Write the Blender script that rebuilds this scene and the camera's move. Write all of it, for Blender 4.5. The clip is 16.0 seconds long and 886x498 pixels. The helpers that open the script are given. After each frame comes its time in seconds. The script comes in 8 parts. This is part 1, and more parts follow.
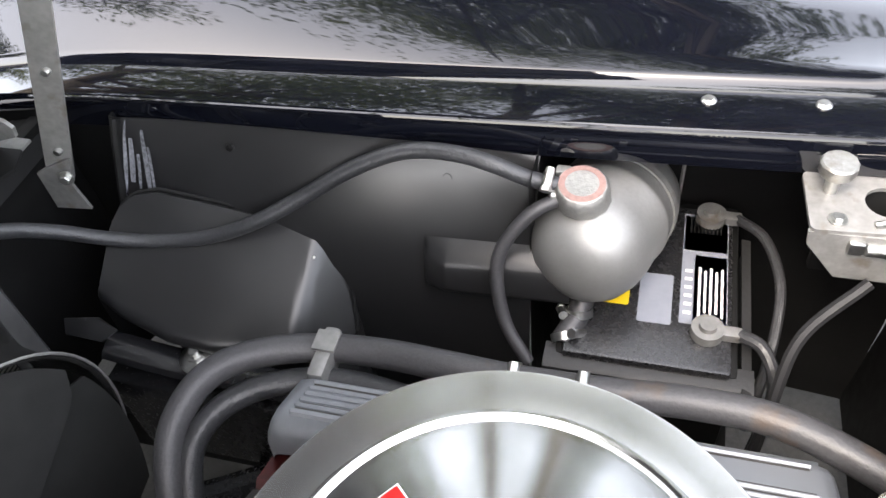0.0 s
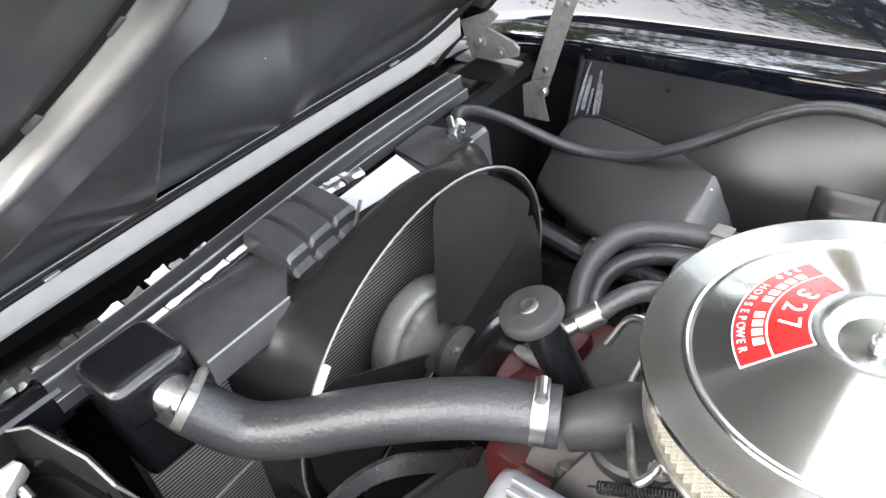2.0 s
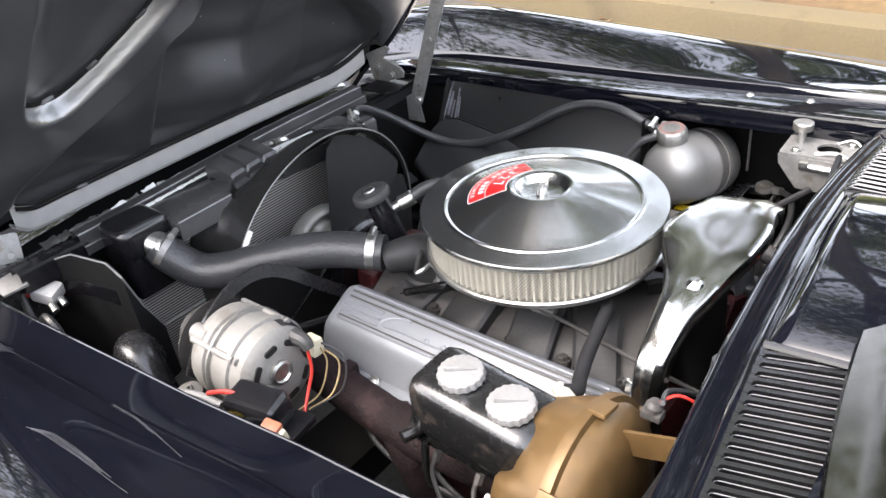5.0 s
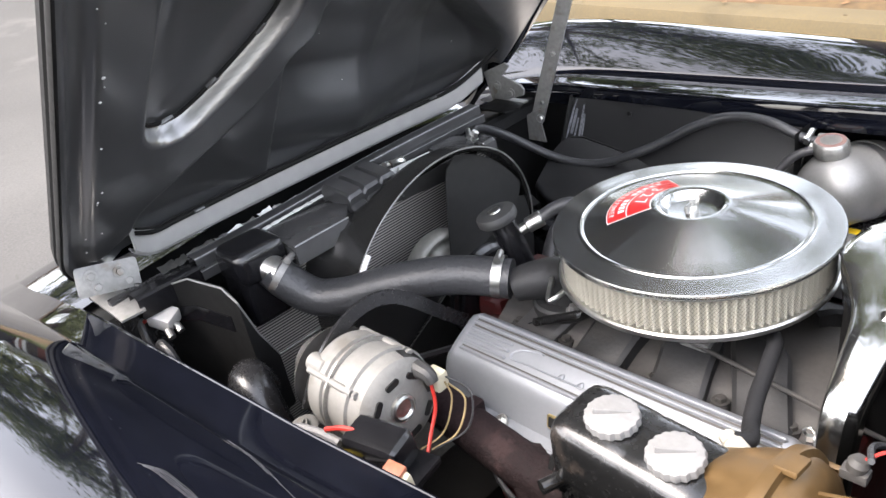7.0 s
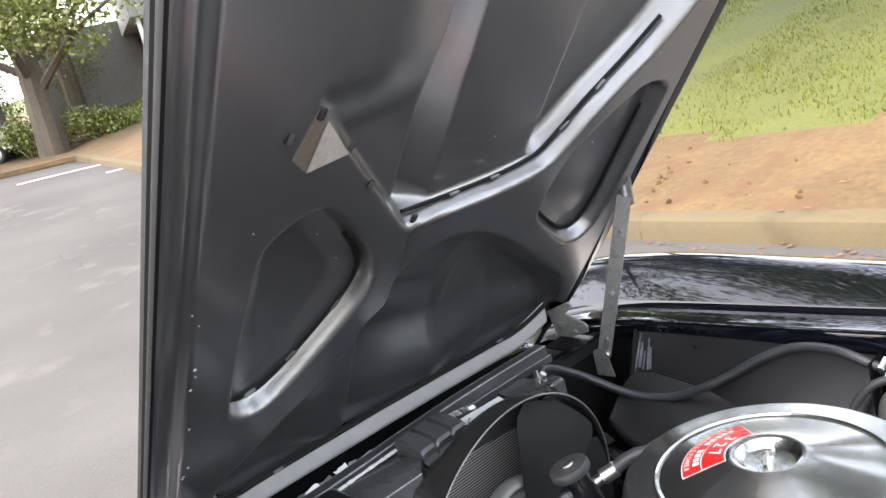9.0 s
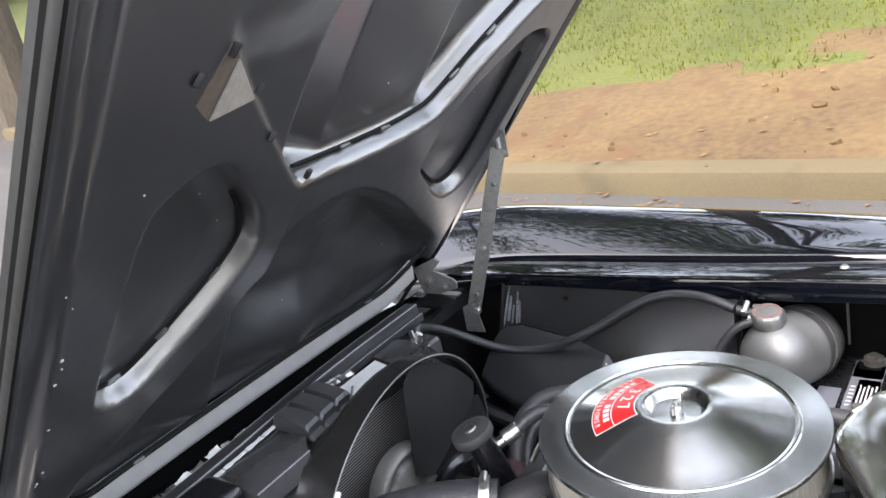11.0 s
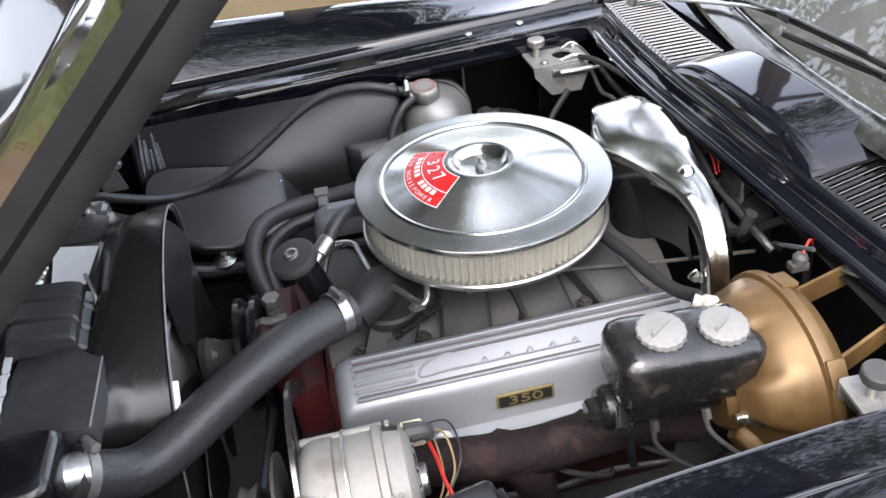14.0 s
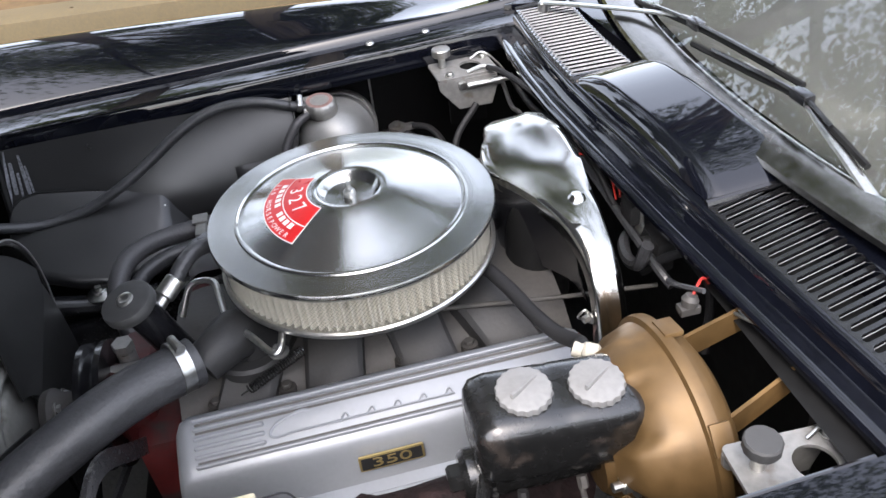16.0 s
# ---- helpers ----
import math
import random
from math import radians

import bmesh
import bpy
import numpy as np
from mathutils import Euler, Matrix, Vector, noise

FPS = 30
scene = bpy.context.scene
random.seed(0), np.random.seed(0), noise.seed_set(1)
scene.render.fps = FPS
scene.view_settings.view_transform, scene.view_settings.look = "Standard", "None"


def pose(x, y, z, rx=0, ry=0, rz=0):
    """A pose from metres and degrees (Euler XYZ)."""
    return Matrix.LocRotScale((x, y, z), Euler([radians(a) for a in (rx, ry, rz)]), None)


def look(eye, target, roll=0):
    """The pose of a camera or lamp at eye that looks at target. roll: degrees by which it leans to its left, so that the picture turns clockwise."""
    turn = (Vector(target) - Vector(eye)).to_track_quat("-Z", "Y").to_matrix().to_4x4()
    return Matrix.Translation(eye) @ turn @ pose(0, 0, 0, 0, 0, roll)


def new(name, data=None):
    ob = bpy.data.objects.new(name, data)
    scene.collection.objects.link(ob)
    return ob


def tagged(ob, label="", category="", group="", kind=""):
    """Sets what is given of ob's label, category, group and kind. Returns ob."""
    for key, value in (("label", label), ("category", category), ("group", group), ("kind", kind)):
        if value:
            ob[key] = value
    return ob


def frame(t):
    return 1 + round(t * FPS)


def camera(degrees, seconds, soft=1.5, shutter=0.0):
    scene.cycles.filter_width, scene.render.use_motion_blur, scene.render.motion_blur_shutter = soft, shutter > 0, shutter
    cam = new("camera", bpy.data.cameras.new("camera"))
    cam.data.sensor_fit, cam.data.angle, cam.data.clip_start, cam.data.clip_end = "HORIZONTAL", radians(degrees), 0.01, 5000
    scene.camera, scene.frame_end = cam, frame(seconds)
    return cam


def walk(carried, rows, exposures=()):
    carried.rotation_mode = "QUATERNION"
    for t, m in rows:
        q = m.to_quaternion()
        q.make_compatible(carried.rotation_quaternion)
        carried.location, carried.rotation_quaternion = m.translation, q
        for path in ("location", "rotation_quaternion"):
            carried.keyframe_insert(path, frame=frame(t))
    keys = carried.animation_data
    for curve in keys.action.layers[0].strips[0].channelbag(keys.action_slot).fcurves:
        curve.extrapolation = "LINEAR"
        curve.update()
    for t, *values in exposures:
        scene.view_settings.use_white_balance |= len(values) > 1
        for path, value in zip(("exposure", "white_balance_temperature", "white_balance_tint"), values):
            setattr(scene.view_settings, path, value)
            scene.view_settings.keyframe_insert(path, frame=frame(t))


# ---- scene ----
cam = camera(59.2, 16.0)
PATH = [
    (0, (0.056, -0.118, 1.3), (-0.406, 1.146, -0.179), -8.0),
    (0.5, (0.015, -0.189, 1.301), (-0.769, 1.004, -0.101), -11.4),
    (1, (-0.018, -0.295, 1.292), (-0.979, 0.868, -0.021), -9.5),
    (1.5, (0.011, -0.401, 1.307), (-1.062, 0.71, 0.036), -9.5),
    (2, (0.068, -0.496, 1.305), (-1.064, 0.612, 0.083), -9.8),
    (2.5, (0.258, -0.587, 1.296), (-0.899, 0.546, 0.123), -8.9),
    (3, (0.424, -0.687, 1.348), (-0.722, 0.485, 0.203), -7.5),
    (3.5, (0.521, -0.772, 1.383), (-0.621, 0.459, 0.297), -7.4),
    (4, (0.565, -0.823, 1.381), (-0.575, 0.448, 0.339), -7.1),
    (6.5, (0.535, -0.81, 1.332), (-0.685, 0.375, 0.279), -7.9),
    (7, (0.477, -0.792, 1.319), (-0.885, 0.325, 0.373), -11.1),
    (7.5, (0.473, -0.765, 1.329), (-1.0, 0.358, 0.575), -13.5),
    (8, (0.487, -0.757, 1.352), (-1.034, 0.4, 0.763), -14.6),
    (8.5, (0.507, -0.771, 1.38), (-1.051, 0.41, 0.962), -14.8),
    (11, (0.359, -0.804, 1.408), (-0.84, 0.662, 0.764), -13.0),
    (11.5, (0.186, -0.827, 1.384), (-0.687, 0.756, 0.53), -11.6),
    (12, (0.131, -0.906, 1.394), (-0.456, 0.727, 0.4), -11.2),
    (12.5, (0.071, -0.978, 1.418), (-0.278, 0.661, 0.327), -10.0),
    (13, (-0.066, -0.953, 1.418), (-0.158, 0.682, 0.269), -8.0),
    (13.5, (-0.15, -0.91, 1.412), (-0.055, 0.695, 0.222), -7.4),
    (14, (-0.176, -0.898, 1.403), (0.031, 0.681, 0.192), -7.1),
    (14.5, (-0.187, -0.892, 1.399), (0.086, 0.681, 0.193), -6.3),
    (15, (-0.159, -0.876, 1.386), (0.127, 0.7, 0.189), -5.6),
    (15.5, (-0.071, -0.869, 1.375), (0.195, 0.716, 0.184), -5.3),
    (16, (-0.016, -0.814, 1.354), (0.238, 0.759, 0.145), -6.8),
]
walk(cam, [(t, look(eye, target, roll)) for t, eye, target, roll in PATH], [(0, 0.62, 7000, 12), (1, 1.04, 7100, 11), (2, 1.18, 7100, 10), (3, 0.67, 7000, 12), (4, 0.33, 6800, 13), (6.5, 0.30, 6800, 13), (8, 0.30, 6900, 13), (11, 0.10, 6700, 13), (13, -0.11, 6600, 13), (14.5, -0.11, 6600, 13), (16, -0.26, 6500, 13)])

# ---- world and light ----
SKY_STRENGTH, SUN_STRENGTH = 1.2, 0.9
SUN_EL, SUN_AZ = 58.0, 205.0          # degrees; azimuth from +y towards +x
world = bpy.data.worlds.new("sky")
scene.world = world
world.use_nodes = True
wn, wl = world.node_tree.nodes, world.node_tree.links
wn.clear()
sky = wn.new("ShaderNodeTexSky")
sky.sky_type, sky.sun_disc = "NISHITA", False
sky.sun_elevation, sky.sun_rotation = radians(SUN_EL), radians(SUN_AZ)
sky.dust_density, sky.air_density, sky.ozone_density = 3.0, 1.0, 1.0
soft_sky = wn.new("ShaderNodeHueSaturation")
soft_sky.inputs["Saturation"].default_value = 0.45
backg, wout = wn.new("ShaderNodeBackground"), wn.new("ShaderNodeOutputWorld")
backg.inputs["Strength"].default_value = SKY_STRENGTH
wl.new(sky.outputs[0], soft_sky.inputs["Color"])
wl.new(soft_sky.outputs[0], backg.inputs["Color"])
wl.new(backg.outputs[0], wout.inputs["Surface"])
sun_data = bpy.data.lights.new("sun", "SUN")
sun_data.energy, sun_data.angle, sun_data.color = SUN_STRENGTH, radians(12.0), (1.0, 0.95, 0.88)
sun = new("sun", sun_data)
az, el = radians(SUN_AZ), radians(SUN_EL)
sun.matrix_world = look((10 * math.sin(az) * math.cos(el), 10 * math.cos(az) * math.cos(el), 10 * math.sin(el)), (0, 0, 0))


# ---- materials ----
def mat(name, col, rough=0.5, metal=0.0, var=0.25, scale=40.0, bump=0.15, coat=0.0, rvar=0.15, col2=None, stretch=(1, 1, 1), fine=None, patch=None, spec=0.5, coatr=0.03):
    """A node material: base colour varied at two scales, roughness wear and fine relief. patch: (colour, amount, scale) of stains."""
    m = bpy.data.materials.new(name)
    m.use_nodes = True
    n, l = m.node_tree.nodes, m.node_tree.links
    b = n["Principled BSDF"]
    co, mp = n.new("ShaderNodeTexCoord"), n.new("ShaderNodeMapping")
    mp.inputs["Scale"].default_value = stretch
    l.new(co.outputs["Object"], mp.inputs[0])
    big, small = n.new("ShaderNodeTexNoise"), n.new("ShaderNodeTexNoise")
    for t, s, d in ((big, scale * 0.2, 5), (small, fine or scale * 4, 6)):
        t.inputs["Scale"].default_value, t.inputs["Detail"].default_value = s, d
        l.new(mp.outputs[0], t.inputs["Vector"])
    mixed = n.new("ShaderNodeMath")
    mixed.operation = "ADD"
    l.new(big.outputs["Fac"], mixed.inputs[0]), l.new(small.outputs["Fac"], mixed.inputs[1])
    ramp = n.new("ShaderNodeMapRange")
    ramp.inputs[1].default_value, ramp.inputs[2].default_value = 0.7, 1.3
    l.new(mixed.outputs[0], ramp.inputs[0])
    mix = n.new("ShaderNodeMix")
    mix.data_type = "RGBA"
    lo = tuple(c * (1 - var) for c in col)
    hi = col2 or tuple(min(1, c * (1 + var)) for c in col)
    mix.inputs["A"].default_value, mix.inputs["B"].default_value = (*lo, 1), (*hi, 1)
    l.new(ramp.outputs[0], mix.inputs["Factor"])
    out = mix.outputs["Result"]
    if patch:
        pt = n.new("ShaderNodeTexNoise")
        pt.inputs["Scale"].default_value, pt.inputs["Detail"].default_value = patch[2], 8
        l.new(co.outputs["Object"], pt.inputs["Vector"])
        pr = n.new("ShaderNodeMapRange")
        pr.inputs[1].default_value, pr.inputs[2].default_value, pr.inputs[4].default_value = 0.62 - 0.2 * patch[1], 0.72 - 0.2 * patch[1], 1
        l.new(pt.outputs["Fac"], pr.inputs[0])
        pm = n.new("ShaderNodeMix")
        pm.data_type = "RGBA"
        pm.inputs["B"].default_value = (*patch[0], 1)
        l.new(out, pm.inputs["A"]), l.new(pr.outputs[0], pm.inputs["Factor"])
        out = pm.outputs["Result"]
    l.new(out, b.inputs["Base Color"])
    rr = n.new("ShaderNodeMapRange")
    rr.inputs[1].default_value, rr.inputs[2].default_value = 0.7, 1.3
    rr.inputs[3].default_value, rr.inputs[4].default_value = max(0.02, rough * (1 - rvar)), min(1, rough * (1 + rvar))
    l.new(mixed.outputs[0], rr.inputs[0]), l.new(rr.outputs[0], b.inputs["Roughness"])
    b.inputs["Metallic"].default_value = metal
    b.inputs["Specular IOR Level"].default_value = spec
    if coat:
        b.inputs["Coat Weight"].default_value, b.inputs["Coat Roughness"].default_value = coat, coatr
    if bump:
        bp = n.new("ShaderNodeBump")
        bp.inputs["Strength"].default_value, bp.inputs["Distance"].default_value = bump, 0.002
        l.new(small.outputs["Fac"], bp.inputs["Height"]), l.new(bp.outputs[0], b.inputs["Normal"])
    return m


PAINT = mat("black_paint", (0.003, 0.0035, 0.006), 0.05, spec=0.1, var=0.3, scale=3, bump=0.045, coat=1.0, rvar=0.1, fine=36, stretch=(0.45, 1.6, 1.6))
TOPPLATE = mat("satin_top_plate", (0.050, 0.0495, 0.050), 0.26, var=0.15, scale=10, bump=0.0, fine=60, rvar=0.05, spec=0.8)
BARM = mat("worn_satin_bar", (0.040, 0.040, 0.041), 0.30, var=0.15, scale=10, bump=0.0, fine=60, rvar=0.05, spec=0.6)
TRIM = mat("black_trim_paint", (0.006, 0.006, 0.007), 0.22, var=0.3, scale=14, bump=0.04, coat=0.3)
HOODIN = mat("satin_black_hood", (0.037, 0.038, 0.041), 0.36, var=0.15, scale=5, bump=0.0, coat=1.0, coatr=0.24, fine=40, rvar=0.2, spec=1.0)
HOODIN.node_tree.nodes["Principled BSDF"].inputs["Coat IOR"].default_value = 1.95
SATIN = mat("satin_black", (0.016, 0.016, 0.017), 0.27, spec=0.6, var=0.2, scale=8, bump=0.02, fine=220, rvar=0.25)
MATTE = mat("matte_black", (0.006, 0.006, 0.006), 0.6, spec=0.2, var=0.4, scale=12, bump=0.2)
DUSTY = mat("dusty_black_panel", (0.014, 0.014, 0.0145), 0.29, coat=0.2, coatr=0.2, spec=0.5, var=0.10, scale=3, bump=0.0, fine=14, rvar=0.04)
SHROUD = mat("shroud_black", (0.016, 0.0157, 0.0152), 0.24, coat=0.0, spec=0.6, var=0.2, scale=6, bump=0.03, fine=90)
RUBBER = mat("hose_rubber", (0.030, 0.0305, 0.0325), 0.36, var=0.3, scale=20, bump=0.5, fine=220, rvar=0.2)
RUBDUST = mat("old_hose_rubber", (0.044, 0.043, 0.045), 0.45, var=0.3, scale=30, bump=0.25, fine=300, patch=((0.062, 0.046, 0.036), 0.03, 22))
SHIELDM = mat("stamped_chrome", (0.47, 0.465, 0.445), 0.17, 1.0, var=0.05, scale=4, bump=0.0, fine=20, rvar=0.12)
STEEL = mat("zinc_steel", (0.52, 0.52, 0.50), 0.34, 1.0, var=0.2, scale=40, bump=0.1)
TRIMST = mat("dull_bright_trim", (0.26, 0.25, 0.235), 0.22, 1.0, var=0.15, scale=8, bump=0.06, fine=60, rvar=0.4)
LOOM = mat("loom_wrap", (0.014, 0.014, 0.015), 0.6, spec=0.25, var=0.2, scale=40, bump=0.1)
DULL = mat("dull_zinc_plate", (0.215, 0.212, 0.205), 0.45, 0.45, var=0.22, scale=30, bump=0.12, patch=((0.16, 0.14, 0.12), 0.1, 35))
ALU = mat("cast_aluminium", (0.38, 0.375, 0.355), 0.42, 0.85, var=0.16, scale=40, bump=0.3, fine=260, patch=((0.22, 0.20, 0.17), 0.08, 30))
# sky reflection on the black hood flange, put in as a light grey
FLANGE = mat("sky_lit_flange", (0.34, 0.335, 0.33), 0.36, var=0.08, scale=3, bump=0.0, fine=40, rvar=0.2)
ALTM = mat("sand_cast_alloy", (0.185, 0.180, 0.168), 0.6, 0.2, var=0.14, scale=26, bump=0.10, fine=200, patch=((0.14, 0.13, 0.115), 0.12, 22))
TANKM = mat("spun_aluminium", (0.26, 0.258, 0.25), 0.42, 0.6, var=0.1, scale=20, bump=0.1, fine=200, rvar=0.3)
COVER = mat("painted_aluminium_cover", (0.225, 0.235, 0.252), 0.46, 0.45, var=0.06, scale=25, bump=0.03, fine=160, rvar=0.2)
INTAKE = mat("grey_cast_intake", (0.024, 0.024, 0.0245), 0.5, 0.1, spec=0.3, var=0.2, scale=25, bump=0.2, fine=200, patch=((0.022, 0.021, 0.020), 0.25, 14))
CAPG = mat("worn_grey_cap", (0.155, 0.153, 0.150), 0.5, var=0.15, scale=40, bump=0.1)
GOLD = mat("gold_zinc", (0.112, 0.066, 0.025), 0.46, 0.4, var=0.2, scale=12, bump=0.06, fine=60, rvar=0.25, patch=((0.19, 0.11, 0.042), 0.1, 12))
RUST = mat("rusty_iron", (0.013, 0.0075, 0.0080), 0.8, 0.0, spec=0.2, var=0.6, scale=40, bump=1.0, fine=190, patch=((0.024, 0.0135, 0.0135), 0.25, 34))
IRON = mat("black_cast_iron", (0.008, 0.008, 0.008), 0.26, 0.0, coat=0.5, coatr=0.12, var=0.3, scale=20, bump=0.07, fine=110, patch=((0.028, 0.023, 0.020), 0.06, 28))
ORANGE = mat("engine_orange", (0.050, 0.005, 0.005), 0.5, var=0.35, scale=25, bump=0.2, patch=((0.03, 0.02, 0.02), 0.25, 20))
WHITE = mat("white_plastic", (0.42, 0.41, 0.395), 0.4, var=0.08, scale=30, bump=0.06, patch=((0.55, 0.54, 0.5), 0.1, 40))
CREAM = mat("aged_cream_plastic", (0.55, 0.50, 0.37), 0.45, var=0.12, scale=30, bump=0.08)
GREYPL = mat("grey_rubber_boot", (0.032, 0.032, 0.032), 0.6, var=0.2, scale=30, bump=0.15)
DECALR = mat("red_decal", (0.55, 0.012, 0.012), 0.3, var=0.08, scale=30, bump=0.0)
DECALW = mat("white_print", (0.78, 0.76, 0.72), 0.35, var=0.04, scale=30, bump=0.0)
DECALK = mat("black_print", (0.01, 0.01, 0.01), 0.4, var=0.1, scale=30, bump=0.0)
BLUE = mat("blue_label", (0.015, 0.060, 0.30), 0.35, var=0.1, scale=20, bump=0.0)
LABELG = mat("grey_label", (0.20, 0.21, 0.24), 0.4, var=0.1, scale=20, bump=0.0)
YELLOW = mat("yellow_label", (0.75, 0.52, 0.02), 0.4, var=0.08, scale=20, bump=0.0)
REDW = mat("red_wire", (0.36, 0.02, 0.014), 0.45, var=0.1, bump=0.0)
TANW = mat("tan_wire", (0.26, 0.19, 0.09), 0.5, var=0.1, bump=0.0)
BRASS = mat("brass_fitting", (0.52, 0.40, 0.18), 0.35, 0.9, var=0.15, scale=30, bump=0.05)
GASKET = mat("pressed_paper", (0.36, 0.34, 0.285), 0.8, var=0.12, scale=60, bump=0.2)
PAPER = mat("white_sticker", (0.82, 0.82, 0.81), 0.25, var=0.06, scale=10, bump=0.0)
COPPER = mat("copper_bolt", (0.45, 0.28, 0.20), 0.4, 0.8, var=0.2, bump=0.05)
GLASSY = mat("dashboard_black", (0.010, 0.010, 0.011), 0.5, var=0.2, scale=10, bump=0.1)
DASH = mat("dusty_dashboard", (0.036, 0.034, 0.031), 0.8, var=0.35, scale=8, bump=0.4, fine=220, patch=((0.085, 0.08, 0.073), 0.25, 7))
BLADE = mat("grey_fan_blade", (0.020, 0.020, 0.0195), 0.36, var=0.25, scale=14, bump=0.05, spec=0.7)
VENTB = mat("gloss_black_vent", (0.006, 0.006, 0.0065), 0.22, var=0.25, scale=20, bump=0.04, fine=180, coat=0.6, coatr=0.1)
# pale grey that paints the highlights on rounded black edges
LIPM = mat("pale_lit_edge", (0.24, 0.24, 0.245), 0.35, var=0.25, scale=20, bump=0.03)
CLUTCHM = mat("pale_cast_clutch", (0.24, 0.236, 0.215), 0.5, 0.3, var=0.15, scale=30, bump=0.12, patch=((0.13, 0.12, 0.10), 0.12, 24))
CORE = mat("radiator_fins", (0.045, 0.045, 0.045), 0.5, 0.6, var=0.3, scale=60, bump=0.2)
ASPHALT = mat("worn_asphalt", (0.070, 0.068, 0.065), 0.9, var=0.34, scale=3, bump=0.5, fine=90, spec=0.3, patch=((0.092, 0.089, 0.084), 0.15, 1.6))
CONCRETE = mat("kerb_concrete", (0.090, 0.069, 0.035), 0.85, var=0.2, scale=6, bump=0.5, fine=70, patch=((0.072, 0.055, 0.028), 0.3, 2.5))
DIRT = mat("red_dirt", (0.078, 0.043, 0.0150), 0.95, var=0.3, scale=7, bump=0.6, fine=18, col2=(0.135, 0.088, 0.036), patch=((0.088, 0.046, 0.019), 0.35, 2.4))
GRASSM = mat("grass_blade", (0.082, 0.104, 0.014), 0.7, var=0.3, scale=6, bump=0.0, col2=(0.135, 0.145, 0.024), spec=0.2)
TURF = mat("turf_soil", (0.064, 0.080, 0.012), 0.95, var=0.3, scale=4, bump=0.6, fine=30, col2=(0.105, 0.112, 0.022))
BARK = mat("bark", (0.085, 0.069, 0.050), 0.9, var=0.4, scale=10, bump=1.0, fine=35, stretch=(1, 1, 0.25))
LEAF = mat("leaf", (0.050, 0.075, 0.020), 0.5, var=0.4, scale=1.5, bump=0.0, col2=(0.10, 0.13, 0.035))
_n, _l = LEAF.node_tree.nodes, LEAF.node_tree.links
_t, _m = _n.new("ShaderNodeBsdfTranslucent"), _n.new("ShaderNodeMixShader")
_t.inputs["Color"].default_value, _m.inputs[0].default_value = (0.17, 0.21, 0.06, 1), 0.32
_l.new(_n["Principled BSDF"].outputs[0], _m.inputs[1]), _l.new(_t.outputs[0], _m.inputs[2]), _l.new(_m.outputs[0], _n["Material Output"].inputs["Surface"])
GRIME = mat("grimy_cast_metal", (0.045, 0.042, 0.039), 0.6, 0.2, var=0.3, scale=20, bump=0.2, fine=160)
LEAFB = mat("sunny_leaf", (0.10, 0.14, 0.024), 0.5, var=0.4, scale=1.5, bump=0.0, col2=(0.22, 0.24, 0.05))
LITTER = mat("dry_leaf", (0.14, 0.07, 0.03), 0.8, var=0.5, scale=8, bump=0.1)
CRACK = mat("tar_crack", (0.035, 0.034, 0.033), 0.9, var=0.3, scale=8, bump=0.2)
SIDING = mat("grey_siding", (0.20, 0.20, 0.19), 0.7, var=0.15, scale=2, bump=0.2)
SHINGLE = mat("roof_cladding", (0.34, 0.34, 0.32), 0.75, var=0.2, scale=3, bump=0.3)
BRICKM = mat("red_brick", (0.28, 0.10, 0.06), 0.85, var=0.3, scale=6, bump=0.4)
PAINTW = mat("white_paint", (0.78, 0.78, 0.76), 0.5, var=0.05, scale=4, bump=0.05)
CARW = mat("white_car_paint", (0.75, 0.75, 0.75), 0.2, var=0.03, scale=2, bump=0.0, coat=1.0)
TYRE = mat("tyre_rubber", (0.02, 0.02, 0.02), 0.8, var=0.2, bump=0.2)
LINE = mat("road_marking", (0.62, 0.62, 0.58), 0.8, var=0.15, scale=5, bump=0.2)


def brushed(name, col, rough):
    """Polished metal turned about the z axis: a spun lid, whose highlights run outwards as streaks."""
    m = mat(name, col, rough, 1.0, var=0.02, scale=6, bump=0.0, rvar=0.06)
    n, l = m.node_tree.nodes, m.node_tree.links
    b = n["Principled BSDF"]
    b.inputs["Anisotropic"].default_value, b.inputs["Anisotropic Rotation"].default_value = 0.92, 0.25
    tg = n.new("ShaderNodeTangent")
    tg.direction_type, tg.axis = "RADIAL", "Z"
    l.new(tg.outputs[0], b.inputs["Tangent"])
    return m


LID = brushed("spun_chrome", (0.47, 0.475, 0.465), 0.19)

GLASS = bpy.data.materials.new("window_glass")
GLASS.use_nodes = True
gb = GLASS.node_tree.nodes["Principled BSDF"]
gb.inputs["Base Color"].default_value, gb.inputs["Roughness"].default_value = (0.9, 0.95, 0.93, 1), 0.01
gb.inputs["Transmission Weight"].default_value, gb.inputs["IOR"].default_value = 1.0, 1.45


def core_stripes(m, scale):
    """Fine fin rows on the radiator core."""
    n, l = m.node_tree.nodes, m.node_tree.links
    co, wv = n.new("ShaderNodeTexCoord"), n.new("ShaderNodeTexWave")
    wv.bands_direction, wv.inputs["Scale"].default_value = "Z", scale
    l.new(co.outputs["Object"], wv.inputs["Vector"])
    mx = n.new("ShaderNodeMix")
    mx.data_type = "RGBA"
    mx.inputs["A"].default_value, mx.inputs["B"].default_value = (0.02, 0.02, 0.02, 1), (0.62, 0.60, 0.56, 1)
    l.new(wv.outputs["Fac"], mx.inputs["Factor"]), l.new(mx.outputs["Result"], n["Principled BSDF"].inputs["Base Color"])


core_stripes(CORE, 62)


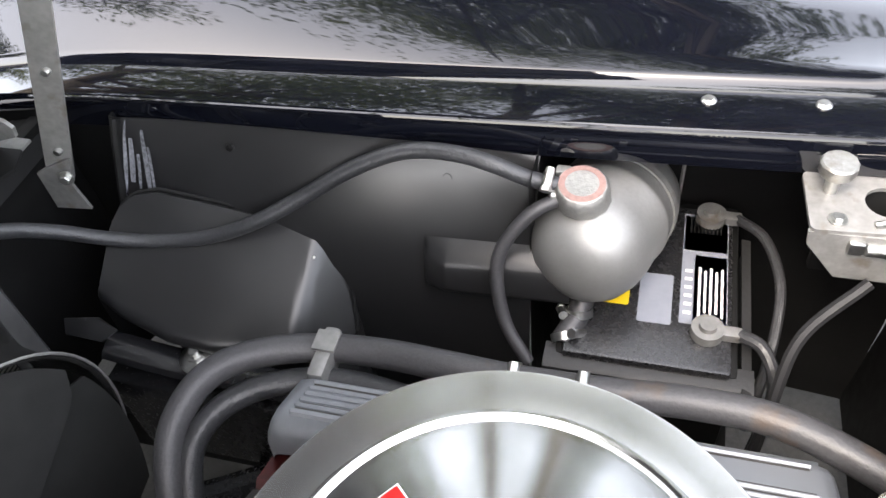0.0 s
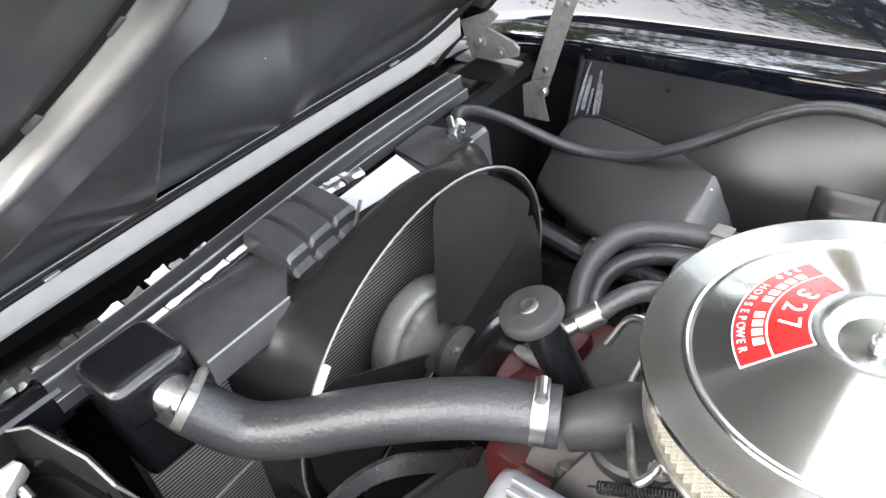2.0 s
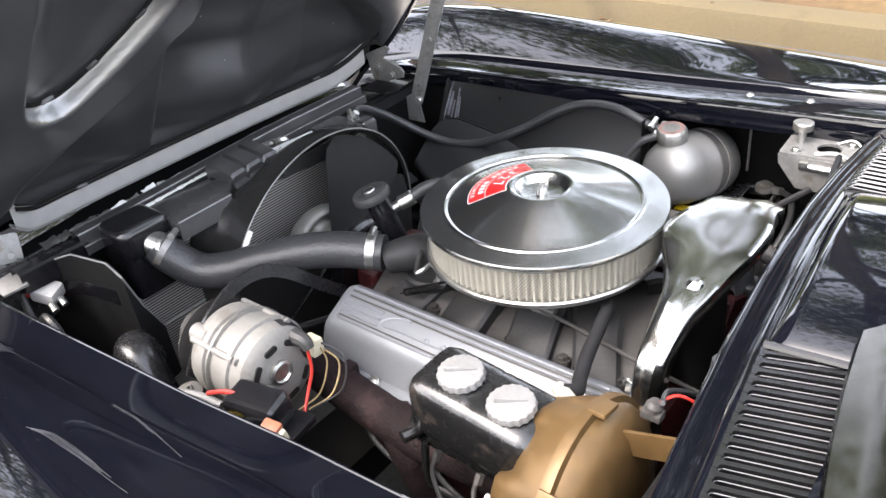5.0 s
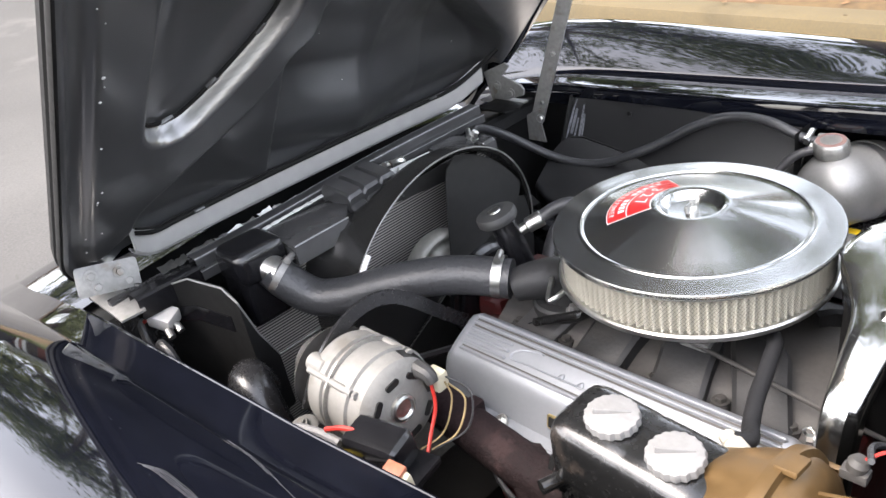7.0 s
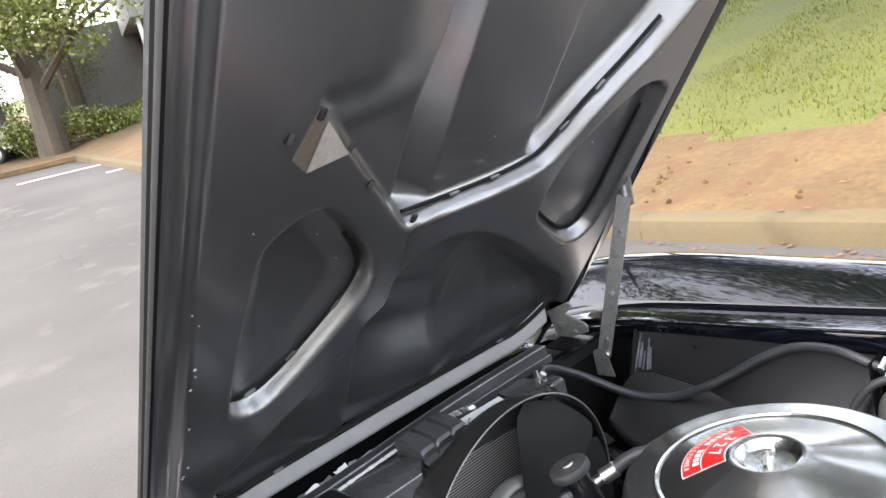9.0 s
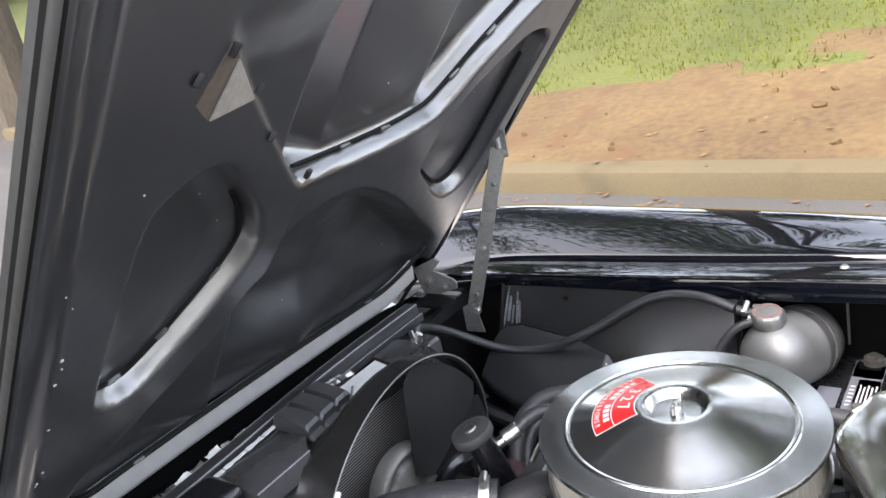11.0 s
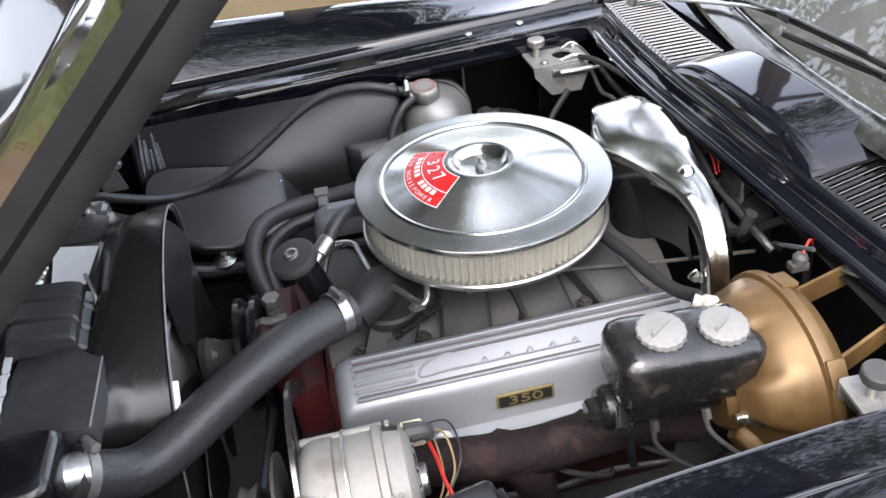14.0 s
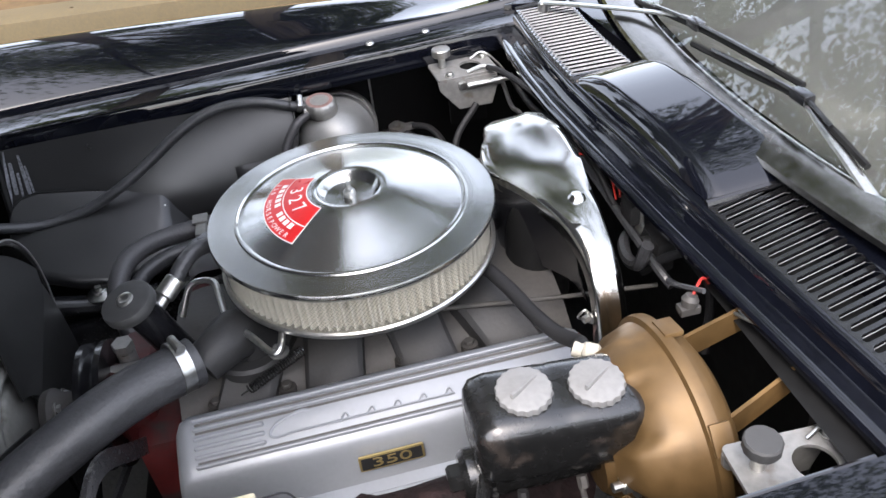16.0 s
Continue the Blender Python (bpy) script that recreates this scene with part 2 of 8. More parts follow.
# ---- building helpers ----
def finish(name, bm, m, smooth=35):
    bmesh.ops.recalc_face_normals(bm, faces=bm.faces)
    me = bpy.data.meshes.new(name)
    bm.to_mesh(me)
    bm.free()
    me.materials.append(m)
    for p in me.polygons:
        p.use_smooth = True
    me.set_sharp_from_angle(angle=radians(smooth))
    return me


def thing(name, at, label, category, group="", kind=""):
    ob = new(name)
    ob.location = at
    ob.empty_display_size = 0.05
    return tagged(ob, label, category, group, kind)


def part(name, bm, m, parent, label="", smooth=35):
    ob = new(name, finish(name, bm, m, smooth))
    ob.parent = parent
    if parent is not None and parent.data is None:
        ob.matrix_parent_inverse = Matrix.Translation(-Vector(parent.location))
    return tagged(ob, label)


def single(name, bm, m, label, category, group="", kind="", smooth=35):
    return tagged(new(name, finish(name, bm, m, smooth)), label, category, group, kind)


def B():
    return bmesh.new()


def box(bm, c, s, bev=0.003, rot=None, seg=2):
    r = bmesh.ops.create_cube(bm, size=1.0)
    m = Matrix.Translation(c) @ (rot.to_4x4() if rot is not None else Matrix()) @ Matrix.Diagonal((*s, 1))
    bmesh.ops.transform(bm, matrix=m, verts=r["verts"])
    if bev:
        es = list({e for v in r["verts"] for e in v.link_edges})
        bmesh.ops.bevel(bm, geom=es, offset=bev, segments=seg, profile=0.6, affect="EDGES", clamp_overlap=True)
    return bm


def basis(axis):
    a = Vector(axis).normalized()
    u = a.orthogonal().normalized() if abs(a.z) < 0.99 else Vector((1, 0, 0))
    if abs(a.z) < 0.99:
        u = Vector((0, 0, 1)).cross(a).normalized()
    return u, a.cross(u), a


def lathe(bm, prof, at=(0, 0, 0), axis=(0, 0, 1), seg=40, flute=0.0, teeth=0):
    """Turns a profile of (radius, height) about an axis. Radius 0 closes an end. flute, teeth: a scalloped rim."""
    u, w, a = basis(axis)
    o = Vector(at)
    rings = []
    for r, h in prof:
        if r <= 1e-6:
            rings.append([bm.verts.new(o + a * h)])
            continue
        ring = []
        for i in range(seg):
            f = 2 * math.pi * i / seg
            rr = r * (1 + (flute * math.cos(teeth * f) if teeth else 0))
            ring.append(bm.verts.new(o + a * h + (u * math.cos(f) + w * math.sin(f)) * rr))
        rings.append(ring)
    for p, q in zip(rings, rings[1:]):
        for i in range(seg):
            j = (i + 1) % seg
            if len(p) == 1 and len(q) == 1:
                continue
            if len(p) == 1:
                bm.faces.new((p[0], q[i], q[j]))
            elif len(q) == 1:
                bm.faces.new((p[i], p[j], q[0]))
            else:
                bm.faces.new((p[i], p[j], q[j], q[i]))
    return bm


def cyl(bm, p0, p1, r, r2=None, seg=24, bev=0.0):
    p0, p1 = Vector(p0), Vector(p1)
    h = (p1 - p0).length
    r2 = r if r2 is None else r2
    b = min(bev, r * 0.5, h * 0.4)
    prof = [(0, 0), (r - b, 0), (r, b), (r2, h - b), (r2 - b, h), (0, h)] if b else [(0, 0), (r, 0), (r2, h), (0, h)]
    return lathe(bm, prof, p0, p1 - p0, seg)


def hexbolt(bm, at, axis, r=0.007, h=0.006, washer=True, stud=0.0):
    a = Vector(axis).normalized()
    if washer:
        cyl(bm, at, Vector(at) + a * 0.0018, r * 1.55, seg=18)
    cyl(bm, Vector(at) + a * 0.0016, Vector(at) + a * (h + 0.0016), r, seg=6, bev=0.0008)
    if stud:
        cyl(bm, Vector(at) + a * h, Vector(at) + a * (h + stud), r * 0.5, seg=10)
    return bm


def spline(pts, res=8):
    pts = [Vector(p) for p in pts]
    ext = [2 * pts[0] - pts[1]] + pts + [2 * pts[-1] - pts[-2]]
    out = []
    for i in range(1, len(ext) - 2):
        p0, p1, p2, p3 = ext[i - 1:i + 3]
        for k in range(res):
            t = k / res
            out.append(0.5 * ((2 * p1) + (p2 - p0) * t + (2 * p0 - 5 * p1 + 4 * p2 - p3) * t * t + (3 * p1 - p0 - 3 * p2 + p3) * t ** 3))
    return out + [pts[-1]]


def tube(bm, pts, r, seg=12, res=8, caps=True, ends=None, flat=1.0):
    """A hose, wire or bar along a smooth line. ends: radii at the two ends; flat: squashes the section."""
    line = spline(pts, res) if res > 1 else [Vector(p) for p in pts]
    rings, side = [], None
    for i, p in enumerate(line):
        t = (line[min(i + 1, len(line) - 1)] - line[max(i - 1, 0)]).normalized()
        if side is None:
            side = (Vector((0, 0, 1)).cross(t) if abs(t.z) < 0.95 else Vector((1, 0, 0)).cross(t)).normalized()
        side = (side - t * side.dot(t)).normalized()
        up = t.cross(side)
        f = i / (len(line) - 1)
        rr = r if ends is None else ends[0] * (1 - f) + ends[1] * f
        rings.append([bm.verts.new(p + (side * math.cos(2 * math.pi * k / seg) + up * math.sin(2 * math.pi * k / seg) * flat) * rr) for k in range(seg)])
    for a, b in zip(rings, rings[1:]):
        for k in range(seg):
            bm.faces.new((a[k], a[(k + 1) % seg], b[(k + 1) % seg], b[k]))
    if caps:
        bm.faces.new(rings[0]), bm.faces.new(rings[-1])
    return bm


def loft(bm, rows, closed=False):
    vs = [[bm.verts.new(p) for p in row] for row in rows]
    for a, b in zip(vs, vs[1:]):
        n = len(a)
        for k in range(n if closed else n - 1):
            bm.faces.new((a[k], a[(k + 1) % n], b[(k + 1) % n], b[k]))
    return bm


def thick(bm, d):
    """Gives a sheet a thickness d, along its normals."""
    bmesh.ops.recalc_face_normals(bm, faces=bm.faces)
    bmesh.ops.solidify(bm, geom=bm.faces[:], thickness=d)
    return bm


def plate(bm, poly, h, m=Matrix(), bev=0.0, holes=()):
    """An extruded outline in x, y of m, from 0 to h along its z."""
    lo = [bm.verts.new(m @ Vector((x, y, 0))) for x, y in poly]
    hi = [bm.verts.new(m @ Vector((x, y, h))) for x, y in poly]
    n = len(poly)
    bm.faces.new(lo[::-1]), bm.faces.new(hi)
    for k in range(n):
        bm.faces.new((lo[k], lo[(k + 1) % n], hi[(k + 1) % n], hi[k]))
    if bev:
        es = [e for v in hi for e in v.link_edges if e.other_vert(v) in hi]
        bmesh.ops.bevel(bm, geom=list(set(es)), offset=bev, segments=2, profile=0.6, affect="EDGES", clamp_overlap=True)
    return bm


def rounded(x0, y0, x1, y1, r, n=5):
    pts = []
    for cx, cy, a0 in ((x1 - r, y1 - r, 0), (x0 + r, y1 - r, 90), (x0 + r, y0 + r, 180), (x1 - r, y0 + r, 270)):
        for k in range(n + 1):
            a = radians(a0 + 90 * k / n)
            pts.append((cx + r * math.cos(a), cy + r * math.sin(a)))
    return pts


def disc_plate(bm, outer, hole, h, m):
    """A flat plate with one hole: outer and hole have the same number of points, matched one to one."""
    n = len(outer)
    L = [[bm.verts.new(m @ Vector((x, y, z))) for x, y in ring] for ring, z in ((outer, 0), (outer, h), (hole, h), (hole, 0))]
    for a, b in zip(L, L[1:] + L[:1]):
        for k in range(n):
            bm.faces.new((a[k], a[(k + 1) % n], b[(k + 1) % n], b[k]))
    return bm


def writing(text, size, m, material, parent, name="lettering", depth=0.0004, align="CENTER"):
    cu = bpy.data.curves.new(name, "FONT")
    cu.body, cu.size, cu.extrude, cu.align_x, cu.align_y = text, size, depth, align, "CENTER"
    tmp = new("tmp", cu)
    me = bpy.data.meshes.new_from_object(tmp.evaluated_get(bpy.context.evaluated_depsgraph_get()))
    bpy.data.objects.remove(tmp)
    me.transform(m)
    me.materials.clear()
    me.materials.append(material)
    ob = new(name, me)
    ob.parent = parent
    if parent.data is None:
        ob.matrix_parent_inverse = Matrix.Translation(-Vector(parent.location))
    return ob


def frame_of(at, x, y):
    """A pose whose x and y axes point along x and y."""
    x = Vector(x).normalized()
    z = x.cross(Vector(y)).normalized()
    y = z.cross(x)
    return Matrix.Translation(at) @ Matrix((x, y, z)).transposed().to_4x4()


def lin(x, pts):
    """Straight-line interpolation through (x, value) pairs, eased."""
    return float(np.interp(x, [p[0] for p in pts], [p[1] for p in pts]))


def clamp_band(bm, at, axis, r, w=0.012, screw=(0, 0, 1)):
    a, s = Vector(axis).normalized(), Vector(screw).normalized()
    o = Vector(at)
    lathe(bm, [(r, -w / 2), (r + 0.0016, -w / 2), (r + 0.0016, w / 2), (r, w / 2), (r, -w / 2)], o, a, 28)
    s = (s - a * s.dot(a)).normalized()
    c = o + s * (r + 0.005)
    t = a.cross(s)
    cyl(bm, c - t * 0.010, c + t * 0.010, 0.005, seg=10)
    cyl(bm, c + t * 0.010, c + t * 0.015, 0.006, seg=6)
    return bm


# ---- terrain ----
KY, KS = 3.10, -0.105                       # the kerb's face: y = KY + KS * x


def ground_z(x, y):
    """Height of the road: level round the car, rising away in front of it."""
    return 0.098 * max(0.0, -x - 4.5) + 0.004 * math.sin(x * 1.3) * math.sin(y * 1.1)


def kerb_y(x):
    return KY + KS * x


def bank_z(x, y):
    d = max(0.0, y - kerb_y(x) - 0.16)
    n = noise.fractal(Vector((x * 0.45, y * 0.45, 3.0)), 1.0, 2.0, 4) * 0.035 * min(1.0, d)
    return ground_z(x, y) + 0.14 + 0.17 * d - 0.0008 * d * d + n


def grass_here(x, y):
    """Above nought where turf grows on the bank."""
    d = y - kerb_y(x)
    f = noise.fractal(Vector((x * 0.35 + 4.0, y * 0.35, 1.0)), 1.0, 2.0, 3)
    return d - 1.9 - 0.45 * max(0.0, x + 1.2) + 0.03 * min(0.0, x) + 0.9 * f + 0.7 * noise.noise(Vector((x * 1.7, y * 1.7, 2.0)))


def sheet(xs, ys, zf, keep=lambda x, y: True):
    bm = B()
    vs = {}
    for i, x in enumerate(xs):
        for j, y in enumerate(ys):
            vs[i, j] = bm.verts.new((x, y, zf(x, y)))
    for i in range(len(xs) - 1):
        for j in range(len(ys) - 1):
            bm.faces.new((vs[i, j], vs[i + 1, j], vs[i + 1, j + 1], vs[i, j + 1]))
    return bm


def spaced(a, b, near, far, mid):
    """Positions from a to b, close together near mid and wide apart far off."""
    out, x = [a], a
    while x < b:
        x += near + (far - near) * min(1.0, abs(x - mid) / 40.0)
        out.append(min(x, b))
    return out


xs = spaced(-160, 160, 0.8, 12, 0)
road_mesh = sheet(xs, spaced(-160, 5.5, 0.8, 12, 0), lambda x, y: ground_z(x, y) if y < kerb_y(x) + 2 else ground_z(x, y) - 0.05)
single("road", road_mesh, ASPHALT, "worn light grey asphalt road surface", "road", kind="structure")
bank = B()
rows = []
xs_b = spaced(-120, 120, 0.35, 8, -1)
ds = [0.16] + [0.16 + 0.22 * k for k in range(1, 50)] + [11.5, 13, 15, 18, 24, 40, 80, 150]
for x in xs_b:
    rows.append([(x, kerb_y(x) + d, bank_z(x, kerb_y(x) + d)) for d in ds])
loft(bank, rows)
bank_ob = single("ground_bank", bank, DIRT, "bare red clay bank rising behind the kerb", "ground", kind="structure", smooth=80)
bank_ob.data.materials.append(TURF)
for p in bank_ob.data.polygons:
    c = p.center
    p.material_index = 1 if grass_here(c.x, c.y) > 0 else 0

kerb = thing("kerb", (0, KY, 0), "low weathered concrete kerb along the red clay bank", "kerb", kind="structure")
for k in range(-8, 8):
    x0, x1 = k * 3.0 + 0.0015 + 0.25, k * 3.0 + 2.9985 + 0.25
    bm = B()
    sec = [(0.0, -0.1), (0.0, 0.09), (0.012, 0.135), (0.045, 0.152), (0.17, 0.158), (0.17, -0.1)]
    loft(bm, [[(x, kerb_y(x) + a, ground_z(x, 0) + b) for a, b in sec] for x in np.linspace(x0, x1, 7)])
    part("kerbstone", bm, CONCRETE, kerb)

blades = B()
rng = random.Random(4)
while len(blades.verts) < 3 * 110000:
    x, d = rng.uniform(-16, 6), 0.3 + 15 * rng.random() ** 1.6
    y = kerb_y(x) + d
    g = grass_here(x, y)
    if g < rng.uniform(-0.25, 0.3) or (g < 0 and rng.random() < 0.6):
        continue
    z, h, a = bank_z(x, y), rng.uniform(0.015, 0.05), rng.uniform(0, 6.28)
    w = rng.uniform(0.004, 0.010)
    vs = [blades.verts.new((x - w * math.cos(a), y - w * math.sin(a), z - 0.01)), blades.verts.new((x + w * math.cos(a), y + w * math.sin(a), z - 0.01)),
          blades.verts.new((x + rng.uniform(-0.025, 0.025), y + rng.uniform(-0.025, 0.025), z + h))]
    blades.faces.new(vs)
me = bpy.data.meshes.new("grass")
blades.to_mesh(me)
blades.free()
me.materials.append(GRASSM)
tagged(new("grass", me), "patchy short green grass on the bank", "grass", kind="stuff")

clods = B()
for _ in range(420):
    x, d = rng.uniform(-9, 5), rng.uniform(0.2, 6)
    y = kerb_y(x) + d
    if grass_here(x, y) > -0.3:
        continue
    s = rng.uniform(0.008, 0.035) * (1.6 if rng.random() < 0.1 else 1)
    r = bmesh.ops.create_icosphere(clods, subdivisions=1, radius=s)
    bmesh.ops.transform(clods, matrix=Matrix.Translation((x, y, bank_z(x, y) + s * 0.2)) @ Euler((rng.random() * 6, rng.random() * 6, 0)).to_matrix().to_4x4() @ Matrix.Diagonal((1, 0.7, 0.5, 1)), verts=r["verts"])
single("clay_clods", clods, DIRT, "small lumps of dry red clay on the bank", "clods", kind="stuff")


# dry leaves in the gutter and on the clay, cracks in the asphalt
litter = B()
for _ in range(520):
    x = rng.uniform(-12, 4)
    d = rng.gauss(-0.25, 0.25) if rng.random() < 0.7 else rng.uniform(0.2, 2.0)
    y = kerb_y(x) + d
    z = ground_z(x, y) + 0.006 if d < 0 else (bank_z(x, y) + 0.006 if d > 0.17 else ground_z(x, y) + 0.165)
    a, r = rng.uniform(0, 6.28), rng.uniform(0.012, 0.035)
    litter.faces.new([litter.verts.new((x + r * math.cos(a + k * 1.57) * (1 if k % 2 else 0.5), y + r * math.sin(a + k * 1.57) * (1 if k % 2 else 0.5), z + rng.uniform(0, 0.012))) for k in range(4)])
single("leaf_litter", litter, LITTER, "scattered dry brown leaves along the kerb", "leaves", kind="stuff")
for k in range(9):
    x, y, a = -3.0 - 1.6 * k + rng.uniform(-1, 1), rng.uniform(-3.0, 2.0), rng.uniform(-0.6, 2.2)
    pts = []
    for _ in range(16):
        pts.append((x, y))
        a += rng.uniform(-0.55, 0.55)
        x, y = x + 0.16 * math.cos(a), y + 0.16 * math.sin(a)
    bm = B()
    loft(bm, [[(px + 0.005 * math.sin(j), py - w, ground_z(px, py) + 0.005), (px, py + w, ground_z(px, py) + 0.005)] for j, (px, py) in enumerate(pts) for w in (0.004 + 0.004 * rng.random(),)])
    single("road_crack", bm, CRACK, "thin tar-filled crack in the asphalt", "crack", group="road cracks", kind="structure")


# ---- trees and shrubs ----
def leaf_cloud(bm, centres, count, size, rng, droop=0.3):
    g = np.random.default_rng(rng.randrange(10 ** 6))
    c = np.array([tuple(p) for p, _ in centres])
    r = np.array([q for _, q in centres])
    k = g.integers(0, len(centres), count)
    v = g.normal(size=(count, 3))
    v *= (r[k] * g.random(count) ** 0.4 / np.linalg.norm(v, axis=1))[:, None] * np.array((1, 1, 0.7))
    p = c[k] + v
    a = np.stack((g.uniform(-1, 1, count), g.uniform(-1, 1, count), g.uniform(-1, droop, count)), 1)
    a /= np.linalg.norm(a, axis=1)[:, None]
    b = np.cross(a, g.normal(size=(count, 3)))
    b /= np.linalg.norm(b, axis=1)[:, None]
    s = (size * g.uniform(0.6, 1.4, count))[:, None]
    q = np.stack((p, p + a * s * 0.5 + b * s * 0.28, p + a * s, p + a * s * 0.5 - b * s * 0.28), 1).reshape(-1, 3)
    me = bpy.data.meshes.new("leaves")
    me.from_pydata(q.tolist(), [], [(4 * i, 4 * i + 1, 4 * i + 2, 4 * i + 3) for i in range(count)])
    bm.from_mesh(me)
    bpy.data.meshes.remove(me)


def tree(at, height, spread, seed, lean=0.0, leaves=9000, label="tall broadleaf tree with grey bark and open crown", trunk_r=0.2, low=0.35, leaf=0.17, leaf_mat=None):
    rng = random.Random(seed)
    t = thing("tree", at, label, "tree", group="trees round the car")
    o = Vector(at)
    bm = B()
    top = o + Vector((lean * height, 0, height * 0.62))
    mid = o + Vector((lean * height * 0.45, 0.1, height * 0.3))
    tube(bm, [o - Vector((0, 0, 0.2)), mid, top], 0, 10, 6, ends=(trunk_r * 1.15, trunk_r * 0.45))
    tips = []
    for k in range(9):
        f = rng.uniform(low, 1.0)
        s = o.lerp(top, f) if f > 0.5 else o.lerp(mid, f * 2)
        a = rng.uniform(0, 6.28)
        e = s + Vector((math.cos(a) * spread * rng.uniform(0.5, 1), math.sin(a) * spread * rng.uniform(0.5, 1), height * rng.uniform(0.10, 0.32)))
        m = s.lerp(e, 0.5) + Vector((0, 0, height * 0.03))
        tube(bm, [s, m, e], 0, 6, 5, ends=(trunk_r * 0.38, trunk_r * 0.06))
        tips += [(e, spread * rng.uniform(0.25, 0.42)), (m, spread * rng.uniform(0.2, 0.3))]
        for _ in range(2):
            e2 = m + Vector((rng.uniform(-1, 1), rng.uniform(-1, 1), rng.uniform(0, 0.8))) * spread * 0.5
            tube(bm, [m, e2], 0, 5, 3, ends=(trunk_r * 0.16, trunk_r * 0.04))
            tips.append((e2, spread * rng.uniform(0.2, 0.35)))
    part("trunk", bm, BARK, t)
    bm = B()
    leaf_cloud(bm, tips, leaves, leaf, rng)
    part("crown", bm, leaf_mat or LEAF, t)
    return t


def shrub(at, r, h, seed, n=1800, label="dense green garden shrub"):
    rng = random.Random(seed)
    bm = B()
    o = Vector(at)
    for _ in range(7):
        e = o + Vector((rng.uniform(-r, r) * 0.6, rng.uniform(-r, r) * 0.6, h * rng.uniform(0.5, 0.9)))
        tube(bm, [o - Vector((0, 0, 0.1)), e], 0, 5, 2, ends=(0.03, 0.008))
    leaf_cloud(bm, [(o + Vector((rng.uniform(-r, r) * 0.7, rng.uniform(-r, r) * 0.7, h * rng.uniform(0.25, 0.8))), r * 0.5) for _ in range(9)], n, 0.11, rng)
    return single("shrub", bm, LEAFB, label, "shrub", group="garden shrubs")


def on_road(dist, azim):
    """A place in front of the car: distance and angle from straight ahead towards the bank."""
    x, y = -dist * math.cos(radians(azim)), -0.77 + dist * math.sin(radians(azim))
    return x, y, ground_z(x, y)


# the belt of trees at the top of the bank, which the paint mirrors
for k in range(9):
    x = -17.0 + 4.2 * k + (k * 7 % 5) * 0.35 - 0.7
    y = 15.0 + (k * 5 % 4) * 1.4 - 0.10 * x
    if x > 1.5 or k == 2:
        continue
    tree((x, y, bank_z(x, y)), 11.0 + (k * 3 % 5), 3.2 + 0.3 * (k % 3), 70 + k, 0.02 * ((k % 3) - 1), 15000, leaf=0.20, trunk_r=0.24, low=0.25)
# tall old trees near the kerb, whose crowns hang over the car
for (x, y), hgt, spr, seed, n in (((-7.4, 5.4), 14.0, 5.4, 31, 14000), ((0.0, 9.2), 17.0, 6.0, 32, 20000), ((5.2, 8.6), 14.0, 4.6, 37, 15000), ((-2.6, 9.4), 18.0, 7.2, 35, 24000), ((-11.0, 4.6), 13.0, 4.4, 34, 11000), ((12.5, 5.6), 13.5, 4.6, 36, 10000)):
    tree((x, y, bank_z(x, y)), hgt, spr, seed, 0.0, n, "tall old tree by the kerb with a wide leafy crown", 0.34, 0.58 if x > -1 else 0.45, 0.16)
# unseen trees across the road, added to dim the sky and break reflections
for (x, y), hgt, spr, seed in (((12.0, -15.0), 12, 4.4, 6), ((-7.0, -17.0), 13, 4.6, 7), ((4.0, -16.0), 12, 4.2, 9)):
    tree((x, y, ground_z(x, y)), hgt, spr, seed)
# the verge across the street, in front of the car
fx, fy, fz = on_road(26, 14.3)
tree((fx, fy, fz), 10, 4.2, 21, 0.0, 12000, "big old tree on the verge with a forked grey trunk", 0.42, 0.3, leaf_mat=LEAFB)
fx, fy, fz = on_road(29, 11.6)
tree((fx, fy, fz), 10, 3.8, 22, 0.0, 9000, "tree behind the verge with a slender leaning trunk", 0.26, 0.3, leaf_mat=LEAFB)
# the tall wood behind the verge
for k, (d, a, h) in enumerate(((33, 23.0, 20), (35, 16.5, 22), (34, 9.0, 21), (36, 3.0, 23), (33, -4.0, 20), (35, -11.0, 22), (33, -19.0, 19))):
    fx, fy, fz = on_road(d, a)
    tree((fx, fy, fz), h, 5.4, 80 + k, 0.0, 8000, "tall leafy tree in the wood across the street", 0.36, 0.3, leaf=0.34, leaf_mat=LEAFB)
for k, (d, a, r, h) in enumerate(((27, 17.4, 1.3, 1.3), (27, 19.0, 1.2, 1.2), (28, 20.6, 1.4, 1.3), (27, 13.0, 1.1, 1.3), (30, 11.2, 1.6, 1.8), (33, 9.6, 2.0, 2.6), (36, 13.0, 2.4, 4.5), (36, 16.2, 2.2, 4.0), (38, 10.5, 2.6, 6.0), (40, 8.0, 2.6, 6.0))):
    shrub(on_road(d, a), r, h, 40 + k, 2200)
for k, (x, y) in enumerate(((-10.2, 15.5), (-7.6, 16.2), (-3.6, 17.0))):
    shrub((x, y, bank_z(x, y)), 1.3, 1.6, 60 + k, 2600, "leafy shrub before the grey fence at the top of the bank")

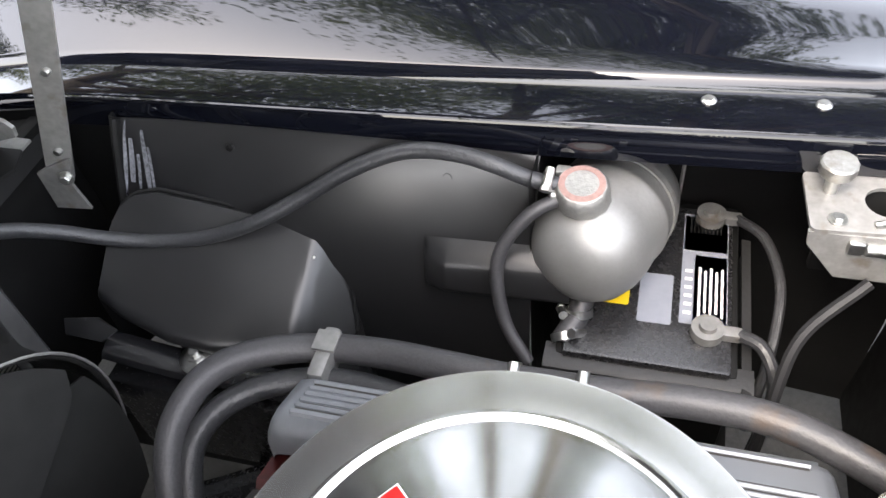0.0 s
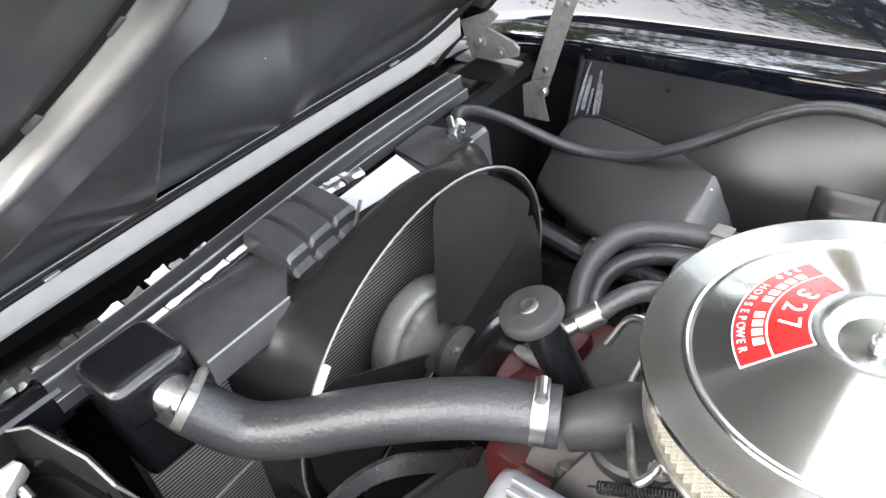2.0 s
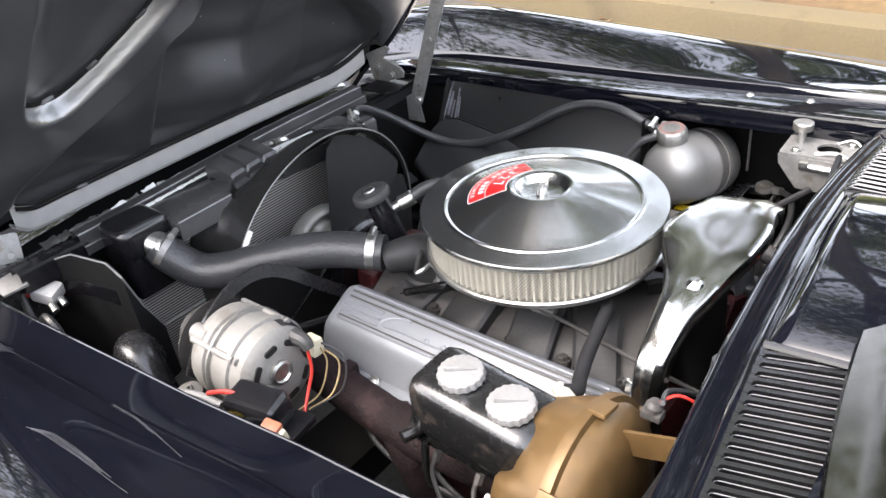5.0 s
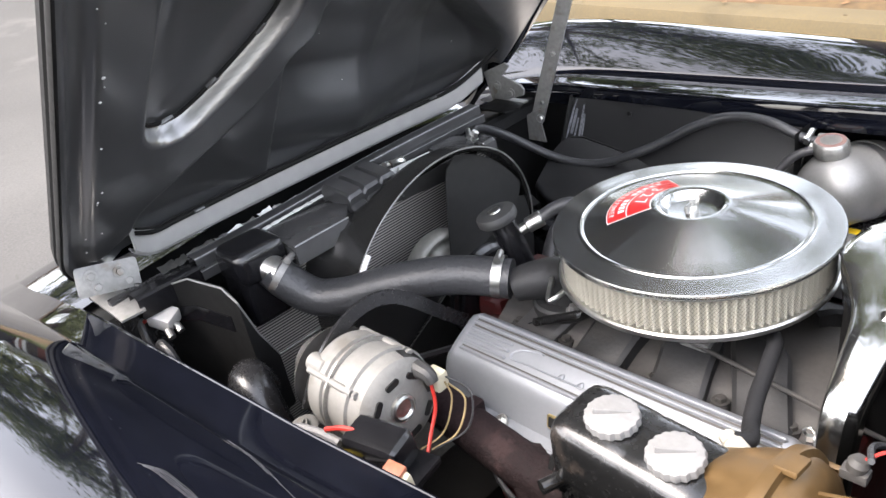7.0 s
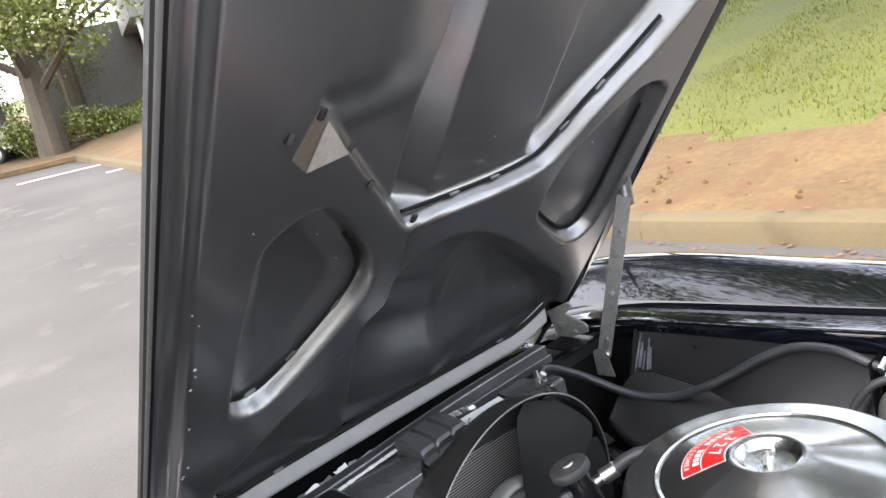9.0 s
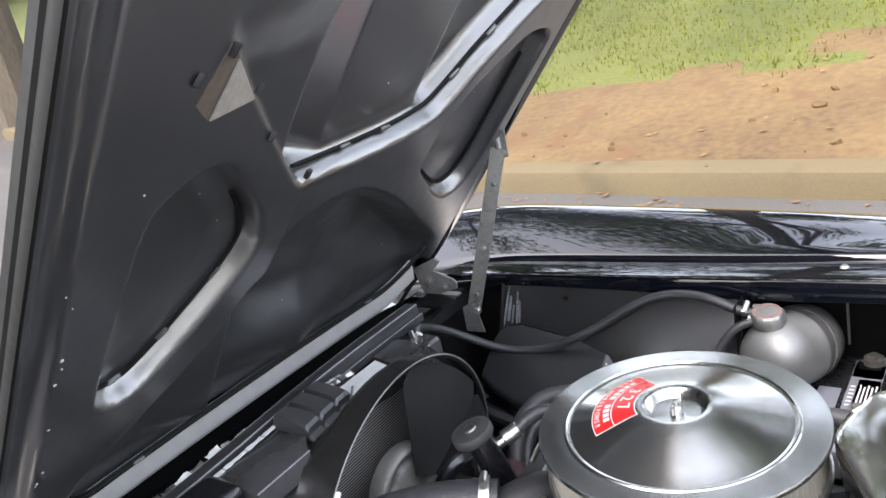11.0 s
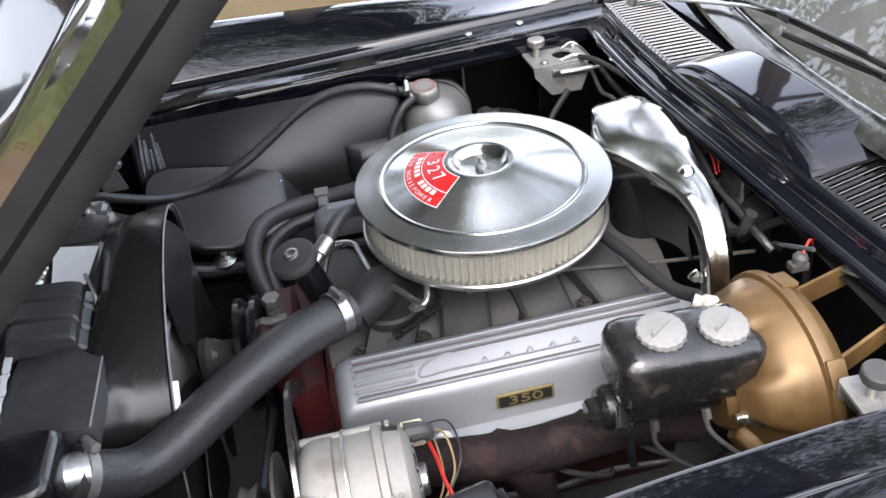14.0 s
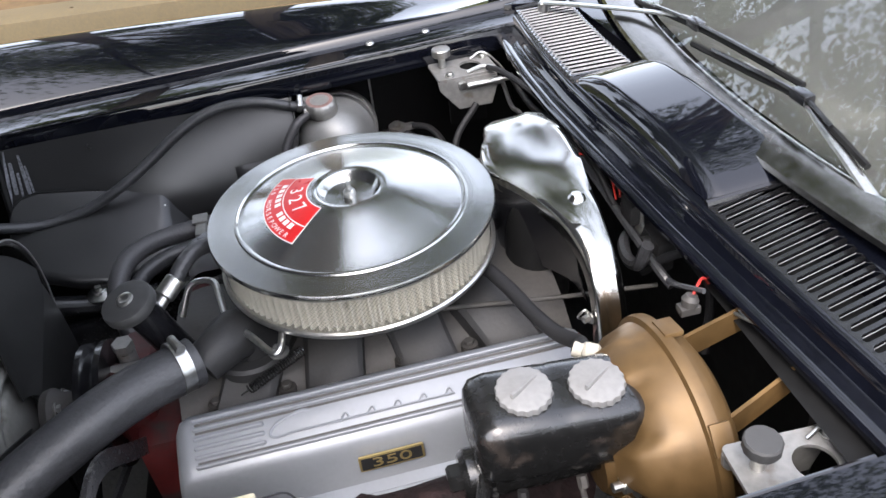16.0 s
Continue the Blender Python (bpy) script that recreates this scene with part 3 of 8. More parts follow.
bm = B()
d0, d1 = 23.5, 25.4
loft(bm, [[(*on_road(d0, a)[:2], on_road(d0, a)[2] + 0.02), (*on_road(d0 + 0.05, a)[:2], on_road(d0, a)[2] + 0.15), (*on_road(d0 + 0.25, a)[:2], on_road(d0, a)[2] + 0.16), (*on_road(d1 + 30, a)[:2], on_road(d1 + 30, a)[2] + 0.35)] for a in range(-30, 40, 3)])
single("ground_verge", bm, DIRT, "leaf-strewn verge across the street", "ground", kind="structure")
for a0, a1, d in ((11.5, 30, 20.5), (17.0, 30, 18.3)):
    bm = B()
    loft(bm, [[(*on_road(d, a)[:2], on_road(d, a)[2] + 0.012), (*on_road(d + 0.22, a)[:2], on_road(d + 0.22, a)[2] + 0.012)] for a in np.linspace(a0, a1, 14)])
    single("road_marking", bm, LINE, "worn white line painted on the street", "road marking", kind="structure")


# ---- the house across the street ----
def house():
    x, y, z = on_road(37, 21.0)
    h = thing("house", (x, y, z), "grey sided house with a ribbed mansard roof and white posts", "house")
    R = Matrix.Translation((x, y, z)) @ Euler((0, 0, radians(-14))).to_matrix().to_4x4()
    def bx(c, s, b=0.02):
        bm = B()
        box(bm, c, s, b)
        bmesh.ops.transform(bm, matrix=R, verts=bm.verts)
        return bm
    part("wall", bx((-2.5, -2.2, 2.0), (6, 5.0, 4.6)), SIDING, h)
    part("wall", bx((1.0, 3.2, 1.9), (5, 5.6, 4.2)), BRICKM, h, "red brick wall under the porch")
    roof = part("roof", bx((2.6, 3.4, 4.35), (4.4, 7.4, 1.5)), SHINGLE, h, "deep ribbed grey roof fascia")
    part("fascia_cap", bx((2.6, 3.4, 5.2), (4.7, 7.8, 0.28)), PAINTW, roof)
    for k in range(26):
        part("rib", bx((4.83, -0.2 + 0.285 * k, 4.35), (0.08, 0.12, 1.46)), SHINGLE, roof)
    for yy in (0.0, 0.35, 3.6):
        part("post", bx((4.5, yy, 1.8), (0.16, 0.16, 3.7)), PAINTW, h, "white porch post")
house()


def far_car():
    x, y, z = on_road(28.5, 9.0)
    c = thing("parked_car", (x, y, z), "white parked hatchback half hidden by shrubs", "car")
    R = Matrix.Translation((x, y, z + 0.1)) @ Euler((0, 0, radians(60))).to_matrix().to_4x4()
    bm = B()
    rows = []
    for yy, k in ((-0.85, 0.9), (-0.75, 1.0), (0.75, 1.0), (0.85, 0.9)):
        rows.append([R @ Vector((px * k, yy, pz)) for px, pz in ((-2.0, 0.3), (-2.05, 0.7), (-1.2, 0.9), (-0.6, 1.4 * k + 0.0), (0.9, 1.42 * k), (1.7, 1.0), (2.0, 0.75), (2.0, 0.3))])
    loft(bm, rows)
    for r in (rows[0], rows[-1]):
        bm.faces.new([bm.verts.new(v) for v in r])
    body = part("body", bm, CARW, c)
    for sx in (-1.25, 1.3):
        for sy in (-0.8, 0.8):
            bm = B()
            lathe(bm, [(0, -0.1), (0.27, -0.1), (0.31, -0.06), (0.31, 0.06), (0.27, 0.1), (0, 0.1)], R @ Vector((sx, sy, 0.21)), R.to_3x3() @ Vector((0, 1, 0)), 24)
            w = part("wheel", bm, TYRE, c)
            bm = B()
            lathe(bm, [(0, 0.105), (0.16, 0.115), (0.2, 0.1)], R @ Vector((sx, sy, 0.21)), R.to_3x3() @ Vector((0, 1 if sy > 0 else -1, 0)), 16)
            part("hubcap", bm, STEEL, w)
    bm = B()
    loft(bm, [[R @ Vector((-1.1, s, 0.93)), R @ Vector((-0.6, s * 0.97, 1.33)), R @ Vector((0.8, s * 0.97, 1.35)), R @ Vector((1.4, s, 1.0))] for s in (-0.865, 0.865)])
    part("side_window", bm, GLASSY, c)
far_car()

# the grey fence along the top of the bank
fence = thing("fence", (-6, 18, bank_z(-6, 18)), "grey board fence along the top of the grass bank", "fence")
for k in range(64):
    x = -26 + 0.42 * k
    y = 17.6 - 0.10 * (x + 8)
    bm = B()
    box(bm, (x, y, bank_z(x, y) + 0.85), (0.40, 0.03, 1.8), 0.006)
    part("board", bm, SIDING, fence)
bm = B()
tube(bm, [(-26, 19.4 - 0.04, bank_z(-26, 19.4) + 0.25), (0.5, 16.75 - 0.04, bank_z(0.5, 16.75) + 0.25)], 0.05, 6, 12)
part("rail", bm, PAINTW, fence)


# ---- the car's body ----
car = thing("sports_car", (0, 0, 0), "classic black two-seat sports car with its hood open", "car")
ZC = ((-1.4, 0.58), (-1.15, 0.68), (-0.7, 0.782), (-0.56, 0.789), (-0.08, 0.802), (0.32, 0.818), (0.6, 0.832), (1.3, 0.83), (2.1, 0.84), (2.6, 0.80), (3.05, 0.70))
ZP = ((-1.45, 0.52), (-1.3, 0.62), (-1.1, 0.76), (-0.85, 0.855), (-0.6, 0.868), (-0.1, 0.85), (0.39, 0.822), (0.8, 0.82), (1.3, 0.82), (1.9, 0.87), (2.3, 0.87), (2.7, 0.80), (3.05, 0.70))


def smooth_lin(x, pts):
    return (lin(x - 0.12, pts) + 2 * lin(x, pts) + lin(x + 0.12, pts)) / 4


NEAR_EDGE = ((-0.72, 0.560), (-0.49, 0.549), (-0.35, 0.540), (-0.226, 0.532), (-0.12, 0.526), (-0.03, 0.518), (0.05, 0.511), (0.12, 0.508), (0.2, 0.504), (0.3, 0.502), (0.5, 0.500))


def edge_y(side, x):
    return 0.487 if side > 0 else lin(x, NEAR_EDGE)


def fender_section(side, x):
    """Points (y, z) across the top of a front fender, from the bay outwards."""
    zc, zp, yi = smooth_lin(x, ZC), smooth_lin(x, ZP), edge_y(side, x)
    return [(yi, zc - 0.045), (yi - 0.002, zc - 0.006), (yi + 0.002, zc), (yi + 0.050, zc + 0.001), (yi + 0.056, zc + 0.003), (yi + 0.060, zc + 0.014), (yi + 0.066, zc + 0.018),
            (yi + 0.10, zc * 0.45 + zp * 0.55), (yi + 0.145, zc * 0.18 + zp * 0.82), (yi + 0.185, zp - 0.003), (yi + 0.215, zp), (yi + 0.245, zp - 0.006), (yi + 0.28, zp - 0.03),
            (yi + 0.325, zp - 0.085), (yi + 0.36, zp - 0.17), (yi + 0.378, zp - 0.30), (yi + 0.375, zp - 0.45), (yi + 0.35, 0.22)]


def fender(side):
    bm = B()
    rows = []
    for x in np.arange(-1.4, 3.06, 0.05):
        out = 1.0 - 0.10 * max(0.0, (-x - 0.9) / 0.5) ** 2 - 0.08 * max(0.0, (x - 2.4) / 0.65) ** 2
        rows.append([(x, side * y * out, z) for y, z in fender_section(side, x)])
    loft(bm, rows)
    return bm


part("fender", fender(1), PAINT, car, "glossy black front fender", 50)
part("fender", fender(-1), PAINT, car, "glossy black front fender with swirl marks", 50)
for sx, yi in ((1, 0.487),):
    for x in (0.113, 0.216):
        bm = B()
        lathe(bm, [(0.0075, 0), (0.0075, 0.001), (0.005, 0.0035), (0, 0.004)], (x, sx * (yi + 0.044 if sx > 0 else yi + 0.02), smooth_lin(x, ZC) + 0.001), (0, 0, 1), 16)
        part("screw", bm, STEEL, car)

for side in (1, -1):
    bm = B()
    tube(bm, [(x, side * (edge_y(side, x) - 0.0005), smooth_lin(x, ZC) - 0.0035) for x in np.linspace(-0.66, 0.36, 22)], 0.0028, 8, 2)
    part("rolled_edge", bm, PAINT, car)
# nose ahead of the hood, and the trough between it and the radiator
bm = B()
loft(bm, [[(x, y, z if z else 0.743 - 0.05 * (y / 0.6) ** 2) for y in np.linspace(-0.56, 0.56, 13)] for x, z in ((-0.645, 0.72), (-0.66, 0.748), (-0.70, 0.744), (-0.80, 0.70), (-0.846, 0.69), (-0.850, 0), (-0.87, 0.60), (-0.87, 0.2))])
part("front_trough", bm, MATTE, car)
bm = B()
loft(bm, [[(x, y, z - 0.05 * (y / 0.6) ** 2) for y in np.linspace(-0.60, 0.60, 13)] for x, z in ((-0.83, 0.745), (-0.9, 0.752), (-1.1, 0.73), (-1.3, 0.66), (-1.42, 0.56), (-1.42, 0.3))])
part("nose_panel", bm, PAINT, car)

# cowl: the channel behind the hood, the centre bulge and the panel to the windscreen
XF = ((-0.60, 0.40), (-0.47, 0.388), (-0.28, 0.365), (-0.16, 0.350), (0.0, 0.340), (0.18, 0.328), (0.39, 0.336), (0.60, 0.36))
ZCOWL = ((-0.6, 0.826), (-0.5, 0.832), (-0.18, 0.842), (0.0, 0.845), (0.2, 0.840), (0.52, 0.826), (0.6, 0.822))
bm = B()
rows = []
for y in np.linspace(-0.52, 0.50, 42):
    x0, z0 = smooth_lin(y, XF), smooth_lin(y, ZCOWL)
    rows.append([(x0 + 0.012, y, z0 - 0.060), (x0 - 0.004, y, z0 - 0.044), (x0 - 0.011, y, z0 - 0.034), (x0 - 0.011, y, z0 - 0.028), (x0 - 0.007, y, z0 - 0.0235), (x0 - 0.001, y, z0 - 0.0225), (x0 + 0.006, y, z0 - 0.0255), (x0 + 0.018, y, z0 - 0.026), (x0 + 0.022, y, z0 - 0.018), (x0 + 0.024, y, z0 - 0.004), (x0 + 0.028, y, z0), (x0 + 0.036, y, z0 + 0.001)])
loft(bm, rows)
part("cowl_channel", bm, PAINT, car, "glossy black cowl channel", 40)
bm = B()
rows = []
for y in np.linspace(-0.176, 0.186, 61):
    f = (y - 0.005) / 0.181
    e = max(0.0, 1 - abs(f) ** 2.8) ** 0.7
    x0 = smooth_lin(y, XF) + 0.037
    row = []
    for k, s in enumerate(np.linspace(0, 1, 30)):
        x = x0 + s * 0.125
        b = min(1.0, s / 0.14) ** 0.5 * min(1.0, (1 - s) / 0.16) ** 0.6
        row.append((x, y, smooth_lin(y, ZCOWL) + 0.001 + 0.025 * e * b + 0.012 * s))
    rows.append(row)
loft(bm, rows)
part("cowl_bulge", bm, PAINT, car, "raised glossy black centre bulge of the cowl", 60)


def glass_x(y, z):
    return 0.512 + 0.30 * (y / 0.62) ** 2 * 0.35 + (z - 0.868) * 1.15


bm = B()
rows = []
for y in np.linspace(-0.66, 0.66, 45):
    zc = smooth_lin(y, ZCOWL)
    xb = 0.482 if abs(y) < 0.53 else 0.37
    rows.append([(xb - 0.003, y, zc - 0.03), (xb, y, zc + 0.008), (xb + 0.3 * (glass_x(y, 0.868) - xb), y, zc + 0.014), (glass_x(y, 0.868) - 0.012, y, zc + 0.022)])
loft(bm, rows)
part("cowl_panel", bm, PAINT, car, "", 50)


def vent(side, y0, n):
    """A pressed grille plate over the air intake: bars that flare into each other round the slots' ends."""
    pitch, r, half = 0.0141, 0.0045, 0.0430
    y1 = y0 + n * pitch
    v = part("cowl_vent", loft(B(), [[(0.355, side * y, 0.79), (0.50, side * y, 0.79)] for y in (y0 - 0.006, y1 + 0.006)]), MATTE, car, "black cowl air vent with slim rounded slots")
    arc = [(half - r + r * math.sin(a), pitch / 2 - r * math.cos(a)) for a in np.linspace(0, math.pi / 2, 6)]
    end = half + 0.0045
    quarter = arc + [(end, pitch / 2)]
    outline = quarter + [(u, -w) for u, w in quarter[::-1]] + [(-u, -w) for u, w in quarter] + [(-u, w) for u, w in quarter[::-1]]
    for k in range(n + 1):
        y = side * (y0 + k * pitch)
        xa, zc = smooth_lin(y, XF) + 0.034, smooth_lin(y, ZCOWL)
        a, b = Vector((xa, y, zc + 0.001)), Vector((xa + 0.090, y - side * 0.0165, zc + 0.009))
        d = (b - a).normalized()
        q = Vector((0.13 * side, side, -0.02)).normalized()
        bm = B()
        plate(bm, outline, 0.005, frame_of((a + b) / 2, d, q), 0.0009)
        part("slat", bm, VENTB, v)
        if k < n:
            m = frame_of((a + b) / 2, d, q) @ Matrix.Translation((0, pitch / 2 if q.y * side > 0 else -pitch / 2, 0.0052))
            # highlight round each slot's rounded edge, drawn as a thin pale bead
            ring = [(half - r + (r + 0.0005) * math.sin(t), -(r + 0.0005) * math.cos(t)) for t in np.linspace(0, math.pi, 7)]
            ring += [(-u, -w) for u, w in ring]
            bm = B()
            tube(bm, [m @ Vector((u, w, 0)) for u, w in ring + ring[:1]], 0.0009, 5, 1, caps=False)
            part("slot_highlight", bm, LIPM, v)


vent(1, 0.190, 22)
vent(-1, 0.183, 22)
for y in (0.182, 0.524, -0.172, -0.516):
    bm = B()
    xa, zc = smooth_lin(y, XF) + 0.034, smooth_lin(y, ZCOWL)
    tube(bm, [(xa, y, zc + 0.001), (0.484, y, zc + 0.009)], 0.005, 8, 3)
    part("vent_frame", bm, TRIM, car)

# windscreen, trim and wipers
bm = B()
loft(bm, [[(glass_x(y, z) + 0.004, y * (1 - (z - 0.868) * 0.22), z) for y in np.linspace(-0.64, 0.64, 31)] for z in (0.864, 0.95, 1.05, 1.15, 1.25)])
thick(bm, 0.005)
screen = part("windscreen", bm, GLASS, car, "curved clear windscreen", 60)
screen.visible_shadow = False
bm = B()
loft(bm, [[(glass_x(y, 0.866) - 0.052, y, 0.862), (glass_x(y, 0.866) - 0.049, y, 0.867), (glass_x(y, 0.866) - 0.030, y, 0.872), (glass_x(y, 0.866) - 0.008, y, 0.876), (glass_x(y, 0.866) + 0.001, y, 0.874), (glass_x(y, 0.866) + 0.002, y, 0.862)] for y in np.linspace(-0.66, 0.66, 41)])
part("windscreen_trim", bm, TRIMST, car, "dull bright metal trim along the windscreen base")
for p, blade in ((((0.421, 0.470, 0.852), (0.470, 0.380, 0.868), (0.542, 0.215, 0.896), (0.542, 0.157, 0.900)), ((0.536, 0.345, 0.876), (0.542, 0.157, 0.899), (0.547, 0.023, 0.908), (0.552, -0.080, 0.912))),
                 (((0.520, -0.275, 0.868), (0.530, -0.200, 0.884), (0.536, -0.15, 0.892), (0.543, -0.095, 0.904)), ((0.525, 0.135, 0.886), (0.534, -0.001, 0.897), (0.543, -0.095, 0.901), (0.536, -0.225, 0.887)))):
    bm = B()
    tube(bm, p, 0.0, 8, 6, ends=(0.0085, 0.0042), flat=0.45)
    cyl(bm, Vector(p[0]) - Vector((0, 0, 0.018)), Vector(p[0]) + Vector((0, 0, 0.003)), 0.010, seg=16, bev=0.003)
    arm = part("wiper_arm", bm, STEEL, car, "brushed steel wiper arm")
    bm = B()
    tube(bm, blade, 0.0042, 6, 6)
    part("wiper_blade", bm, MATTE, arm)
    bm = B()
    tube(bm, [Vector(q) + Vector((-0.004, 0, 0.008)) for q in (Vector(blade[0]).lerp(Vector(blade[1]), 0.4), Vector(blade[1]), Vector(blade[2]), Vector(blade[2]).lerp(Vector(blade[3]), 0.5))], 0.0028, 6, 6)
    box(bm, Vector(p[3]) + Vector((-0.002, 0, 0.004)), (0.016, 0.030, 0.012), 0.002)
    part("blade_yoke", bm, TRIM, arm, "black wiper blade yoke")
bm = B()
loft(bm, [[(glass_x(y, 0.868) + 0.022, y, 0.856) for y in np.linspace(-0.6, 0.6, 9)]] + [[(glass_x(y, 0.868) * (1 - s / 4) + 0.06 + 1.0 * s / 4, y, 0.866 + 0.015 * s) for y in np.linspace(-0.6, 0.6, 9)] for s in (0, 1, 3, 4)] + [[(1.1, y, 0.5) for y in np.linspace(-0.6, 0.6, 9)]])
part("dashboard", bm, DASH, car, "dusty grey dashboard top")
bm = B()
tube(bm, [(1.17 + 0.10 * math.sin(a) * 0.4, -0.34 + 0.19 * math.cos(a), 0.90 + 0.17 * math.sin(a)) for a in np.linspace(0, 6.2832, 25)], 0.011, 8, 2, caps=False)
part("steering_wheel", bm, GLASSY, car)
bm = B()
loft(bm, [[(x, y, z - 0.03 * (y / 0.52) ** 2) for y in np.linspace(-0.515, 0.49, 11)] for x, z in ((1.72, 0.25), (1.73, 0.80), (1.78, 0.845), (2.1, 0.865), (2.6, 0.82), (2.95, 0.74), (3.05, 0.69), (3.05, 0.30))])
part("rear_deck", bm, PAINT, car, "glossy black rear deck", 40)
bm = B()
loft(bm, [[(0.42, y, z), (1.74, y, z)] for y, z in ((-0.52, 0.80), (-0.515, 0.30), (-0.30, 0.24), (0.30, 0.24), (0.49, 0.30), (0.495, 0.80))])
part("cabin_tub", bm, GLASSY, car, "dark carpeted cabin")

def inner_wall(x, z):
    y = float(np.interp(z, (0.25, 0.36, 0.46, 0.55, 0.62, 0.68, 0.722, 0.748, 0.765), (0.43, 0.405, 0.402, 0.410, 0.425, 0.446, 0.468, 0.480, 0.492)))
    return y - 0.030 * max(0.0, (-x - 0.42) / 0.24) ** 2 + 0.008 * math.sin(x * 5)


# inner fenders, firewall and front support
ring = [(0.492, 0.765), (0.480, 0.748), (0.468, 0.722), (0.446, 0.68), (0.425, 0.62), (0.410, 0.55), (0.402, 0.46), (0.405, 0.36), (0.43, 0.25)]
bm = B()
loft(bm, [[(x, y - 0.030 * max(0.0, (-x - 0.42) / 0.24) ** 2 + 0.008 * math.sin(x * 5), z - 0.012 * abs(x + 0.3)) for y, z in ring] for x in np.linspace(-0.545, -0.045, 22)])
inner = part("inner_fender", thick(bm, 0.004), DUSTY, car, "curved dusty black inner fender panel", 50)
bm = B()
loft(bm, [[(x, y, 0.765 - 0.012 * abs(x + 0.3)), (x, y + 0.01, 0.60), (x, y, 0.30)] for x, y in ((-0.72, 0.475), (-0.56, 0.505))] + [[(x, y + d, z) for y, z in (ring[0], ring[4], ring[-1])] for x, d in ((-0.551, 0.03), (-0.549, -0.012), (-0.543, -0.014))])
part("fender_gap_panel", thick(bm, 0.003), MATTE, car, "unlit black panel beside the radiator")
bm = B()
tube(bm, [(-0.5445, inner_wall(-0.5445, z) - 0.002, z - 0.003) for z in np.linspace(0.765, 0.45, 14)], 0.0065, 8, 2)
part("edge_seal", bm, MATTE, car, "black rubber edge seal")
for p in ((-0.392, 0.462, 0.75), (-0.142, 0.470, 0.731)):
    bm = B()
    lathe(bm, [(0.0055, 0.002), (0.0045, 0.002), (0.004, -0.004), (0, -0.004)], p, (0, -0.95, 0.3), 14)
    part("drain_hole", bm, DECALK, inner)
bm = B()
rows = []
for x in np.concatenate((np.linspace(-0.166, -0.135, 9), np.linspace(-0.12, 0.0, 7))):
    e = min(1.0, max(0.0, (x + 0.166) / 0.028)) ** 0.5
    rows.append([(x, inner_wall(x, z) - 0.0215 * e * k - 0.002, z) for z, k in ((0.672, 0.0), (0.669, 0.25), (0.660, 0.9), (0.652, 1.0), (0.628, 1.0), (0.622, 0.85), (0.614, 0.2), (0.611, 0.0))])
loft(bm, rows)
part("pressed_rib", bm, DUSTY, inner, "", 60)
# wheel-well cover bulging into the bay
def cover_face(x, y):
    """Height of the sloping face, which folds down behind its ridge."""
    return 0.695 - (0.196 * (x + 0.518) - 0.56 * (y - 0.417)) / 0.80 - 1.0 * max(0.0, x + 0.298 + 0.10 * (0.40 - y)) + 0.004 * math.sin((x + 0.53) * 11.5) * math.sin(min(1.0, (0.44 - y) / 0.15) * math.pi)


TOP_Y = ((-0.536, 0.385), (-0.531, 0.404), (-0.518, 0.419), (-0.491, 0.429), (-0.42, 0.433), (-0.334, 0.435), (-0.304, 0.433), (-0.276, 0.423), (-0.262, 0.408), (-0.253, 0.388), (-0.247, 0.360))
bm = B()
rows = []
for x in np.concatenate((np.linspace(-0.536, -0.50, 12), np.linspace(-0.49, -0.29, 26), np.linspace(-0.285, -0.247, 14))):
    yt, yb = lin(x, TOP_Y), lin(x, ((-0.536, 0.324), (-0.508, 0.313), (-0.45, 0.303), (-0.40, 0.304), (-0.35, 0.314), (-0.30, 0.330), (-0.247, 0.335)))
    row = [(x, yt + 0.016, cover_face(x, yt) - 0.045), (x, yt + 0.009, cover_face(x, yt) - 0.010), (x, yt + 0.005, cover_face(x, yt) - 0.003)]
    for f in np.linspace(0, 1, 22):
        y = yt + (yb - yt) * f
        row.append((x, y, cover_face(x, y)))
    for dy, dz in ((-0.004, -0.006), (-0.005, -0.013), (0.0, -0.022), (0.014, -0.034), (0.05, -0.05)):
        row.append((x, yb + dy, cover_face(x, yb) + dz))
    rows.append(row)
for x, drop in ((-0.2445, 0.003), (-0.243, 0.012), (-0.242, 0.10)):
    rows.append([(x, p[1], p[2] - drop) for p in rows[51]])
rows = [[(x, p[1], p[2] - drop) for p in rows[0]] for x, drop in ((-0.540, 0.10), (-0.539, 0.010), (-0.538, 0.003))] + rows
loft(bm, rows)
splash = part("splash_cover", bm, DUSTY, car, "rounded black splash cover over the wheel well", 50)
bm = B()
lathe(bm, [(0.0022, 0.0), (0.0016, 0.0010), (0, 0.0014)], (-0.297, 0.411, cover_face(-0.297, 0.411)), (0.2, -0.5, 0.8), 10)
part("rivet", bm, STEEL, splash)
bm = B()
tube(bm, [(x, lin(x, TOP_Y) + 0.007, cover_face(x, lin(x, TOP_Y)) - 0.002) for x in np.linspace(-0.536, -0.250, 40)], 0.0032, 6, 2)
part("seam", bm, MATTE, splash, "black seam along the cover's upper edge")
bm = B()
plate(bm, [(-0.045, -0.012), (0.0, -0.016), (0.016, 0.0), (-0.01, 0.012), (-0.05, 0.006)], 0.004, frame_of((-0.522, 0.292, 0.604), (1, 0.1, -0.1), (0, 0.8, 0.55)), 0.001)
part("corner_tab", bm, DUSTY, splash)
scuffm = mat("pale_scuff", (0.15, 0.154, 0.168), 0.5, var=0.7, scale=60, bump=0.0)
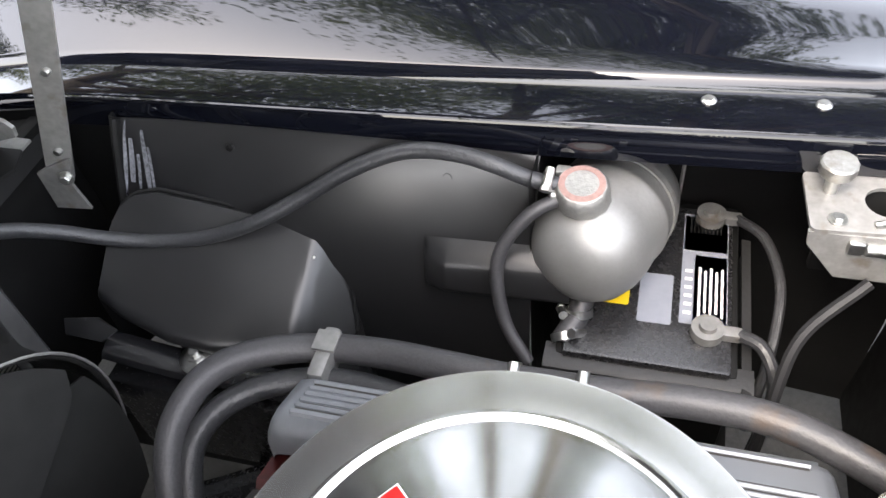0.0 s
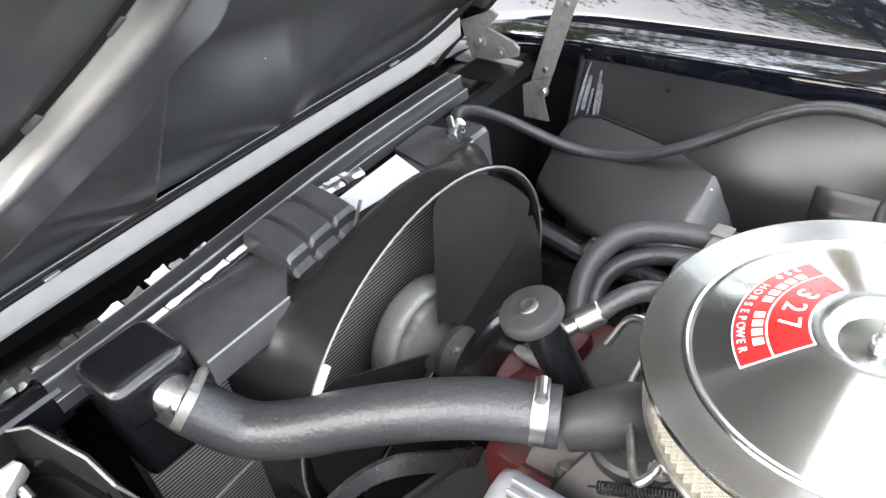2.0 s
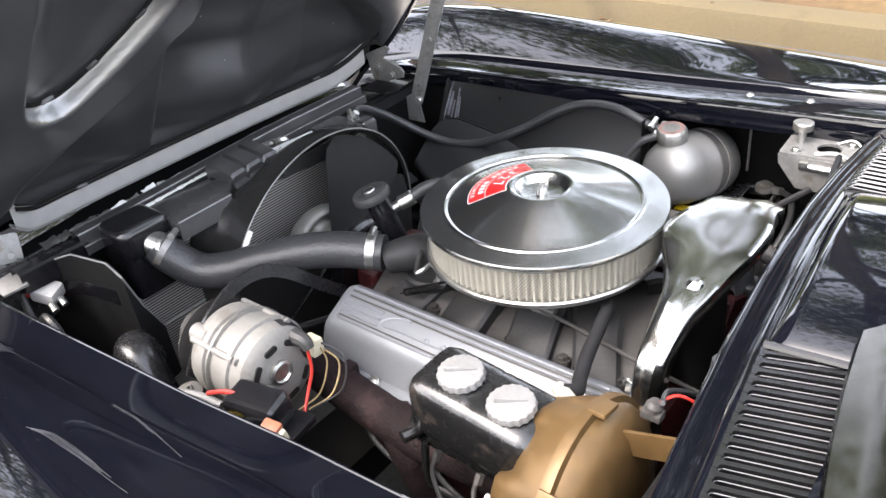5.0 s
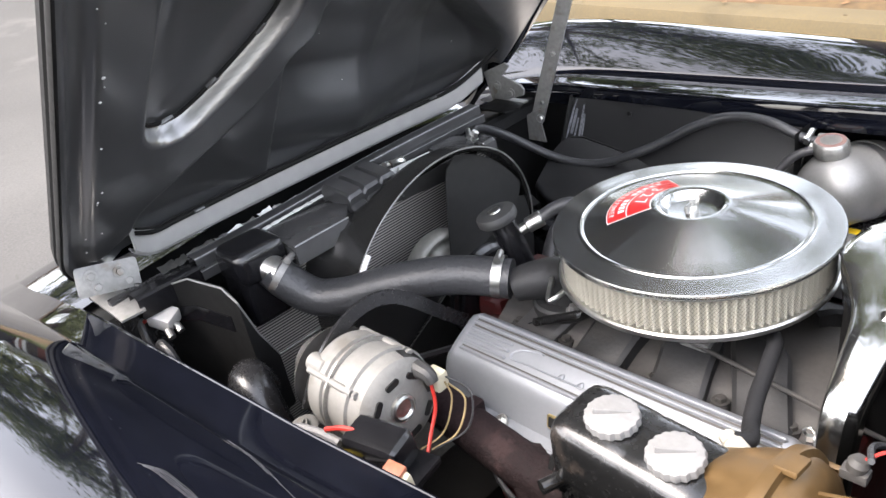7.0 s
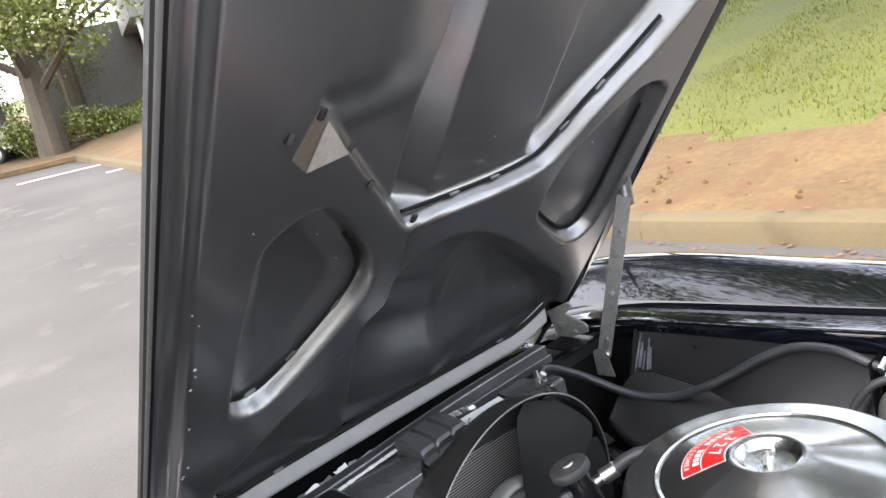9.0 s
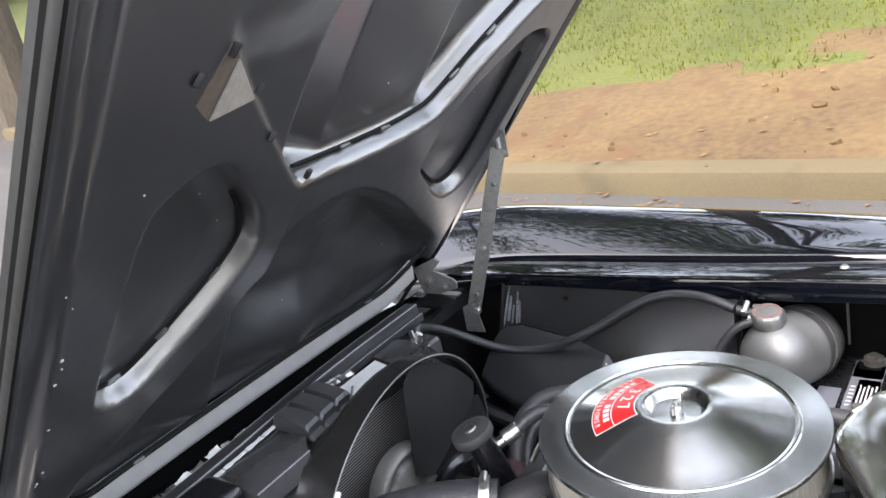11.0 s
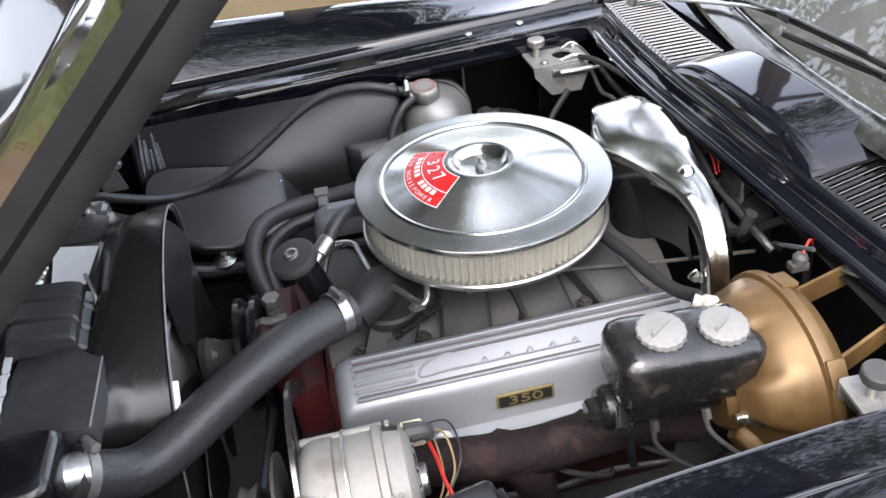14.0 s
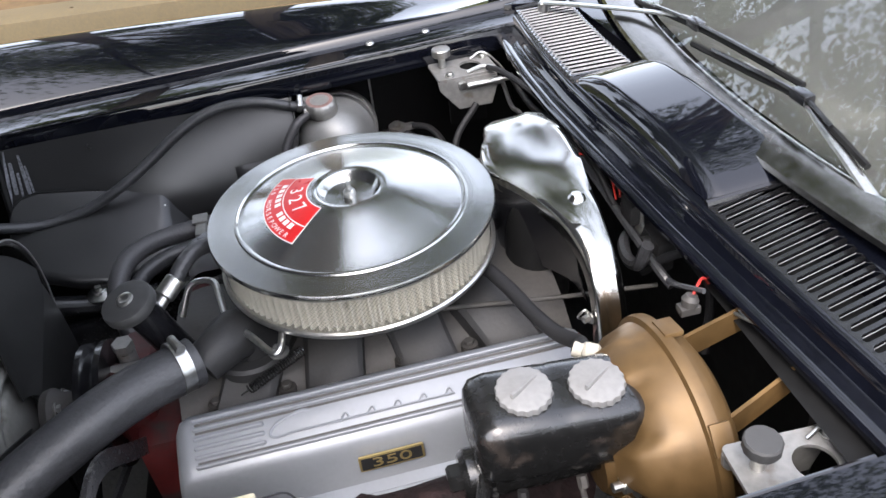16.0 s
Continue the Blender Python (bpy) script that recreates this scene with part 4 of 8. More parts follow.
for k, (x0, lean, wide) in enumerate(((-0.530, -0.010, 0.0045), (-0.523, -0.006, 0.0060), (-0.516, -0.003, 0.0035), (-0.510, 0.004, 0.0055), (-0.505, 0.006, 0.0030))):
    bm = B()
    rows = []
    for f in np.linspace(0.06 + 0.09 * (k * 2 % 5), 0.96 - 0.07 * (k * 3 % 4), 14):
        zz = 0.768 - 0.095 * f
        w = wide * (0.25 + 0.75 * f) * math.sin(math.pi * min(1.0, 0.12 + f)) ** 0.5 if f < 0.9 else wide * 0.4
        rows.append([(x0 + lean * f + d * w, inner_wall(x0, zz) - 0.0035, zz) for d in (-1, 1)])
    loft(bm, rows)
    part("scuff", thick(bm, 0.0004), scuffm, car, "pale vertical scuff on the inner fender")
bm = B()
loft(bm, [[(-0.047, 0.43, z), (-0.045, 0.60, z), (0.2, 0.64, z), (0.40, 0.62, z)] for z in (0.77, 0.6, 0.4, 0.2)])
part("inner_fender_rear", bm, MATTE, car)
bm = B()
loft(bm, [[(x, -edge_y(-1, x) - 0.002, 0.775), (x, -edge_y(-1, x) + 0.012, 0.72), (x, -0.50, 0.6), (x, -0.47, 0.45), (x, -0.45, 0.28)] for x in np.linspace(-0.69, 0.42, 16)])
part("inner_fender", thick(bm, 0.004), SATIN, car, "black inner fender panel", 50)
bm = B()
loft(bm, [[(x, y, z) for y in np.linspace(-0.62, 0.62, 15)] for x, z in ((0.392, 0.80), (0.405, 0.72), (0.41, 0.5), (0.40, 0.2))])
part("firewall", thick(bm, 0.004), MATTE, car, "black firewall")
bm = B()
box(bm, (-0.10, -0.33, 0.33), (1.1, 0.07, 0.10), 0.01)
box(bm, (-0.10, 0.33, 0.33), (1.1, 0.07, 0.10), 0.01)
box(bm, (-0.34, 0.0, 0.28), (0.14, 0.7, 0.08), 0.012)
part("frame_rail", bm, MATTE, car)
for sx in (-1, 1):
    for x in (-0.48, 1.9):
        bm = B()
        lathe(bm, [(0, -0.1), (0.21, -0.1), (0.24, -0.09), (0.325, -0.08), (0.335, -0.05), (0.335, 0.05), (0.325, 0.08), (0.24, 0.09), (0, 0.09)], (x, sx * 0.73, 0.335), (0, 1, 0), 32)
        part("wheel", bm, TYRE, car)


# ---- the open hood ----
HA = radians(46.5)
H0 = Vector((-0.734, 0.0, 0.81))
HV, HN = Vector((math.cos(HA), 0, math.sin(HA))), Vector((-math.sin(HA), 0, math.cos(HA)))


def hood_at(u, v, w):
    """A place on the inner panel, which twists a little towards one side: across, up the hood, and outwards from it."""
    f = (u + 0.035) / 0.46
    return H0 + Vector((0, u, 0)) + HV * v + HN * (w + 0.002 - (0.007 + 0.039 * v if f < 0 else 0.006) * f * f)


def shape_depth(px, py, poly):
    """Signed distance into a closed outline (positive inside), for arrays of points."""
    p = np.array(poly, float)
    d = np.full(px.shape, 1e9)
    inside = np.zeros(px.shape, bool)
    for (ax, ay), (bx, by) in zip(p, np.roll(p, -1, 0)):
        ex, ey = bx - ax, by - ay
        t = np.clip(((px - ax) * ex + (py - ay) * ey) / (ex * ex + ey * ey), 0, 1)
        d = np.minimum(d, np.hypot(px - ax - t * ex, py - ay - t * ey))
        cross = (ay > py) != (by > py)
        with np.errstate(divide="ignore", invalid="ignore"):
            xi = ax + (py - ay) * ex / (ey if ey else 1e-9)
        inside ^= cross & (px < xi)
    return np.where(inside, d, -d)


def ease(a, b, x):
    t = np.clip((x - a) / (b - a), 0, 1)
    return t * t * (3 - 2 * t)


def rounded_line(pts, res=5):
    """A closed outline run smoothly through its corners."""
    n, out = len(pts), []
    for i in range(n):
        p0, p1, p2, p3 = (np.array(pts[(i + k) % n]) for k in (-1, 0, 1, 2))
        for t in np.arange(res) / res:
            out.append(tuple(0.5 * (2 * p1 + (p2 - p0) * t + (2 * p0 - 5 * p1 + 4 * p2 - p3) * t * t + (3 * p1 - p0 - 3 * p2 + p3) * t ** 3)))
    return out


LOWER = rounded_line([(-0.448, -0.03), (-0.444, 0.066), (-0.428, 0.112), (-0.395, 0.144), (-0.349, 0.185), (-0.302, 0.226), (-0.239, 0.291), (-0.205, 0.355), (-0.172, 0.385), (-0.161, 0.427), (-0.138, 0.460), (-0.097, 0.475), (-0.052, 0.479), (0.001, 0.464), (0.06, 0.429), (0.131, 0.377), (0.233, 0.288), (0.341, 0.191), (0.387, 0.141), (0.414, 0.07), (0.415, -0.03)])
KIDNEY = rounded_line([(-0.440, 0.376), (-0.438, 0.320), (-0.427, 0.289), (-0.403, 0.272), (-0.374, 0.270), (-0.351, 0.281), (-0.325, 0.303), (-0.294, 0.337), (-0.257, 0.381), (-0.225, 0.426), (-0.211, 0.461), (-0.213, 0.492), (-0.231, 0.536), (-0.268, 0.591), (-0.299, 0.633), (-0.322, 0.658), (-0.345, 0.671), (-0.373, 0.673), (-0.402, 0.662), (-0.422, 0.646), (-0.431, 0.610), (-0.435, 0.552), (-0.438, 0.475)])
SLOT = rounded_line([(0.162, 0.426), (0.186, 0.398), (0.230, 0.358), (0.272, 0.322), (0.310, 0.297), (0.347, 0.291), (0.380, 0.318), (0.393, 0.387), (0.390, 0.475), (0.388, 0.548), (0.386, 0.611), (0.383, 0.645), (0.365, 0.664), (0.337, 0.675), (0.303, 0.675), (0.274, 0.662), (0.244, 0.639), (0.208, 0.607), (0.177, 0.567), (0.157, 0.513), (0.153, 0.463)])
CENTRE = rounded_line([(-0.387, 0.84), (-0.366, 0.808), (-0.324, 0.746), (-0.262, 0.661), (-0.203, 0.581), (-0.182, 0.556), (-0.162, 0.545), (-0.096, 0.539), (-0.016, 0.538), (0.044, 0.541), (0.100, 0.549), (0.128, 0.562), (0.152, 0.588), (0.197, 0.648), (0.257, 0.715), (0.300, 0.77), (0.40, 0.96), (0.42, 1.2), (-0.40, 1.2), (-0.40, 0.94)])
hood = thing("hood", tuple(H0), "open satin black hood, hinged at the front, with pressed inner panel", "hood")
NU, NV, V0, HL = 260, 280, -0.02, 0.99


def hood_left(v):
    return -0.555 + 0.05 * np.clip(1 - (v + 0.06) / 0.14, 0, 1) ** 2


def hood_right(v):
    return 0.462 - 0.075 * np.clip(v - 0.2, 0, 1) - 0.035 * np.clip(1 - (v + 0.06) / 0.14, 0, 1) ** 2


sv, vv = np.meshgrid(np.linspace(0, 1, NU), np.linspace(V0, HL, NV), indexing="ij")
uu = hood_left(vv) * (1 - sv) + hood_right(vv) * sv
depth = np.zeros_like(uu)
for poly, deep, wall in ((LOWER, 0.014, 0.012), (KIDNEY, 0.031, 0.014), (SLOT, 0.030, 0.014), (CENTRE, 0.026, 0.014)):
    fade = 1 - ease(0.74, 0.86, vv) * ease(-0.12, -0.30, uu) if poly is CENTRE else 1.0
    depth = np.maximum(depth, deep * fade * ease(0.0, wall, shape_depth(uu, vv, poly)))
low, cen, kid, slo = (ease(0.0, r, shape_depth(uu, vv, p)) for p, r in ((LOWER, 0.05), (CENTRE, 0.022), (KIDNEY, 0.06), (SLOT, 0.05)))
# facets of the pressed floor: the crease down the middle, the scoop beside it, the fold further on and the dished pockets
crease = uu + 0.168 + 0.11 * (vv - 0.05) - 0.25 * np.clip(vv - 0.33, 0, 1)
fold = uu - 0.050
depth += low * (0.040 * ease(0.0, 0.010, crease) * np.clip(1 - crease / 0.21, 0, 1) + 0.022 * ease(0.0, 0.16, -crease))
depth += low * (0.045 * ease(0.04, 0.20, vv) * ease(0.0, 0.02, crease) - 0.030 * ease(0.26, 0.48, vv) * ease(0.0, 0.05, crease) + 0.16 * np.clip(fold, 0, 0.16) * ease(-0.005, 0.015, fold))
# the centre panel: a flat rib between two folds, its sides falling away
rib_a, rib_b = uu + 0.195, uu - 0.096
depth += cen * (0.050 * ease(-0.002, 0.012, rib_a) * np.clip(1 - rib_a / 0.12, 0.25, 1) + 0.020 * ease(0.0, 0.030, rib_b))
depth += 0.008 * kid + 0.022 * kid * ease(0.34, 0.66, vv) + 0.014 * slo * ease(0.0, 0.2, 0.36 - uu)
# raised rails along both sides and the sharp ridge between the pockets
depth += 0.010 * ease(0.050, 0.030, uu - hood_left(vv)) - 0.012 * ease(0.018, 0.006, uu - hood_left(vv)) + 0.008 * ease(0.020, 0.010, hood_right(vv) - uu)
ridge = uu + 0.163 - 0.05 * (vv - 0.53)
depth += 0.007 * ease(0.0, 0.006, ridge) * np.exp(-np.clip(ridge, 0, 1) / 0.06) * (1 - low) * (1 - cen) * (1 - kid) * ease(0.34, 0.40, vv) * (1 - ease(0.53, 0.545, vv))


def grid_mesh(bm, pts):
    """A sheet through a two-way list of places."""
    me = bpy.data.meshes.new("sheet")
    n, k = len(pts), len(pts[0])
    me.from_pydata([tuple(p) for row in pts for p in row], [], [(i * k + j, (i + 1) * k + j, (i + 1) * k + j + 1, i * k + j + 1) for i in range(n - 1) for j in range(k - 1)])
    bm.from_mesh(me)
    bpy.data.meshes.remove(me)
    return bm


bm = grid_mesh(B(), [[hood_at(uu[i, j], vv[i, j], depth[i, j]) for j in range(NV)] for i in range(NU)])
part("inner_panel", bm, HOODIN, hood, "satin black pressed inner panel", 170)
lips = []
bm = B()
rows = []
for v in np.linspace(V0 - 0.105, HL + 0.012, 34):
    lo, hi = float(hood_left(v)) - 0.006, float(hood_right(v)) + 0.006
    lips.append([hood_at(lo + 0.012, v, 0.002), hood_at(lo + 0.004, v, -0.003), hood_at(lo + 0.001, v, -0.003), hood_at(lo, v, 0.003), hood_at(lo + 0.003, v, 0.012), hood_at(lo + 0.001, v, 0.016), hood_at(lo + 0.003, v, 0.028)])
    row = []
    for s in np.linspace(0, 1, 25):
        c = 2 * s - 1
        u = (lo + 0.003) * (1 - s) + hi * s
        near = depth[(np.abs(uu - u) < 0.05) & (np.abs(vv - v) < 0.04)]
        row.append(hood_at(u, v, max(0.028 + 0.012 * max(0.0, 1 - c * c), (near.max() + 0.006) if near.size else 0.0)))
    row += [hood_at(hi + 0.004, v, 0.022), hood_at(hi + 0.004, v, 0.006), hood_at(hi, v, -0.001), hood_at(hi - 0.004, v, -0.001), hood_at(hi - 0.02, v, 0.002)]
    rows.append(row)
loft(bm, rows)
part("outer_skin", bm, PAINT, hood, "glossy black outer skin", 50)
part("edge_lip", loft(B(), lips), MATTE, hood, "worn dull black folded edge", 30)


# the upturned front flange below the lower pocket
def flange_line(u):
    return 0.045 * max(0.0, (-u - 0.39) / 0.05) ** 2 + 0.05 * max(0.0, (u - 0.29) / 0.08) ** 2


bm = B()
loft(bm, [[hood_at(u, -0.050 + flange_line(u), 0.004), hood_at(u, -0.041 + flange_line(u), -0.0085), hood_at(u, -0.037 + flange_line(u), -0.0105), hood_at(u, -0.032 + flange_line(u), -0.0095), hood_at(u, -0.006 + flange_line(u), 0.010), hood_at(u, -0.003 + flange_line(u), 0.018)] for u in np.linspace(-0.442, 0.378, 60)])
# lighter than the rest of the hood: the sky's reflection is in its colour
part("front_flange", thick(bm, 0.003), FLANGE, hood, "front flange of the hood, pale grey for reflected sky", 25)


def bead_along(pts, off, w, r):
    bm = B()
    tube(bm, [hood_at(u, v + off, w) for u, v in pts], r, 6, 5)
    part("seam_bead", bm, MATTE, hood)


bead_along([(u, flange_line(u)) for u in np.linspace(-0.43, 0.40, 24)], 0.003, 0.008, 0.0042)
bead_along([(u, flange_line(u)) for u in np.linspace(-0.43, 0.38, 24)], 0.016, 0.009, 0.0022)
bead_along([(-0.424, 0.312), (-0.415, 0.296), (-0.398, 0.288), (-0.374, 0.287), (-0.355, 0.297), (-0.332, 0.316), (-0.302, 0.348), (-0.266, 0.391), (-0.238, 0.432), (-0.227, 0.463), (-0.229, 0.488), (-0.244, 0.525), (-0.268, 0.565)], 0.0, 0.028, 0.0032)
bead_along([(-0.168, 0.561), (-0.096, 0.556), (-0.016, 0.555), (0.044, 0.558), (0.094, 0.566), (0.116, 0.577), (0.140, 0.604), (0.184, 0.664), (0.243, 0.732), (0.285, 0.79)], 0.0, 0.024, 0.0032)
bead_along([(0.190, 0.415), (0.236, 0.373), (0.278, 0.338), (0.312, 0.314), (0.344, 0.308), (0.366, 0.330), (0.376, 0.390), (0.374, 0.475), (0.371, 0.60)], 0.0, 0.027, 0.0030)
# small pressed clips that hold the seams
for u, v, w, a in ((-0.385, 0.290, 0.027, 20), (-0.318, 0.332, 0.027, 45), (-0.252, 0.410, 0.027, 55), (-0.066, 0.556, 0.022, 0), (0.02, 0.557, 0.022, 0), (0.150, 0.618, 0.022, 50), (0.20, 0.684, 0.022, 50), (0.25, 0.012, 0.006, 0), (-0.31, 0.008, 0.006, 0), (-0.322, 0.640, 0.030, 60)):
    bm = B()
    box(bm, hood_at(u, v, w - 0.0005), (0.0045, 0.020, 0.006), 0.0018, Euler((0, -HA, 0)).to_matrix() @ Euler((0, 0, radians(-a))).to_matrix())
    part("seam_clip", bm, HOODIN, hood)
for u, v, a in ((-0.413, 0.802, 60), (-0.376, 0.819, 30), (-0.322, 0.757, 50), (-0.273, 0.677, 50), (-0.170, 0.572, 10)):
    bm = B()
    box(bm, hood_at(u, v, -0.002), (0.013, 0.009, 0.006), 0.002, Euler((0, -HA, radians(a))).to_matrix())
    part("edge_clip", bm, INTAKE, hood)
bm = B()
tri = [bm.verts.new(hood_at(u, v, -0.0005)) for u, v in ((-0.365, 0.806), (-0.382, 0.744), (-0.324, 0.746))]
bm.faces.new(tri)
part("bare_patch", thick(bm, 0.0015), mat("bare_fibreglass", (0.34, 0.32, 0.29), 0.55, var=0.2, scale=30, bump=0.1), hood, "bare fibreglass patch where the paint is missing")
bm = B()
bm.faces.new([bm.verts.new(hood_at(u, v, -0.0004)) for u, v in ((-0.365, 0.808), (-0.380, 0.826), (-0.405, 0.770), (-0.3835, 0.744))])
part("bare_patch", thick(bm, 0.0012), mat("tan_fibreglass", (0.13, 0.105, 0.085), 0.6, var=0.3, scale=30, bump=0.1), hood, "thin brownish worn paint beside the bare patch")
speck = mat("pale_speck", (0.42, 0.42, 0.42), 0.6, var=0.2, bump=0.0)
rng_s = random.Random(17)
for k in range(32):
    if k < 12:
        u, v = -0.503 + rng_s.gauss(0, 0.004), rng_s.uniform(0.02, 0.62)
    else:
        u, v = rng_s.uniform(-0.45, 0.36), rng_s.uniform(0.03, 0.9)
    i = int(np.argmin((uu - u) ** 2 + (vv - v) ** 2))
    r = rng_s.uniform(0.0008, 0.0020) * (1.4 if k < 12 and rng_s.random() < 0.3 else 1)
    bm = B()
    lathe(bm, [(r, 0.0), (r * 0.7, 0.0008), (0, 0.001)], hood_at(u, v, float(depth.flat[i]) - 0.0002), tuple(-HN), 7)
    part("paint_chip", bm, speck, hood)
bm = B()
plate(bm, rounded(-0.052, -0.024, 0.040, 0.022, 0.005), 0.005, frame_of((-0.682, -0.498, 0.803), (0.12, 1, -0.22), (-0.35, 0.2, 1)), 0.001)
plate(bm, [(-0.05, -0.03), (0.05, -0.036), (0.06, 0.0), (0.02, 0.012), (-0.05, 0.008)], 0.004, frame_of((-0.655, -0.500, 0.772), (1, 0.1, -0.1), (0, 1, 0.1)), 0.001)
h = part("hinge", bm, DULL, hood, "bare zinc hood hinge plate with bolts")
for dy, dz in ((-0.030, 0.010), (0.012, 0.006), (-0.026, -0.010), (0.020, -0.012)):
    bm = B()
    hexbolt(bm, (-0.6755, -0.498 + dy, 0.803 + dz - 0.22 * dy), (1, -0.1, 0.3), 0.0065, 0.005)
    part("hinge_bolt", bm, DULL, h)
for y in (0.412,):
    bm = B()
    plate(bm, [(-0.728, 0.826), (-0.664, 0.852), (-0.652, 0.845), (-0.676, 0.822), (-0.625, 0.806), (-0.617, 0.797), (-0.620, 0.784), (-0.672, 0.768), (-0.712, 0.764)], 0.005, frame_of((0, y, 0), (1, 0, 0), (0, 0, 1)), 0.001)
    plate(bm, [(-0.735, -0.020), (-0.640, -0.020), (-0.622, -0.008), (-0.622, 0.012), (-0.735, 0.016)], 0.004, Matrix.Translation((0, y, 0.764)), 0.001)
    cyl(bm, (-0.652, y - 0.008, 0.786), (-0.652, y + 0.012, 0.786), 0.006, seg=16)
    h = part("hinge", bm, DULL, hood, "bare zinc hood hinge")
    for x, z in ((-0.690, 0.800), (-0.652, 0.786)):
        bm = B()
        hexbolt(bm, (x, y - 0.005, z), (0, -1, 0), 0.0065, 0.005)
        part("hinge_bolt", bm, DULL, h)

# the prop that holds the hood up
prop = thing("hood_prop", (-0.585, 0.40, 0.70), "flat bare steel hood prop bolted to the inner fender", "hood prop")
bm = B()
a, b = Vector((-0.583, 0.402, 0.735)), Vector((-0.452, 0.418, 1.085))
d = (b - a).normalized()
w = Vector((-0.35, 0.9, 0.0)).cross(d).normalized()
box(bm, a.lerp(b, 0.5), (0.029, 0.007, (b - a).length), 0.0015, Matrix((w, -w.cross(d), d)).transposed())
part("arm", bm, DULL, prop)
bm = B()
plate(bm, [(-0.020, -0.035), (0.022, -0.038), (0.016, 0.0), (0.030, 0.040), (0.0, 0.030), (-0.018, 0.02)], 0.004, frame_of((-0.585, 0.398, 0.727), (1, 0.15, 0), (0.12, 0.0, 1)))
foot = part("foot_bracket", bm, DULL, prop)
bm = B()
hexbolt(bm, (-0.565, 0.392, 0.745), (0.3, -1, 0.1), 0.006, 0.006)
part("bolt", bm, STEEL, foot)
bm = B()
plate(bm, [(-0.016, -0.03), (0.016, -0.03), (0.016, 0.028), (0.0, 0.040), (-0.014, 0.02)], 0.004, frame_of((-0.452, 0.424, 1.095), (1, 0.1, 0), (0.3, 0.1, 1)))
tube(bm, [(-0.449, 0.416, 1.082), (-0.458, 0.430, 1.125)], 0.006, 8, 2)
part("top_bracket", bm, DULL, prop)
for f in (0.12, 0.42, 0.8):
    bm = B()
    cyl(bm, a.lerp(b, f) + Vector((0.004, -0.008, 0)), a.lerp(b, f) + Vector((0.004, 0.004, 0)), 0.004, seg=10)
    part("rivet", bm, STEEL, prop)

# ---- radiator, support, shroud and fan ----
sup = thing("radiator_support", (-0.62, 0, 0.80), "black pressed steel radiator support bar", "radiator support")
bm = B()
rows = []
BAR_X = ((-0.50, -0.630), (-0.375, -0.632), (-0.305, -0.635), (-0.22, -0.643), (-0.11, -0.656), (0.02, -0.668), (0.10, -0.672), (0.30, -0.668))
for y in np.linspace(-0.395, 0.295, 30):
    x = smooth_lin(y, BAR_X)
    rows.append([(x, y, 0.768), (x, y, 0.796), (x + 0.002, y, 0.7995), (x + 0.014, y, 0.7985), (x + 0.025, y, 0.8000), (x + 0.027, y, 0.797), (x + 0.0275, y, 0.782), (x + 0.037, y, 0.780), (x + 0.038, y, 0.765)])
loft(bm, rows)
part("top_bar", bm, BARM, sup, "", 30)
bm = B()
loft(bm, [[(-0.634, y, 0.75), (-0.634, y, 0.783), (-0.630, y, 0.787), (-0.606, y, 0.787), (-0.602, y, 0.783), (-0.602, y, 0.75)] for y in np.linspace(-0.50, -0.385, 5)])
part("bar_end", bm, TRIM, sup, "black lower end of the bar")
# pale beads paint the light on the bar's worn edges
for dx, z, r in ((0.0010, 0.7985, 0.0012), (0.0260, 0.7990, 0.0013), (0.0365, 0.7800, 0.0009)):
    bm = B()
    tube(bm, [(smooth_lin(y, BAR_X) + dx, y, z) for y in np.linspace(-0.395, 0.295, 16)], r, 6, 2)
    part("edge_bead", bm, LIPM, sup, "worn edge of the bar, pale for its highlight")
rng_foil = random.Random(5)
y = -0.44
while y < 0.07:
    w = rng_foil.uniform(0.014, 0.034)
    wide = 0.019 * max(0.20, min(1.0, (-0.08 - y) / 0.16)) * rng_foil.uniform(0.75, 1.1)
    lift = rng_foil.uniform(0.0, 0.004)
    rows = []
    for f in np.linspace(0, 1, 5):
        x0 = smooth_lin(y + w * f, BAR_X) + 0.0015
        rows.append([(x0 - wide * g + rng_foil.uniform(-0.001, 0.001), y + w * f, (0.790 if y < -0.17 else 0.784) + 0.005 * g + lift * f + rng_foil.uniform(-0.002, 0.002)) for g in np.linspace(0, 1, 4)])
    bm = B()
    loft(bm, rows)
    part("foil_strip", thick(bm, 0.0006), STEEL if rng_foil.random() < 0.6 else PAPER, sup, "crumpled bright foil scrap", 20)
    y += w + rng_foil.choice((0.0015, 0.003, 0.010))
bm = B()
box(bm, (-0.655, -0.46, 0.62), (0.02, 0.13, 0.32), 0.006)
part("side_panel", bm, SATIN, sup)
bm = B()
box(bm, (-0.665, 0.385, 0.58), (0.02, 0.25, 0.34), 0.006)
part("side_panel", bm, MATTE, sup)
bm = B()
plate(bm, [(-0.08, -0.03), (0.0, -0.03), (0.012, 0.0), (0.0, 0.03), (-0.08, 0.03)], 0.004, frame_of((-0.62, 0.375, 0.765), (1, 0, 0), (0, 1, 0)), 0.001)
part("corner_bracket", bm, MATTE, sup)

